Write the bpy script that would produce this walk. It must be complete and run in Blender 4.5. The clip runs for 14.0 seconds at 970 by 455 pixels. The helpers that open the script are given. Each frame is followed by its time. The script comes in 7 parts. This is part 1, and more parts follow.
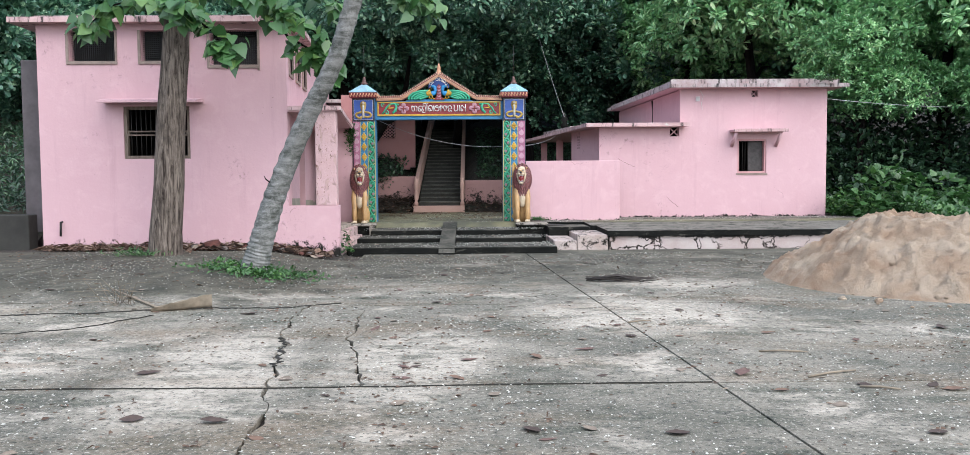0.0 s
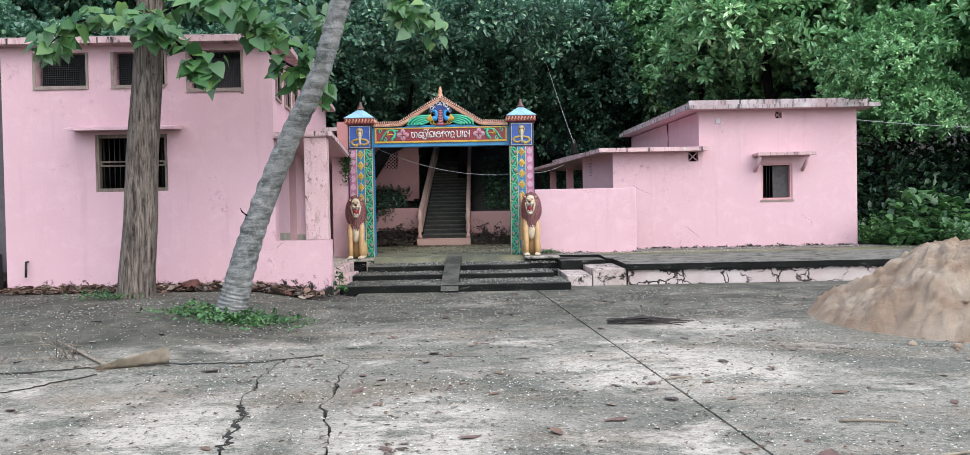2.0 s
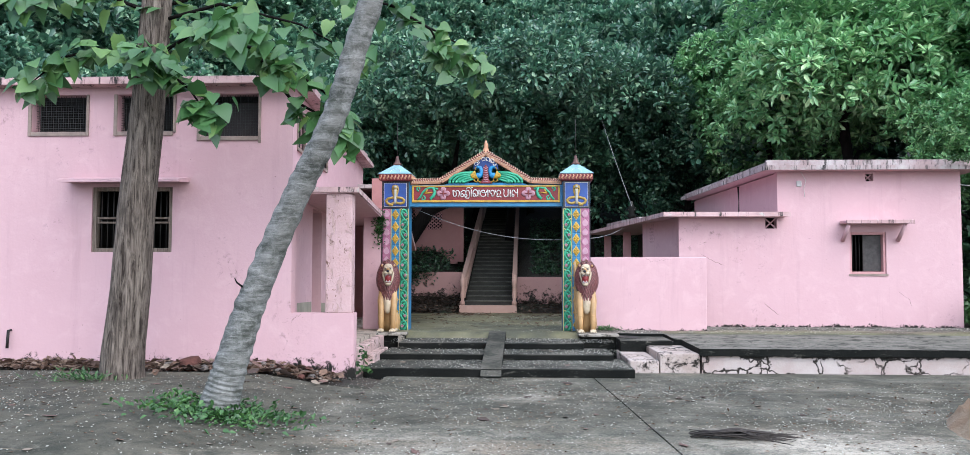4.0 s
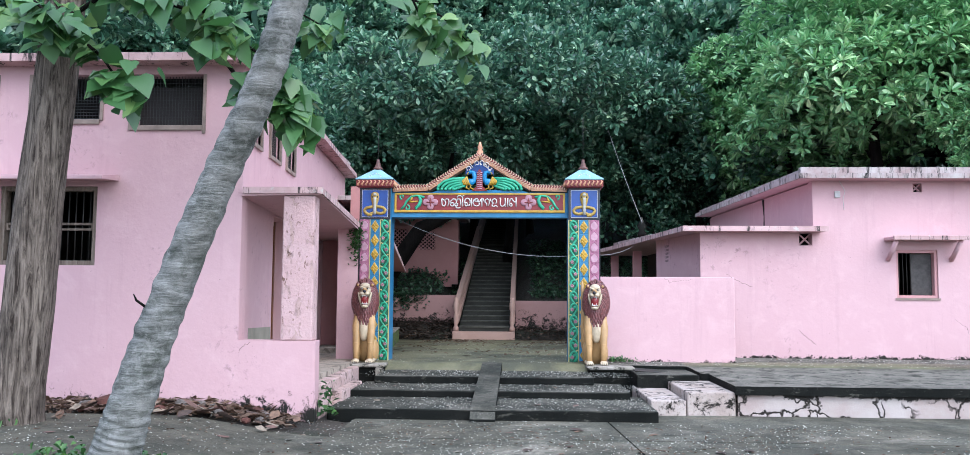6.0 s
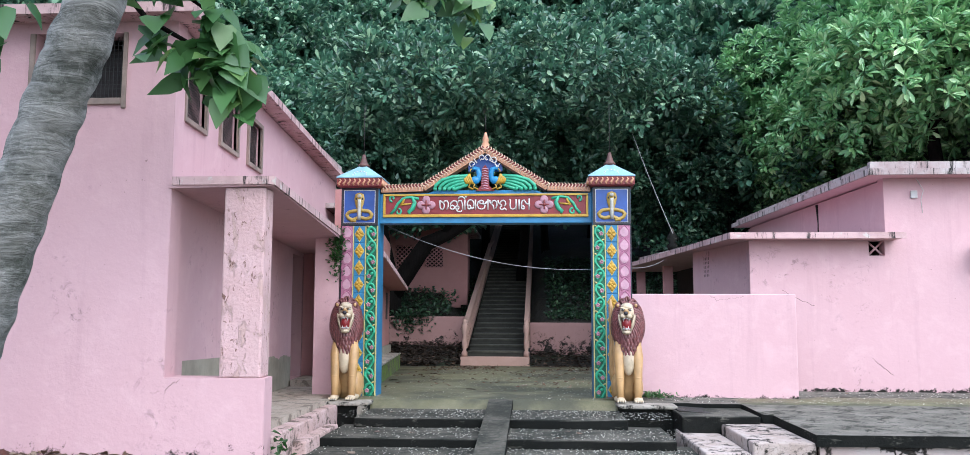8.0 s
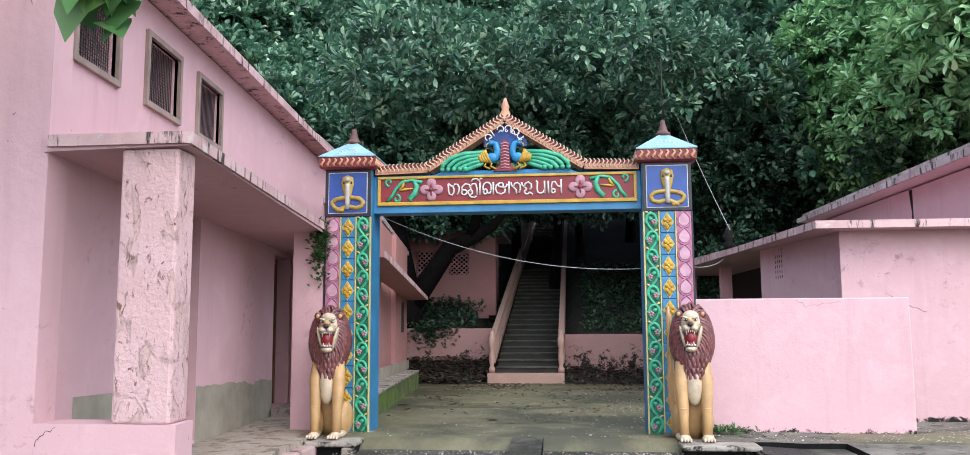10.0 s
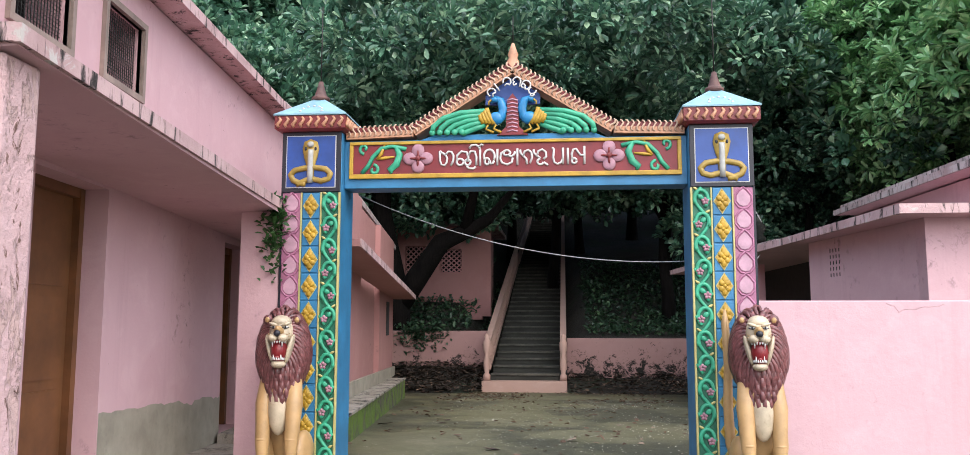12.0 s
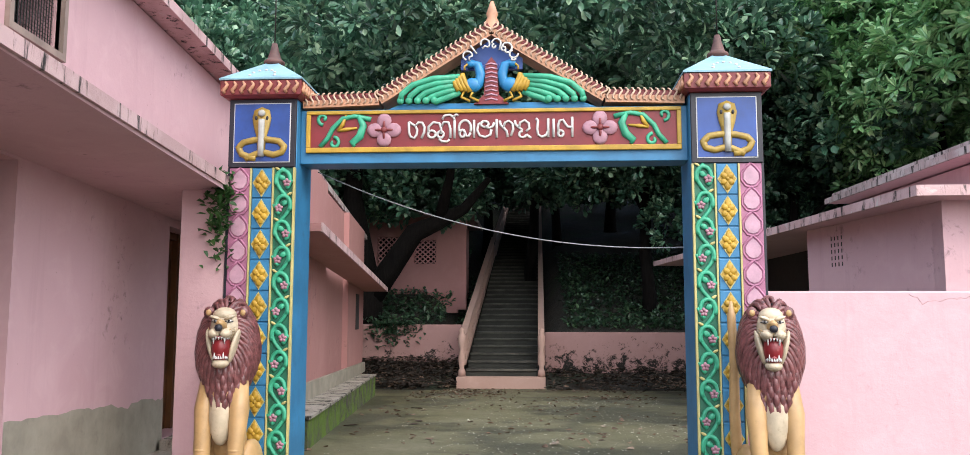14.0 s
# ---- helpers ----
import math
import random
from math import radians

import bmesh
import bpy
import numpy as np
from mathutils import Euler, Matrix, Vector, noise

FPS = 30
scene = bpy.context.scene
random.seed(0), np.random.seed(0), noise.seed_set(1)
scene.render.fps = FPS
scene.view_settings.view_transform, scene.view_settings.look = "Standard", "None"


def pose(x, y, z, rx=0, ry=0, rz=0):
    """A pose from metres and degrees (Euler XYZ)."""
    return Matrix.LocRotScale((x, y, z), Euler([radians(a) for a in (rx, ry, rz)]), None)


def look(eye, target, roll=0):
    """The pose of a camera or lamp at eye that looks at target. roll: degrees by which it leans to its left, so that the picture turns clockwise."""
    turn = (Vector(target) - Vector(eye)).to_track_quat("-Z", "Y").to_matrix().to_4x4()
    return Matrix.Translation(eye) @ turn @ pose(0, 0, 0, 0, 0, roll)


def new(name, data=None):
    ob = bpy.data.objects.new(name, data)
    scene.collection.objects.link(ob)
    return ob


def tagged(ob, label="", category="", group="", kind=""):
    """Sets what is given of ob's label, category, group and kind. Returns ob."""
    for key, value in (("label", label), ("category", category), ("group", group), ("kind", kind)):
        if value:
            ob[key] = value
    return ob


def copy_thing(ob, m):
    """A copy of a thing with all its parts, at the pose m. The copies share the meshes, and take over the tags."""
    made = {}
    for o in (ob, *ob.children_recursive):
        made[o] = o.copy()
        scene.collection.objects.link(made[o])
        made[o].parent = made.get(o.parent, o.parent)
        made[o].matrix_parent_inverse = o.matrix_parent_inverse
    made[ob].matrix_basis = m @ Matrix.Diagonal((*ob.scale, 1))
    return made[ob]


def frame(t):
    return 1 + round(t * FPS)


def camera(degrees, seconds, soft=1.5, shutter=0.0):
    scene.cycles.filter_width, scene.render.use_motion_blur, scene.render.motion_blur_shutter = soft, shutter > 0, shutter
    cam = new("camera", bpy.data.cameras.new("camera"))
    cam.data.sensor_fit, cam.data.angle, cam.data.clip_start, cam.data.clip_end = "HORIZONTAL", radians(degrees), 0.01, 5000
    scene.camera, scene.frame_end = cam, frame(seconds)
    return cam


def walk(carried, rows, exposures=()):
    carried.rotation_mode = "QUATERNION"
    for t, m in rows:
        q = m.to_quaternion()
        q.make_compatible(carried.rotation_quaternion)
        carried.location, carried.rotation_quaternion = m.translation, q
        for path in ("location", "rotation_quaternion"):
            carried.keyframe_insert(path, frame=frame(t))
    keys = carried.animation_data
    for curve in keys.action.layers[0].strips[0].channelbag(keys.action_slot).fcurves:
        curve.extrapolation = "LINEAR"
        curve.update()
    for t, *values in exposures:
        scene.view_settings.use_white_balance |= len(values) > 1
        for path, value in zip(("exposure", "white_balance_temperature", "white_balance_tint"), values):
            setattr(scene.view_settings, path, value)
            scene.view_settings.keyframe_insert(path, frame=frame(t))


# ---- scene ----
cam = camera(59.4, 14.0, soft=0.6)
PATH = [
    (0, (1.227, -1.113, 1.523), (1.26, 0.883, 1.405), -0.4),
    (0.5, (1.211, -0.92, 1.515), (1.246, 1.077, 1.413), -0.7),
    (1, (1.175, -0.538, 1.522), (1.209, 1.46, 1.439), -0.9),
    (1.5, (1.229, -0.119, 1.472), (1.259, 1.88, 1.406), -1.0),
    (2, (1.279, 0.381, 1.497), (1.295, 2.38, 1.453), -1.1),
    (2.5, (1.3, 0.932, 1.568), (1.285, 2.932, 1.552), -0.9),
    (3, (1.367, 1.469, 1.633), (1.32, 3.468, 1.655), -0.5),
    (3.5, (1.316, 1.995, 1.647), (1.235, 3.992, 1.711), -0.2),
    (3.7, (1.28, 2.223, 1.656), (1.19, 4.219, 1.735), 0.0),
    (5.8, (1.222, 4.651, 1.593), (1.128, 6.642, 1.756), 0.4),
    (6, (1.245, 4.886, 1.578), (1.155, 6.878, 1.737), 0.4),
    (6.5, (1.267, 5.604, 1.567), (1.188, 7.596, 1.73), 0.5),
    (7, (1.221, 6.19, 1.584), (1.139, 8.18, 1.761), 0.5),
    (7.5, (1.217, 6.802, 1.57), (1.125, 8.791, 1.763), 0.4),
    (8, (1.248, 7.434, 1.584), (1.123, 9.419, 1.792), 0.2),
    (8.5, (1.233, 8.075, 1.553), (1.082, 10.057, 1.769), -0.1),
    (8.7, (1.261, 8.353, 1.531), (1.102, 10.335, 1.746), -0.2),
    (10.8, (1.139, 10.95, 1.652), (0.925, 12.924, 1.893), -0.2),
    (11, (1.099, 11.168, 1.647), (0.892, 13.143, 1.883), -0.1),
    (11.5, (1.058, 11.701, 1.656), (0.859, 13.678, 1.889), 0.0),
    (12, (0.926, 12.166, 1.683), (0.742, 14.144, 1.915), 0.1),
    (12.5, (0.894, 12.607, 1.678), (0.727, 14.586, 1.915), 0.2),
    (13, (0.85, 12.882, 1.696), (0.703, 14.863, 1.932), 0.1),
    (13.5, (0.821, 13.0, 1.688), (0.688, 14.982, 1.917), 0.1),
    (14, (0.851, 13.047, 1.685), (0.724, 15.031, 1.902), 0.1),
]
EXPOSURES = [(0.0, 0.54, 5650, 9), (3.0, 0.60, 5550, 9), (6.5, 0.74, 5200, 8), (8.5, 0.72, 5450, 9), (11.0, 0.76, 5800, 11), (14.0, 0.84, 5950, 10)]
walk(cam, [(t, look(eye, target, roll)) for t, eye, target, roll in PATH], exposures=EXPOSURES)

# ---- world and light: bright overcast sky, soft sun from behind the walker ----
world = bpy.data.worlds.new("world")
scene.world = world
world.use_nodes = True
wn = world.node_tree
sky = wn.nodes.new("ShaderNodeTexSky")
sky.sky_type = "NISHITA"
sky.sun_disc = False
sky.sun_elevation = radians(45)
sky.sun_rotation = radians(145)
sky.dust_density = 4.0
sky.ozone_density = 0.6
wn.links.new(sky.outputs[0], wn.nodes["Background"].inputs[0])
wn.nodes["Background"].inputs[1].default_value = 0.15
sun = new("sun", bpy.data.lights.new("sun", "SUN"))
sun.data.energy = 3.1
sun.data.angle = radians(150)
sun.data.color = (1.0, 0.97, 0.93)
sun.matrix_world = look((14, -9, 37), (0, 14, 0))

# ---- mesh helpers ----


def link_mesh(name, bm, material, smooth=False):
    me = bpy.data.meshes.new(name)
    bm.to_mesh(me)
    bm.free()
    for m in (material if isinstance(material, (list, tuple)) else [material]):
        me.materials.append(m)
    if smooth:
        me.polygons.foreach_set("use_smooth", [True] * len(me.polygons))
    return new(name, me)


def part(name, bm, material, parent, label="", smooth=False):
    """One mesh object under a thing or a part; its coordinates are those of the thing's own space."""
    ob = link_mesh(name, bm, material, smooth)
    hang(ob, parent)
    return tagged(ob, label)


def hang(ob, parent):
    ob.parent = parent
    m = Matrix.Identity(4)
    p = parent
    while p is not None:
        m = p.matrix_basis @ m if p.parent is None else p.matrix_parent_inverse @ p.matrix_basis @ m
        p = p.parent
    ob.matrix_parent_inverse = m.inverted()
    return ob


def thing(name, base, label, category, group="", kind=""):
    ob = new(name)
    ob.empty_display_size = 0.2
    ob.matrix_basis = Matrix.Translation(base)
    return tagged(ob, label, category, group, kind)


def box(bm, x0, x1, y0, y1, z0, z1, bevel=0.0, mat=0):
    vs = [bm.verts.new((x, y, z)) for x in (x0, x1) for y in (y0, y1) for z in (z0, z1)]
    fs = []
    for q in ((0, 1, 3, 2), (4, 6, 7, 5), (0, 4, 5, 1), (2, 3, 7, 6), (0, 2, 6, 4), (1, 5, 7, 3)):
        f = bm.faces.new([vs[i] for i in q])
        f.material_index = mat
        fs.append(f)
    if bevel:
        es = {e for f in fs for e in f.edges}
        bmesh.ops.bevel(bm, geom=list(es), offset=bevel, segments=2, affect="EDGES", profile=0.5)
    return bm


def one_box(*a, **k):
    return box(bmesh.new(), *a, **k)


def prism(bm, pts, z0, z1, mat=0):
    """Upright prism over a plan outline; z0 and z1 may be one number or one per corner."""
    n = len(pts)
    a = [z0] * n if not isinstance(z0, (list, tuple)) else z0
    b = [z1] * n if not isinstance(z1, (list, tuple)) else z1
    lo = [bm.verts.new((p[0], p[1], a[i])) for i, p in enumerate(pts)]
    hi = [bm.verts.new((p[0], p[1], b[i])) for i, p in enumerate(pts)]
    fs = [bm.faces.new(hi), bm.faces.new(lo[::-1])]
    for i in range(n):
        j = (i + 1) % n
        fs.append(bm.faces.new((lo[i], lo[j], hi[j], hi[i])))
    for f in fs:
        f.material_index = mat
    bmesh.ops.recalc_face_normals(bm, faces=fs)
    return bm


def plate(bm, pts, y0, y1, mat=0):
    """Upright plate: an outline in x and z, drawn out from y0 to y1."""
    a = [bm.verts.new((p[0], y0, p[1])) for p in pts]
    b = [bm.verts.new((p[0], y1, p[1])) for p in pts]
    fs = [bm.faces.new(a), bm.faces.new(b[::-1])]
    n = len(pts)
    for i in range(n):
        j = (i + 1) % n
        fs.append(bm.faces.new((a[j], a[i], b[i], b[j])))
    for f in fs:
        f.material_index = mat
    bmesh.ops.recalc_face_normals(bm, faces=fs)
    return bm


def tube(bm, pts, radii, sides=8, mat=0, flat=None, cap=True, wob=0.0):
    """A round limb along points; flat=(axis, factor) squashes its section."""
    rings = []
    n = len(pts)
    for i in range(n):
        p = Vector(pts[i])
        d = (Vector(pts[min(i + 1, n - 1)]) - Vector(pts[max(i - 1, 0)])).normalized()
        u = d.cross(Vector((0, 1, 0)) if abs(d.y) < 0.9 else Vector((1, 0, 0))).normalized()
        v = d.cross(u)
        r = radii[i] if isinstance(radii, (list, tuple)) else radii
        ring = []
        for k in range(sides):
            a = 2 * math.pi * k / sides
            q = (u * math.cos(a) + v * math.sin(a)) * r
            if wob:
                q *= 1 + wob * noise.noise(Vector((math.cos(a) * 2, math.sin(a) * 2, i * 0.37)))
            if flat:
                q["xyz".index(flat[0])] *= flat[1]
            ring.append(bm.verts.new(p + q))
        rings.append(ring)
    for a, b in zip(rings, rings[1:]):
        for k in range(sides):
            f = bm.faces.new((a[k], a[(k + 1) % sides], b[(k + 1) % sides], b[k]))
            f.material_index = mat
            f.smooth = True
    if cap:
        for r in (rings[0][::-1], rings[-1]):
            bm.faces.new(r).material_index = mat
    return bm


def ball(bm, c, r, seg=16, rings=10, mat=0, turn=None):
    m = Matrix.Translation(c) @ (turn if turn is not None else Matrix.Identity(4)) @ Matrix.Diagonal((*r, 1))
    made = bmesh.ops.create_uvsphere(bm, u_segments=seg, v_segments=rings, radius=1, matrix=m)["verts"]
    for f in {f for v in made for f in v.link_faces}:
        f.material_index = mat
        f.smooth = True
    return bm


def lathe(bm, c, prof, sides=16, mat=0, square=False):
    """A turned shape: (radius, height) pairs round the upright line through c."""
    rings = []
    for r, h in prof:
        ring = []
        for k in range(4 if square else sides):
            a = 2 * math.pi * (k + 0.5) / (4 if square else sides)
            s = math.sqrt(2) if square else 1
            ring.append(bm.verts.new((c[0] + r * s * math.cos(a), c[1] + r * s * math.sin(a), c[2] + h)))
        rings.append(ring)
    for a, b in zip(rings, rings[1:]):
        for k in range(len(a)):
            f = bm.faces.new((a[k], a[(k + 1) % len(a)], b[(k + 1) % len(a)], b[k]))
            f.material_index = mat
            f.smooth = not square
    bm.faces.new(rings[0][::-1]).material_index = mat
    bm.faces.new(rings[-1]).material_index = mat
    return bm


def wall_y(bm, x0, x1, y0, y1, z0, z1, holes, mat=0):
    """A wall that runs along x, with through openings (xa, xb, za, zb)."""
    xs = sorted({x0, x1, *[h[0] for h in holes], *[h[1] for h in holes]})
    zs = sorted({z0, z1, *[h[2] for h in holes], *[h[3] for h in holes]})
    for i in range(len(xs) - 1):
        for j in range(len(zs) - 1):
            cx, cz = (xs[i] + xs[i + 1]) / 2, (zs[j] + zs[j + 1]) / 2
            if not any(h[0] < cx < h[1] and h[2] < cz < h[3] for h in holes):
                box(bm, xs[i], xs[i + 1], y0, y1, zs[j], zs[j + 1], mat=mat)
    weld(bm)
    return bm


def weld(bm):
    """Joins blocks that butt, and takes out the faces between them."""
    bmesh.ops.remove_doubles(bm, verts=bm.verts[:], dist=0.0005)
    seen = {}
    for f in bm.faces:
        seen.setdefault(tuple(sorted(v.index for v in f.verts)), []).append(f)
    bm.verts.index_update()
    seen = {}
    for f in bm.faces:
        seen.setdefault(tuple(sorted(v.index for v in f.verts)), []).append(f)
    dead = [f for fs in seen.values() if len(fs) > 1 for f in fs]
    if dead:
        bmesh.ops.delete(bm, geom=dead, context="FACES_ONLY")


def turned(bm, m):
    bmesh.ops.transform(bm, matrix=m, verts=bm.verts[:])
    return bm


# ---- materials ----


class Nodes:
    tone = 0.72

    def __init__(self, name):
        self.m = bpy.data.materials.new(name)
        self.m.use_nodes = True
        self.t = self.m.node_tree
        self.b = self.t.nodes["Principled BSDF"]

    def n(self, kind, **k):
        nd = self.t.nodes.new(kind)
        for key, v in k.items():
            if key in nd.inputs:
                self.put(nd.inputs[key], v)
        return nd

    def put(self, sock, v):
        if isinstance(v, bpy.types.NodeSocket):
            self.t.links.new(v, sock)
        else:
            sock.default_value = v

    def place(self, scale=(1, 1, 1), offset=(0, 0, 0)):
        g = self.t.nodes.new("ShaderNodeNewGeometry")
        mp = self.t.nodes.new("ShaderNodeMapping")
        mp.inputs["Scale"].default_value = scale
        mp.inputs["Location"].default_value = offset
        self.t.links.new(g.outputs["Position"], mp.inputs["Vector"])
        return mp.outputs[0]

    def noise(self, scale, detail=5, rough=0.6, vec=None, warp=0.0):
        nd = self.n("ShaderNodeTexNoise", Scale=scale, Detail=detail, Roughness=rough, Distortion=warp)
        self.t.links.new(vec if vec is not None else self.place(), nd.inputs["Vector"])
        return nd.outputs[0]

    def ramp(self, fac, a, b):
        nd = self.t.nodes.new("ShaderNodeMapRange")
        nd.clamp = True
        self.put(nd.inputs[0], fac)
        nd.inputs[1].default_value, nd.inputs[2].default_value = a, b
        return nd.outputs[0]

    def mix(self, fac, a, b):
        nd = self.t.nodes.new("ShaderNodeMix")
        nd.data_type = "RGBA"
        self.put(nd.inputs[0], fac)
        for s, v in ((nd.inputs[6], a), (nd.inputs[7], b)):
            self.put(s, v if isinstance(v, bpy.types.NodeSocket) else (*[q * self.tone for q in v], 1))
        return nd.outputs[2]

    def op(self, how, a, b):
        nd = self.t.nodes.new("ShaderNodeMath")
        nd.operation = how
        self.put(nd.inputs[0], a)
        self.put(nd.inputs[1], b)
        return nd.outputs[0]

    def height(self, a, b):
        """1 at height b, 0 at height a, along world z."""
        s = self.t.nodes.new("ShaderNodeSeparateXYZ")
        self.t.links.new(self.place(), s.inputs[0])
        return self.ramp(s.outputs[2], a, b)

    def done(self, col, rough=0.8, bump=None, strength=0.3, dist=0.01, metal=0.0, spec=0.5):
        self.put(self.b.inputs["Base Color"], col if isinstance(col, bpy.types.NodeSocket) else (*col, 1))
        self.put(self.b.inputs["Roughness"], rough)
        self.b.inputs["Metallic"].default_value = metal
        self.b.inputs["Specular IOR Level"].default_value = spec
        if bump is not None:
            bp = self.t.nodes.new("ShaderNodeBump")
            bp.inputs["Strength"].default_value = strength
            bp.inputs["Distance"].default_value = dist
            self.t.links.new(bump, bp.inputs["Height"])
            self.t.links.new(bp.outputs[0], self.b.inputs["Normal"])
        return self.m


def plain(name, col, rough=0.6, var=0.25, scale=9.0, bump=0.15, dirt=(0.06, 0.05, 0.04), dirt_amount=0.25, metal=0.0):
    """Paint or a simple solid with uneven tone, grime and a little relief."""
    k = Nodes(name)
    dark = tuple(c * (1 - var) for c in col)
    c = k.mix(k.ramp(k.noise(scale), 0.35, 0.65), dark, col)
    grime = k.op("MULTIPLY", k.ramp(k.noise(scale * 3.1, 6, 0.7), 0.56, 0.75), dirt_amount)
    c = k.mix(grime, c, dirt)
    return k.done(c, rough, k.noise(scale * 6, 4), bump, 0.004, metal)


def wall_paint(name, col, moss_at=None, moss_top=0.5, streak=True):
    k = Nodes(name)
    pale = tuple(min(1, c * 1.03 + 0.012) for c in col)
    deep = tuple(c * m for c, m in zip(col, (0.95, 0.92, 0.92)))
    c = k.mix(k.ramp(k.noise(0.55, 4), 0.3, 0.7), deep, col)
    c = k.mix(k.ramp(k.noise(2.6, 6, 0.65, warp=0.6), 0.5, 0.72), c, pale)
    if streak:
        s = k.noise(1.0, 6, 0.7, k.place((5.0, 5.0, 0.35)))
        c = k.mix(k.op("MULTIPLY", k.ramp(s, 0.55, 0.8), 0.22), c, (0.33, 0.2, 0.2))
    spots = k.ramp(k.noise(22, 3, 0.5), 0.74, 0.78)
    c = k.mix(k.op("MULTIPLY", spots, 0.55), c, (0.16, 0.1, 0.1))
    if moss_at is not None:
        edge = k.op("ADD", k.height(moss_top, moss_at), k.op("MULTIPLY", k.op("SUBTRACT", k.noise(4.6, 9, 0.8, warp=0.4), 0.5), 2.6))
        c = k.mix(k.ramp(edge, 0.62, 0.78), c, (0.018, 0.016, 0.012))
    blot = k.op("MULTIPLY", k.ramp(k.noise(0.8, 5, 0.6, k.place((1, 1, 1), (4, 2, 8))), 0.56, 0.68), k.ramp(k.noise(9, 7, 0.75, warp=0.5), 0.55, 0.66))
    c = k.mix(k.op("MULTIPLY", blot, 0.75), c, (0.11, 0.07, 0.075))
    return k.done(c, 0.85, k.noise(14, 8, 0.65), 0.35, 0.012, spec=0.3)


def leaf_paint(name, a, b, c, rough=0.42):
    k = Nodes(name)
    k.tone = 1.0
    g = k.t.nodes.new("ShaderNodeNewGeometry")
    r = g.outputs["Random Per Island"]
    col = k.mix(k.ramp(r, 0.0, 0.7), a, b)
    col = k.mix(k.ramp(r, 0.72, 1.0), col, c)
    # clump-sized dark patches imitate the shaded gaps between leaf masses
    col = k.mix(k.op("MULTIPLY", k.ramp(k.noise(0.8, 4), 0.42, 0.62), 0.6), col, a)
    m = k.done(col, rough, spec=0.7)
    tr = k.t.nodes.new("ShaderNodeBsdfTranslucent")
    mixs = k.t.nodes.new("ShaderNodeMixShader")
    mixs.inputs[0].default_value = 0.3
    k.t.links.new(col, tr.inputs[0])
    out = k.t.nodes["Material Output"]
    k.t.links.new(k.b.outputs[0], mixs.inputs[1])
    k.t.links.new(tr.outputs[0], mixs.inputs[2])
    k.t.links.new(mixs.outputs[0], out.inputs[0])
    return m


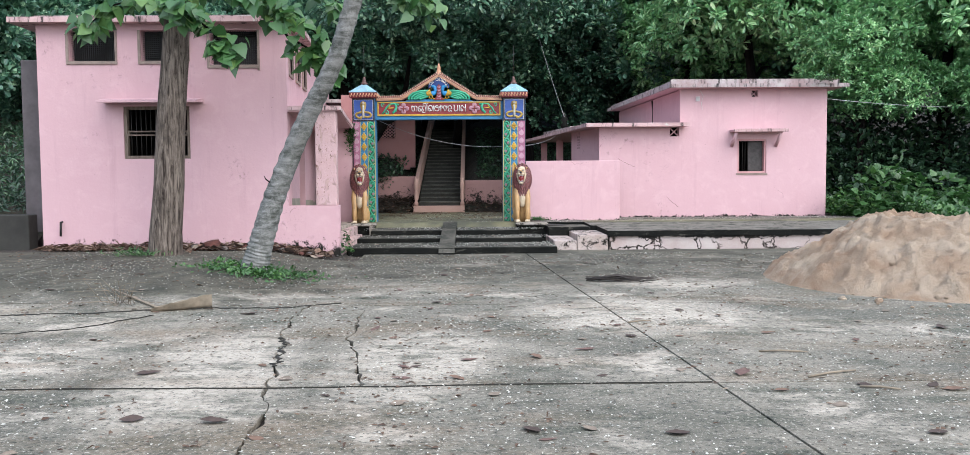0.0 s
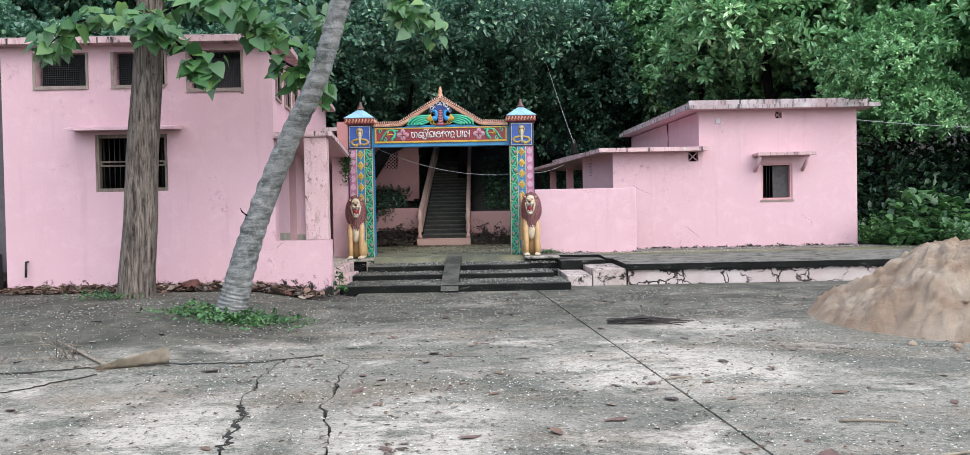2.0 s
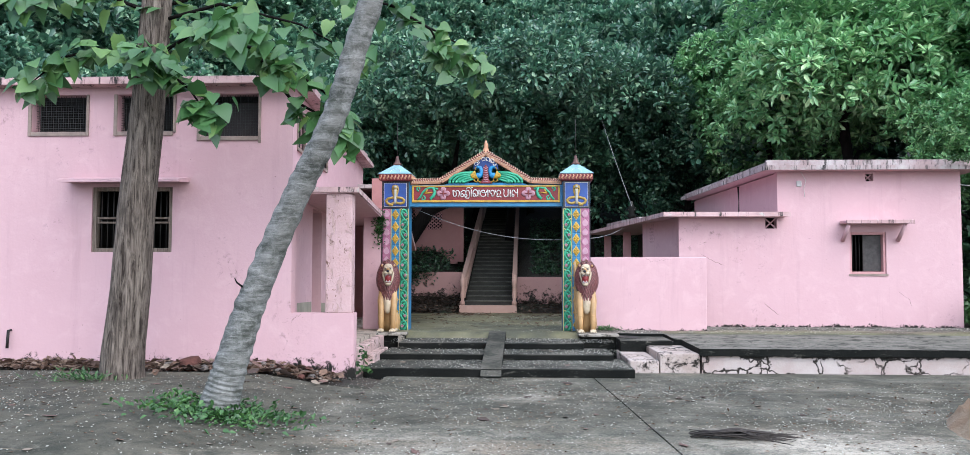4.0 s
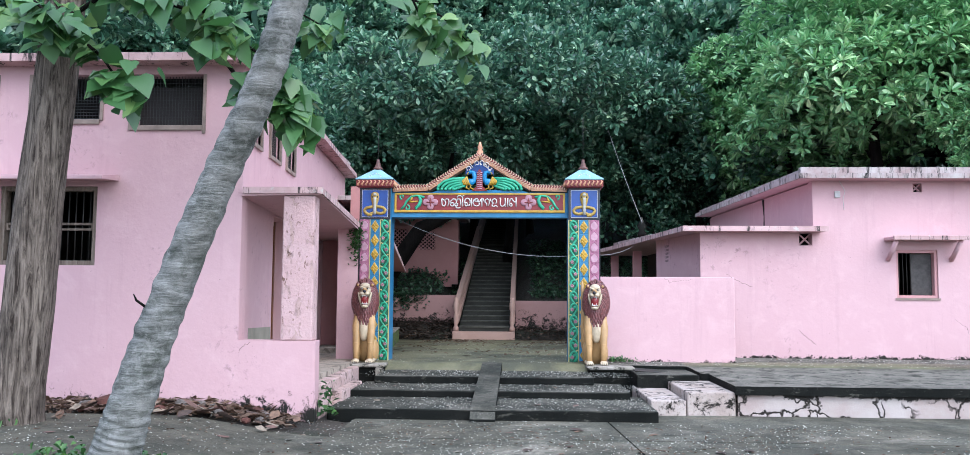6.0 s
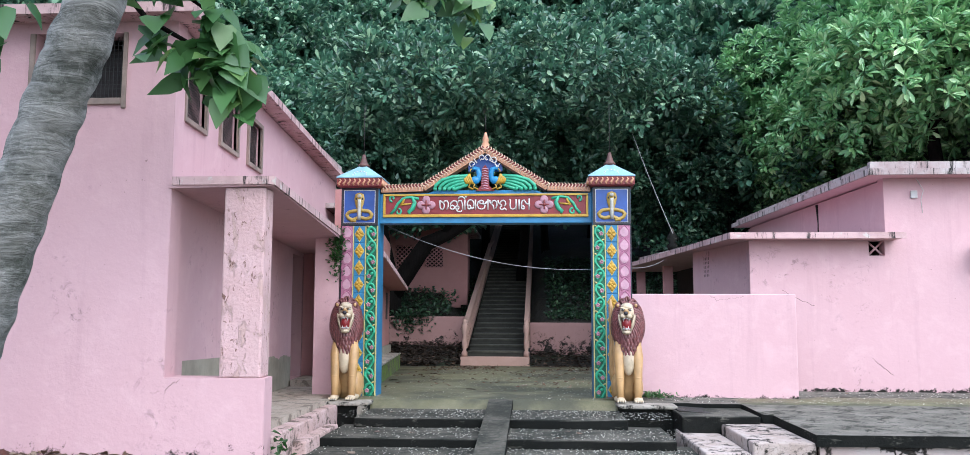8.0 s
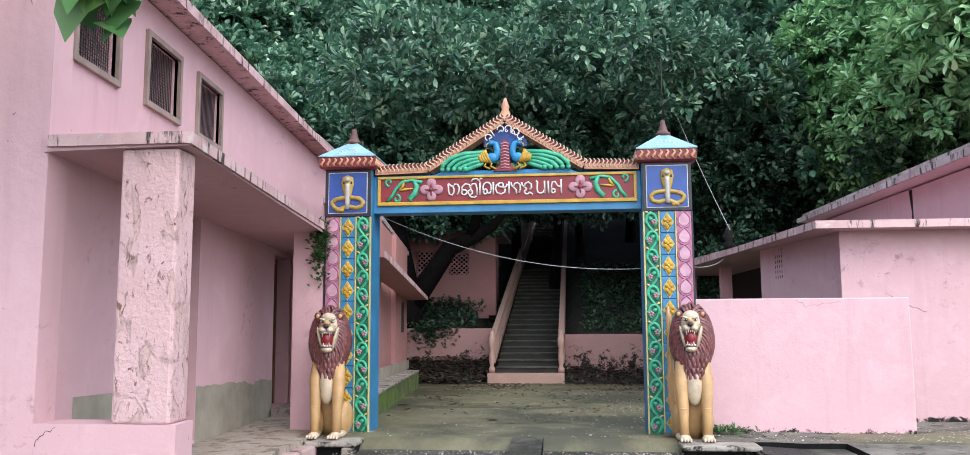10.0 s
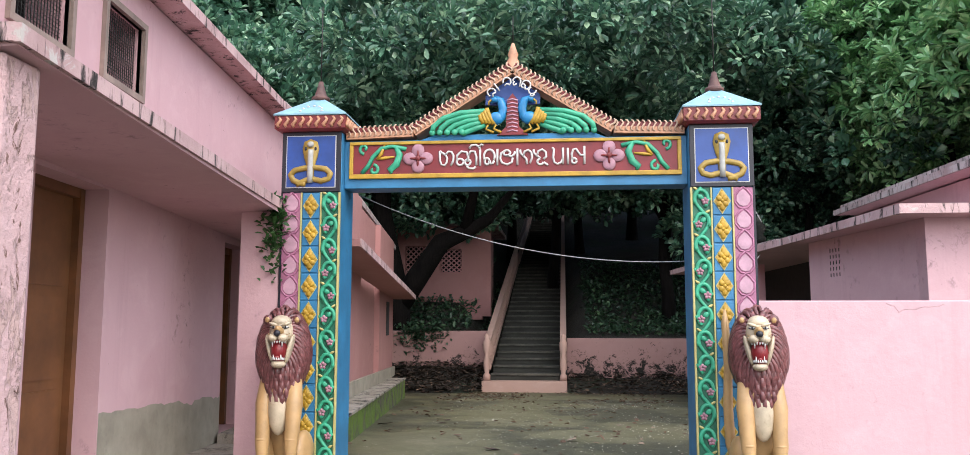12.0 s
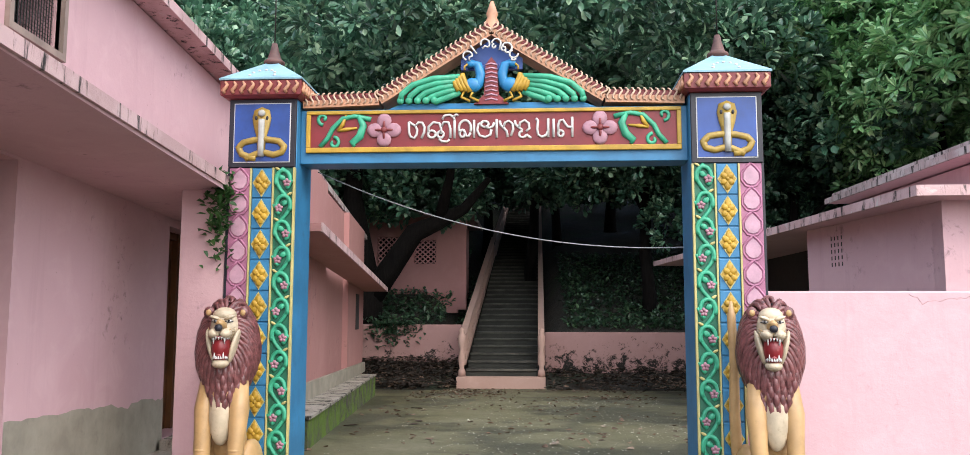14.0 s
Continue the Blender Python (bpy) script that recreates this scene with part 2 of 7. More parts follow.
def yard_concrete(name, wet=0.0):
    k = Nodes(name)
    big = k.noise(0.42, 9, 0.7, warp=0.8)
    c = k.mix(k.ramp(big, 0.40, 0.6), (0.165, 0.158, 0.122), (0.38, 0.345, 0.275))
    pale = k.ramp(k.noise(0.75, 10, 0.74, k.place((1, 1, 1), (7, 3, 0)), 0.6), 0.545, 0.64)
    s = k.t.nodes.new("ShaderNodeSeparateXYZ")
    k.t.links.new(k.place(), s.inputs[0])
    if not wet:
        # bleached lime patches beside the long cracks
        ragged = k.op("MULTIPLY", k.op("SUBTRACT", k.noise(1.1, 10, 0.75, warp=0.5), 0.5), 2.4)
        for cx, cy, rx, ry in ((-0.85, 5.8, 0.75, 1.9), (0.75, 5.9, 0.75, 1.7), (-2.6, 6.0, 0.9, 0.8), (-1.4, 9.9, 0.8, 0.5), (3.0, 8.2, 1.6, 1.3), (4.2, 11.2, 1.3, 1.0)):
            dx = k.op("POWER", k.op("ABSOLUTE", k.op("DIVIDE", k.op("SUBTRACT", s.outputs[0], cx), rx), 0), 2)
            dy = k.op("POWER", k.op("ABSOLUTE", k.op("DIVIDE", k.op("SUBTRACT", s.outputs[1], cy), ry), 0), 2)
            pale = k.op("MAXIMUM", pale, k.op("MULTIPLY", k.ramp(k.op("ADD", k.op("ADD", dx, dy), ragged), 1.0, 0.2), 0.9))
    c = k.mix(k.op("MULTIPLY", pale, 0.88), c, (0.70, 0.625, 0.51))
    c = k.mix(k.op("MULTIPLY", k.ramp(k.noise(1.3, 10, 0.74, k.place((0.8, 1.6, 1), (2, 9, 0))), 0.5, 0.6), 0.75), c, (0.085, 0.095, 0.066))
    c = k.mix(k.op("MULTIPLY", k.ramp(k.noise(0.6, 8, 0.7, k.place((0.7, 1.5, 1), (12, 5, 0))), 0.5, 0.64), 0.55), c, (0.27, 0.20, 0.13))
    c = k.mix(k.op("MULTIPLY", k.ramp(k.noise(9, 8, 0.78), 0.5, 0.64), 0.62), c, (0.055, 0.06, 0.05))
    c = k.mix(k.op("MULTIPLY", k.ramp(k.noise(34, 6, 0.8), 0.55, 0.61), 0.75), c, (0.68, 0.63, 0.53))
    c = k.mix(k.op("MULTIPLY", k.ramp(k.noise(24, 6, 0.8, k.place((1, 1, 1), (5, 1, 0))), 0.54, 0.61), 0.85), c, (0.03, 0.034, 0.027))
    soil = k.op("MULTIPLY", k.ramp(s.outputs[0], 1.4, -1.9), k.ramp(s.outputs[1], 7.6, 10.4))
    far = k.op("MULTIPLY", k.ramp(s.outputs[1], 8.4, 12.0), 0.74)
    soil = k.op("ADD", k.op("MAXIMUM", soil, far), k.op("MULTIPLY", k.op("SUBTRACT", k.noise(0.9, 9, 0.74), 0.5), 1.5))
    dirt = k.mix(k.ramp(k.noise(2.3, 9, 0.76, warp=0.6), 0.42, 0.6), (0.035, 0.036, 0.024), (0.115, 0.105, 0.075))
    c = k.mix(k.op("MULTIPLY", k.ramp(soil, 0.42, 0.8), 0.88), c, dirt)
    if wet:
        c = k.mix(wet, c, (0.20, 0.19, 0.085))
        c = k.mix(k.op("MULTIPLY", k.ramp(k.noise(0.5, 7, 0.65, k.place((1, 1, 1), (3, 3, 0))), 0.47, 0.57), 0.75), c, (0.045, 0.047, 0.028))
    rough = k.op("ADD", k.op("MULTIPLY", k.ramp(big, 0.4, 0.6), 0.2), 0.74 - 0.44 * wet)
    h = k.op("ADD", k.noise(45, 8, 0.75), k.op("MULTIPLY", k.noise(6, 8, 0.7), 1.6))
    return k.done(c, rough, h, 0.65, 0.015, spec=0.3 + 0.2 * (wet > 0))


PINK = wall_paint("pink_limewash", (0.75, 0.495, 0.52))
PINK_MOSS = wall_paint("pink_limewash_mossy_foot", (0.75, 0.495, 0.52), 0.0, 0.62)
PINK_STEP = wall_paint("pink_limewash_on_terrace", (0.75, 0.495, 0.52), 0.40, 0.60)
def peeling_paint(name):
    k = Nodes(name)
    c = k.mix(k.ramp(k.noise(3.0, 6, 0.65), 0.4, 0.65), (0.70, 0.47, 0.46), (0.75, 0.52, 0.52))
    flake = k.ramp(k.noise(4.5, 8, 0.7, k.place((1.6, 1.6, 0.7)), 0.8), 0.53, 0.56)
    c = k.mix(k.op("MULTIPLY", flake, 0.7), c, (0.62, 0.43, 0.38))
    c = k.mix(k.ramp(k.noise(7.0, 8, 0.75, k.place((2.0, 2.0, 0.9)), 0.6), 0.585, 0.62), c, (0.22, 0.12, 0.09))
    h = k.op("SUBTRACT", k.op("ADD", k.noise(5, 6, 0.6), k.noise(30, 6)), flake)
    return k.done(c, 0.85, h, 0.7, 0.02)


PINK_ROUGH = peeling_paint("flaking_pink_plaster")
# salmon darkened in the colour to stand for canopy shade
PINK_HILL = wall_paint("shade_dark_salmon_limewash", (0.52, 0.27, 0.25))
PINK_DEEP = wall_paint("salmon_limewash", (0.72, 0.40, 0.40))
CONCRETE = yard_concrete("yard_concrete")
COURT = yard_concrete("damp_courtyard_concrete", 0.62)


def algae_step(name):
    k = Nodes(name)
    c = k.mix(k.ramp(k.noise(1.6, 6, 0.65), 0.4, 0.62), (0.05, 0.05, 0.04), (0.15, 0.14, 0.115))
    c = k.mix(k.ramp(k.noise(4.2, 7, 0.72, warp=0.6), 0.64, 0.74), c, (0.36, 0.33, 0.29))
    c = k.mix(k.op("MULTIPLY", k.ramp(k.noise(30, 6, 0.78), 0.56, 0.66), 0.45), c, (0.42, 0.40, 0.36))
    c = k.mix(k.op("MULTIPLY", k.ramp(k.noise(3.4, 9, 0.76, k.place((1, 1, 1), (6, 6, 0))), 0.48, 0.6), 0.8), c, (0.03, 0.034, 0.028))
    c = k.mix(k.ramp(k.noise(13, 6, 0.75), 0.66, 0.7), c, (0.55, 0.52, 0.48))
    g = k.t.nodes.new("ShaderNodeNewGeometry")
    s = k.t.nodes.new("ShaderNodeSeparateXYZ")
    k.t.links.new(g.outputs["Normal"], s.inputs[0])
    # upright faces turn near-black by their normal; treads stay grey
    side_black = k.op("MULTIPLY", k.ramp(s.outputs[2], 0.75, 0.35), k.ramp(k.noise(3.6, 9, 0.76, k.place((1, 1, 2.5)), 0.5), 0.66, 0.58))
    c = k.mix(k.op("MULTIPLY", side_black, 0.95), c, (0.007, 0.008, 0.007))
    return k.done(c, 0.85, k.noise(30, 8, 0.7), 0.7, 0.014, spec=0.12)


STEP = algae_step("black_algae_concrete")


def coping_paint(name, a, b, dark):
    k = Nodes(name)
    c = k.mix(k.ramp(k.noise(2.2, 7, 0.7), 0.38, 0.62), a, b)
    c = k.mix(k.ramp(k.noise(4.0, 9, 0.76, k.place((1, 1, 1), (3, 8, 1)), 0.5), 0.52, 0.58), c, dark)
    c = k.mix(k.op("MULTIPLY", k.ramp(k.noise(26, 6, 0.78), 0.54, 0.63), 0.6), c, tuple(q * 0.4 for q in a))
    return k.done(c, 0.88, k.noise(28, 8, 0.72), 0.7, 0.014, spec=0.15)


COPING = coping_paint("worn_grey_coping", (0.30, 0.27, 0.22), (0.50, 0.46, 0.40), (0.03, 0.03, 0.024))
CREAMSTEP = coping_paint("stained_cream_step_plaster", (0.48, 0.39, 0.34), (0.64, 0.55, 0.50), (0.022, 0.02, 0.015))
TERRACE = coping_paint("damp_terrace_concrete", (0.15, 0.14, 0.115), (0.27, 0.25, 0.21), (0.055, 0.055, 0.042))
TANFLOOR = coping_paint("dusty_tan_cement_floor", (0.44, 0.37, 0.30), (0.56, 0.49, 0.41), (0.25, 0.21, 0.17))
PORCHSTEP = coping_paint("grimy_pink_step_plaster", (0.56, 0.40, 0.36), (0.70, 0.52, 0.49), (0.16, 0.12, 0.10))


def plinth_paint(name):
    k = Nodes(name)
    c = k.mix(k.ramp(k.noise(1.3, 5), 0.35, 0.65), (0.52, 0.40, 0.36), (0.66, 0.58, 0.54))
    h = k.height(0.13, 0.31)
    edge = k.op("ADD", h, k.op("MULTIPLY", k.op("SUBTRACT", k.noise(2.3, 8, 0.75, warp=0.5), 0.5), 2.2))
    c = k.mix(k.ramp(edge, 0.62, 0.74), c, (0.02, 0.018, 0.014))
    v = k.n("ShaderNodeTexVoronoi", Scale=1.6)
    v.feature = "DISTANCE_TO_EDGE"
    wv = k.n("ShaderNodeTexNoise", Scale=2.5, Detail=5)
    k.t.links.new(k.place(), wv.inputs["Vector"])
    ad = k.t.nodes.new("ShaderNodeVectorMath")
    k.t.links.new(k.place(), ad.inputs[0])
    k.t.links.new(wv.outputs[1], ad.inputs[1])
    k.t.links.new(ad.outputs[0], v.inputs["Vector"])
    crack = k.op("MULTIPLY", k.ramp(v.outputs[0], 0.045, 0.015), k.ramp(k.noise(1.1, 4), 0.42, 0.5))
    c = k.mix(crack, c, (0.025, 0.018, 0.012))
    return k.done(c, 0.85, k.op("SUBTRACT", k.noise(20, 8, 0.7), k.op("MULTIPLY", crack, 1.5)), 0.5, 0.015)


PLINTH = plinth_paint("peeling_cream_plaster")


def roof_edge(name):
    k = Nodes(name)
    c = k.mix(k.ramp(k.noise(2.0, 6), 0.4, 0.6), (0.40, 0.30, 0.29), (0.58, 0.52, 0.5))
    s = k.noise(1.0, 7, 0.75, k.place((9, 9, 1.5)), 0.3)
    c = k.mix(k.ramp(s, 0.52, 0.62), c, (0.022, 0.02, 0.018))
    return k.done(c, 0.9, k.noise(25, 8, 0.7), 0.5, 0.012)


ROOF = roof_edge("weathered_roof_concrete")


def pink_edge(name):
    k = Nodes(name)
    c = k.mix(k.ramp(k.noise(2.0, 6), 0.4, 0.6), (0.56, 0.37, 0.36), (0.72, 0.50, 0.49))
    c = k.mix(k.ramp(k.noise(5.0, 7, 0.7, None, 0.5), 0.6, 0.66), c, (0.68, 0.62, 0.58))
    s = k.noise(1.0, 7, 0.75, k.place((8, 8, 1.5)), 0.3)
    c = k.mix(k.ramp(s, 0.54, 0.62), c, (0.03, 0.024, 0.022))
    return k.done(c, 0.9, k.noise(25, 8, 0.7), 0.5, 0.012)


PINK_EDGE = pink_edge("stained_pink_edge")


def sand_paint(name):
    k = Nodes(name)
    c = k.mix(k.ramp(k.noise(1.4, 6, 0.6, warp=0.5), 0.38, 0.62), (0.66, 0.45, 0.29), (0.92, 0.74, 0.54))
    c = k.mix(k.op("MULTIPLY", k.ramp(k.noise(120, 3), 0.5, 0.75), 0.4), c, (0.25, 0.15, 0.09))
    return k.done(c, 0.95, k.op("ADD", k.noise(7, 10, 0.75, warp=0.4), k.noise(50, 6, 0.75)), 1.0, 0.1)


SAND = sand_paint("heaped_building_sand")


def bark_paint(name, a, b, ringed=False):
    k = Nodes(name)
    if ringed:
        s = k.noise(1.0, 7, 0.68, k.place((3.0, 3.0, 15)), 0.5)
        c = k.mix(k.ramp(s, 0.38, 0.62), a, b)
        c = k.mix(k.op("MULTIPLY", k.ramp(k.noise(1.6, 5), 0.45, 0.62), 0.5), c, (0.36, 0.35, 0.32))
        c = k.mix(k.op("MULTIPLY", k.ramp(k.noise(14, 7, 0.75, warp=0.4), 0.48, 0.62), 0.55), c, (0.40, 0.40, 0.38))
        c = k.mix(k.op("MULTIPLY", k.ramp(k.noise(5, 8, 0.75), 0.52, 0.66), 0.65), c, (0.06, 0.07, 0.05))
    else:
        s = k.noise(1.0, 8, 0.72, k.place((22, 22, 2.2)), 0.9)
        c = k.mix(k.ramp(s, 0.38, 0.62), a, b)
        c = k.mix(k.op("MULTIPLY", k.ramp(k.noise(2.2, 5), 0.5, 0.7), 0.6), c, tuple(x * 0.35 for x in a))
    return k.done(c, 0.9, s, 0.9, 0.03, spec=0.12)


PALM_BARK = bark_paint("grey_ringed_palm_bark", (0.09, 0.095, 0.085), (0.30, 0.30, 0.285), True)
TEAK_BARK = bark_paint("furrowed_brown_bark", (0.04, 0.03, 0.024), (0.30, 0.25, 0.205))
# DARK_BARK is near-black: low light under the trees goes into its colour
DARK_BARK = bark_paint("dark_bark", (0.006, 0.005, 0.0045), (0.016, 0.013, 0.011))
WOOD_GREY = bark_paint("weathered_window_wood", (0.17, 0.13, 0.10), (0.33, 0.27, 0.22))
DOOR_WOOD = plain("varnished_brown_door", (0.24, 0.10, 0.035), 0.5, 0.4, 3.0)
# near-black stands for missing light in rooms, vents and recesses
INSIDE = plain("unlit_recess_colour", (0.05, 0.045, 0.045), 0.9)
IRON = plain("rusty_dark_iron", (0.05, 0.045, 0.04), 0.6, 0.4, 20, metal=0.6)
MESHWIRE = plain("grey_wire_mesh", (0.045, 0.045, 0.042), 0.6, 0.3, 30, metal=0.3)
DADO = plain("bare_grey_dado_plaster", (0.45, 0.41, 0.32), 0.85, 0.3, 3.0, 0.3)
# palest greens act as painted highlights; LEAFJACK's added blue is painted sky sheen
LEAFJACK = leaf_paint("jackfruit_leaves", (0.03, 0.078, 0.052), (0.125, 0.275, 0.16), (0.44, 0.63, 0.39), 0.30)
# darker greens with the shade under the trees put into the colour
LEAFSHADE = leaf_paint("shade_coloured_leaves", (0.018, 0.045, 0.024), (0.05, 0.11, 0.05), (0.12, 0.21, 0.09), 0.45)
LEAFMANGO = leaf_paint("long_mango_leaves", (0.12, 0.285, 0.115), (0.32, 0.58, 0.235), (0.62, 0.83, 0.43), 0.30)
LEAFHEART = leaf_paint("broad_heart_leaves", (0.04, 0.11, 0.03), (0.075, 0.18, 0.05), (0.17, 0.28, 0.07), 0.45)
LEAFWEED = leaf_paint("low_weeds", (0.025, 0.075, 0.016), (0.065, 0.155, 0.04), (0.13, 0.26, 0.06), 0.5)
LITTER = leaf_paint("fallen_dry_leaves", (0.07, 0.04, 0.025), (0.17, 0.105, 0.065), (0.34, 0.27, 0.2), 0.8)
# fallen leaves again in darker tones, tree shade over the drift painted in
LITTER_SHADE = leaf_paint("shade_coloured_dry_leaves", (0.02, 0.014, 0.01), (0.055, 0.036, 0.024), (0.20, 0.13, 0.085), 0.85)
PETAL = leaf_paint("fallen_pale_petals", (0.55, 0.54, 0.48), (0.7, 0.68, 0.6), (0.4, 0.36, 0.28), 0.8)


def earth_paint(name, a, b, g):
    k = Nodes(name)
    c = k.mix(k.ramp(k.noise(1.2, 7, 0.68), 0.4, 0.62), a, b)
    c = k.mix(k.op("MULTIPLY", k.ramp(k.noise(0.5, 6, 0.7), 0.5, 0.62), 0.8), c, g)
    return k.done(c, 0.95, k.op("ADD", k.noise(12, 8, 0.75), k.noise(50, 5)), 0.9, 0.04)


EARTH = earth_paint("damp_dark_earth", (0.035, 0.028, 0.02), (0.085, 0.068, 0.05), (0.03, 0.05, 0.018))
# HILL repeats EARTH in darker tones, the woods' shade painted in
HILL = earth_paint("shade_coloured_earth", (0.022, 0.02, 0.014), (0.05, 0.042, 0.03), (0.022, 0.045, 0.014))


def moss_paint(name):
    k = Nodes(name)
    c = k.mix(k.ramp(k.noise(3.0, 8, 0.72), 0.42, 0.6), (0.05, 0.055, 0.035), (0.13, 0.12, 0.08))
    c = k.mix(k.ramp(k.noise(2.2, 9, 0.75, warp=0.5), 0.43, 0.55), c, (0.14, 0.235, 0.018))
    return k.done(c, 0.95, k.noise(40, 8, 0.75), 1.0, 0.03)


MOSS = moss_paint("bright_moss_on_concrete")

# ---- ground, yard slabs ----


def rise(x, y):
    """Height of the yard: flat, a little higher towards the house with the tall front."""
    def s(v):
        v = min(1, max(0, v))
        return v * v * (3 - 2 * v)
    return 0.22 * s((-0.9 - x) / 1.9) * s((y - 7.5) / 4.2)


def court_z(y):
    return 0.452 - 0.0245 * max(0, y - 20.0)


def hill_z(x, y):
    base = 1.38 + max(0, y - 34.4) * 0.262
    if x < -1.5:
        base = max(base, 1.5 + max(0, y - 34.4) * 0.262)
    if -1.6 < x < 1.5:
        base = min(base, 0.1 + max(0, y - 33.0) * 0.27 - (0.3 if y > 46 else 0))
    return base + 0.25 * noise.noise(Vector((x * 0.35, y * 0.35, 0))) * min(1, max(0, (y - 34.6) / 2)) * (0.1 if abs(x) < 1.8 else 1)


def grid_sheet(bm, xs, ys, fz, mat=0):
    rows = [[bm.verts.new((x, y, fz(x, y))) for x in xs] for y in ys]
    for a, b in zip(rows, rows[1:]):
        for i in range(len(xs) - 1):
            f = bm.faces.new((a[i], a[i + 1], b[i + 1], b[i]))
            f.material_index = mat
            f.smooth = True
    return bm


ground = link_mesh("ground", grid_sheet(bmesh.new(), [-300, -80, -30] + list(np.arange(-12, 14.1, 1.0)) + [30, 80, 300],
                                       [-300, -80, -30, -12] + list(np.arange(-8, 15.6, 0.8)) + [18, 26, 60, 300],
                                       lambda x, y: rise(x, y) - 0.05), EARTH)
tagged(ground, "damp bare earth under and round the yard", "ground", kind="structure")


def jag(seed, amp):
    def f(y):
        return amp * (noise.noise(Vector((seed, y * 1.3, 0))) + 0.6 * noise.noise(Vector((seed, y * 4.1, 3))) + 0.35 * noise.noise(Vector((seed, y * 11, 5))))
    return f


j1, j2 = jag(3.3, 0.10), jag(8.1, 0.07)


def crack_a(y):
    return np.interp(y, [3.3, 4.9, 5.8, 6.7, 7.5, 8.6, 9.2], [-0.05, -0.19, -0.37, -0.5, -0.68, -0.77, -0.72]) + j1(y)


def crack_b(y):
    return np.interp(y, [3.3, 4.0, 4.9, 5.3, 6.0, 6.9, 8.6, 9.2], [0.1, 0.24, 0.43, 0.35, 0.25, 0.05, 0.0, -0.3]) + j2(y)


def joint_x(y):
    return 3.36 - 0.066 * y


yard = thing("pavement", (0, 0, 0), "weathered grey concrete yard slabs with open joints and cracks", "pavement", kind="structure")


def slab(xl, xr, y0, y1, gap=0.011, nx=10):
    bm = bmesh.new()
    ny = max(4, int((y1 - y0) / 0.06))
    ys = [y0 + gap + (y1 - y0 - 2 * gap) * j / ny for j in range(ny + 1)]
    tops, rows = [], []
    for y in ys:
        wide = 0.004 + 0.026 * max(0, noise.noise(Vector((4, y * 2.3, 1))) + 0.25)
        a = xl(y) + (wide if xl in (crack_a, crack_b) else gap)
        b = xr(y) - (wide if xr in (crack_a, crack_b) else gap)
        row = []
        for i in range(nx + 1):
            x = a + (b - a) * i / nx
            row.append(bm.verts.new((x, y, rise(x, y) + 0.004 * noise.noise(Vector((x * 0.6, y * 0.6, 2))))))
        rows.append(row)
    for a, b in zip(rows, rows[1:]):
        for i in range(nx):
            bm.faces.new((a[i], a[i + 1], b[i + 1], b[i])).smooth = True
    edge = [e for e in bm.edges if e.is_boundary]
    for e in edge:
        e.smooth = False
    out = bmesh.ops.extrude_edge_only(bm, edges=edge)["geom"]
    for v in out:
        if isinstance(v, bmesh.types.BMVert):
            v.co.z -= 0.06
    bmesh.ops.recalc_face_normals(bm, faces=bm.faces[:])
    part("slab", bm, CONCRETE, yard)


def flat(v):
    return lambda y: v


for y0, y1 in ((-7, -2.5), (-2.5, 1.2), (1.2, 5.05)):
    split = y1 > 5
    edges = [flat(-11), flat(-5.2)] + ([crack_a] if split else [flat(-0.6)]) + [joint_x, flat(8.6), flat(14)]
    for a, b in zip(edges, edges[1:]):
        slab(a, b, y0, y1)
for a, b in zip([flat(-11), flat(-5.2), crack_a, crack_b, joint_x, flat(8.6)], [flat(-5.2), crack_a, crack_b, joint_x, flat(8.6), flat(14)]):
    slab(a, b, 5.05, 9.0)
for a, b in zip([flat(-11), flat(-5.2), joint_x, flat(8.6)], [flat(-5.2), joint_x, flat(8.6), flat(14)]):
    slab(a, b, 9.0, 14.4, nx=24)
slab(flat(-0.9), joint_x, 14.4, 15.8)
slab(joint_x, flat(14), 14.4, 16.5)

CRACKSOIL = plain("black_crack_soil", (0.03, 0.028, 0.02), 0.95, 0.5, 25, 0.6)


def soil_line(pts, wide, seed, bend=0.08):
    """A crooked strip of dark soil that fills a joint or crack."""
    bm, last = bmesh.new(), None
    n = 26 * (len(pts) - 1)
    for i in range(n + 1):
        u = min(i / n * (len(pts) - 1), len(pts) - 1.001)
        a, b, f = Vector(pts[int(u)]), Vector(pts[int(u) + 1]), u - int(u)
        p = a.lerp(b, f)
        d = (b - a).normalized()
        o = Vector((-d.y, d.x))
        p = p + o * bend * (noise.noise(Vector((seed, u * 4, 0))) + 0.5 * noise.noise(Vector((seed, u * 13, 2))))
        w = wide * max(0.05, 0.4 + 1.2 * noise.noise(Vector((u * 5, seed, 5))))
        z = rise(p.x, p.y)
        row = [bm.verts.new((*(p + o * w * q), z + h)) for q, h in ((-1, 0.002), (-0.4, 0.011), (0.4, 0.011), (1, 0.002))]
        if last:
            for k in range(3):
                bm.faces.new((last[k], last[k + 1], row[k + 1], row[k])).smooth = True
        last = row
    bmesh.ops.recalc_face_normals(bm, faces=bm.faces[:])
    part("crack_soil", bm, CRACKSOIL, yard, "dark soil packed in a crooked crack")


soil_line([(-4.6, 8.3), (-2.9, 8.45), (-1.87, 8.74), (-1.0, 8.87), (-0.36, 9.2)], 0.032, 2)
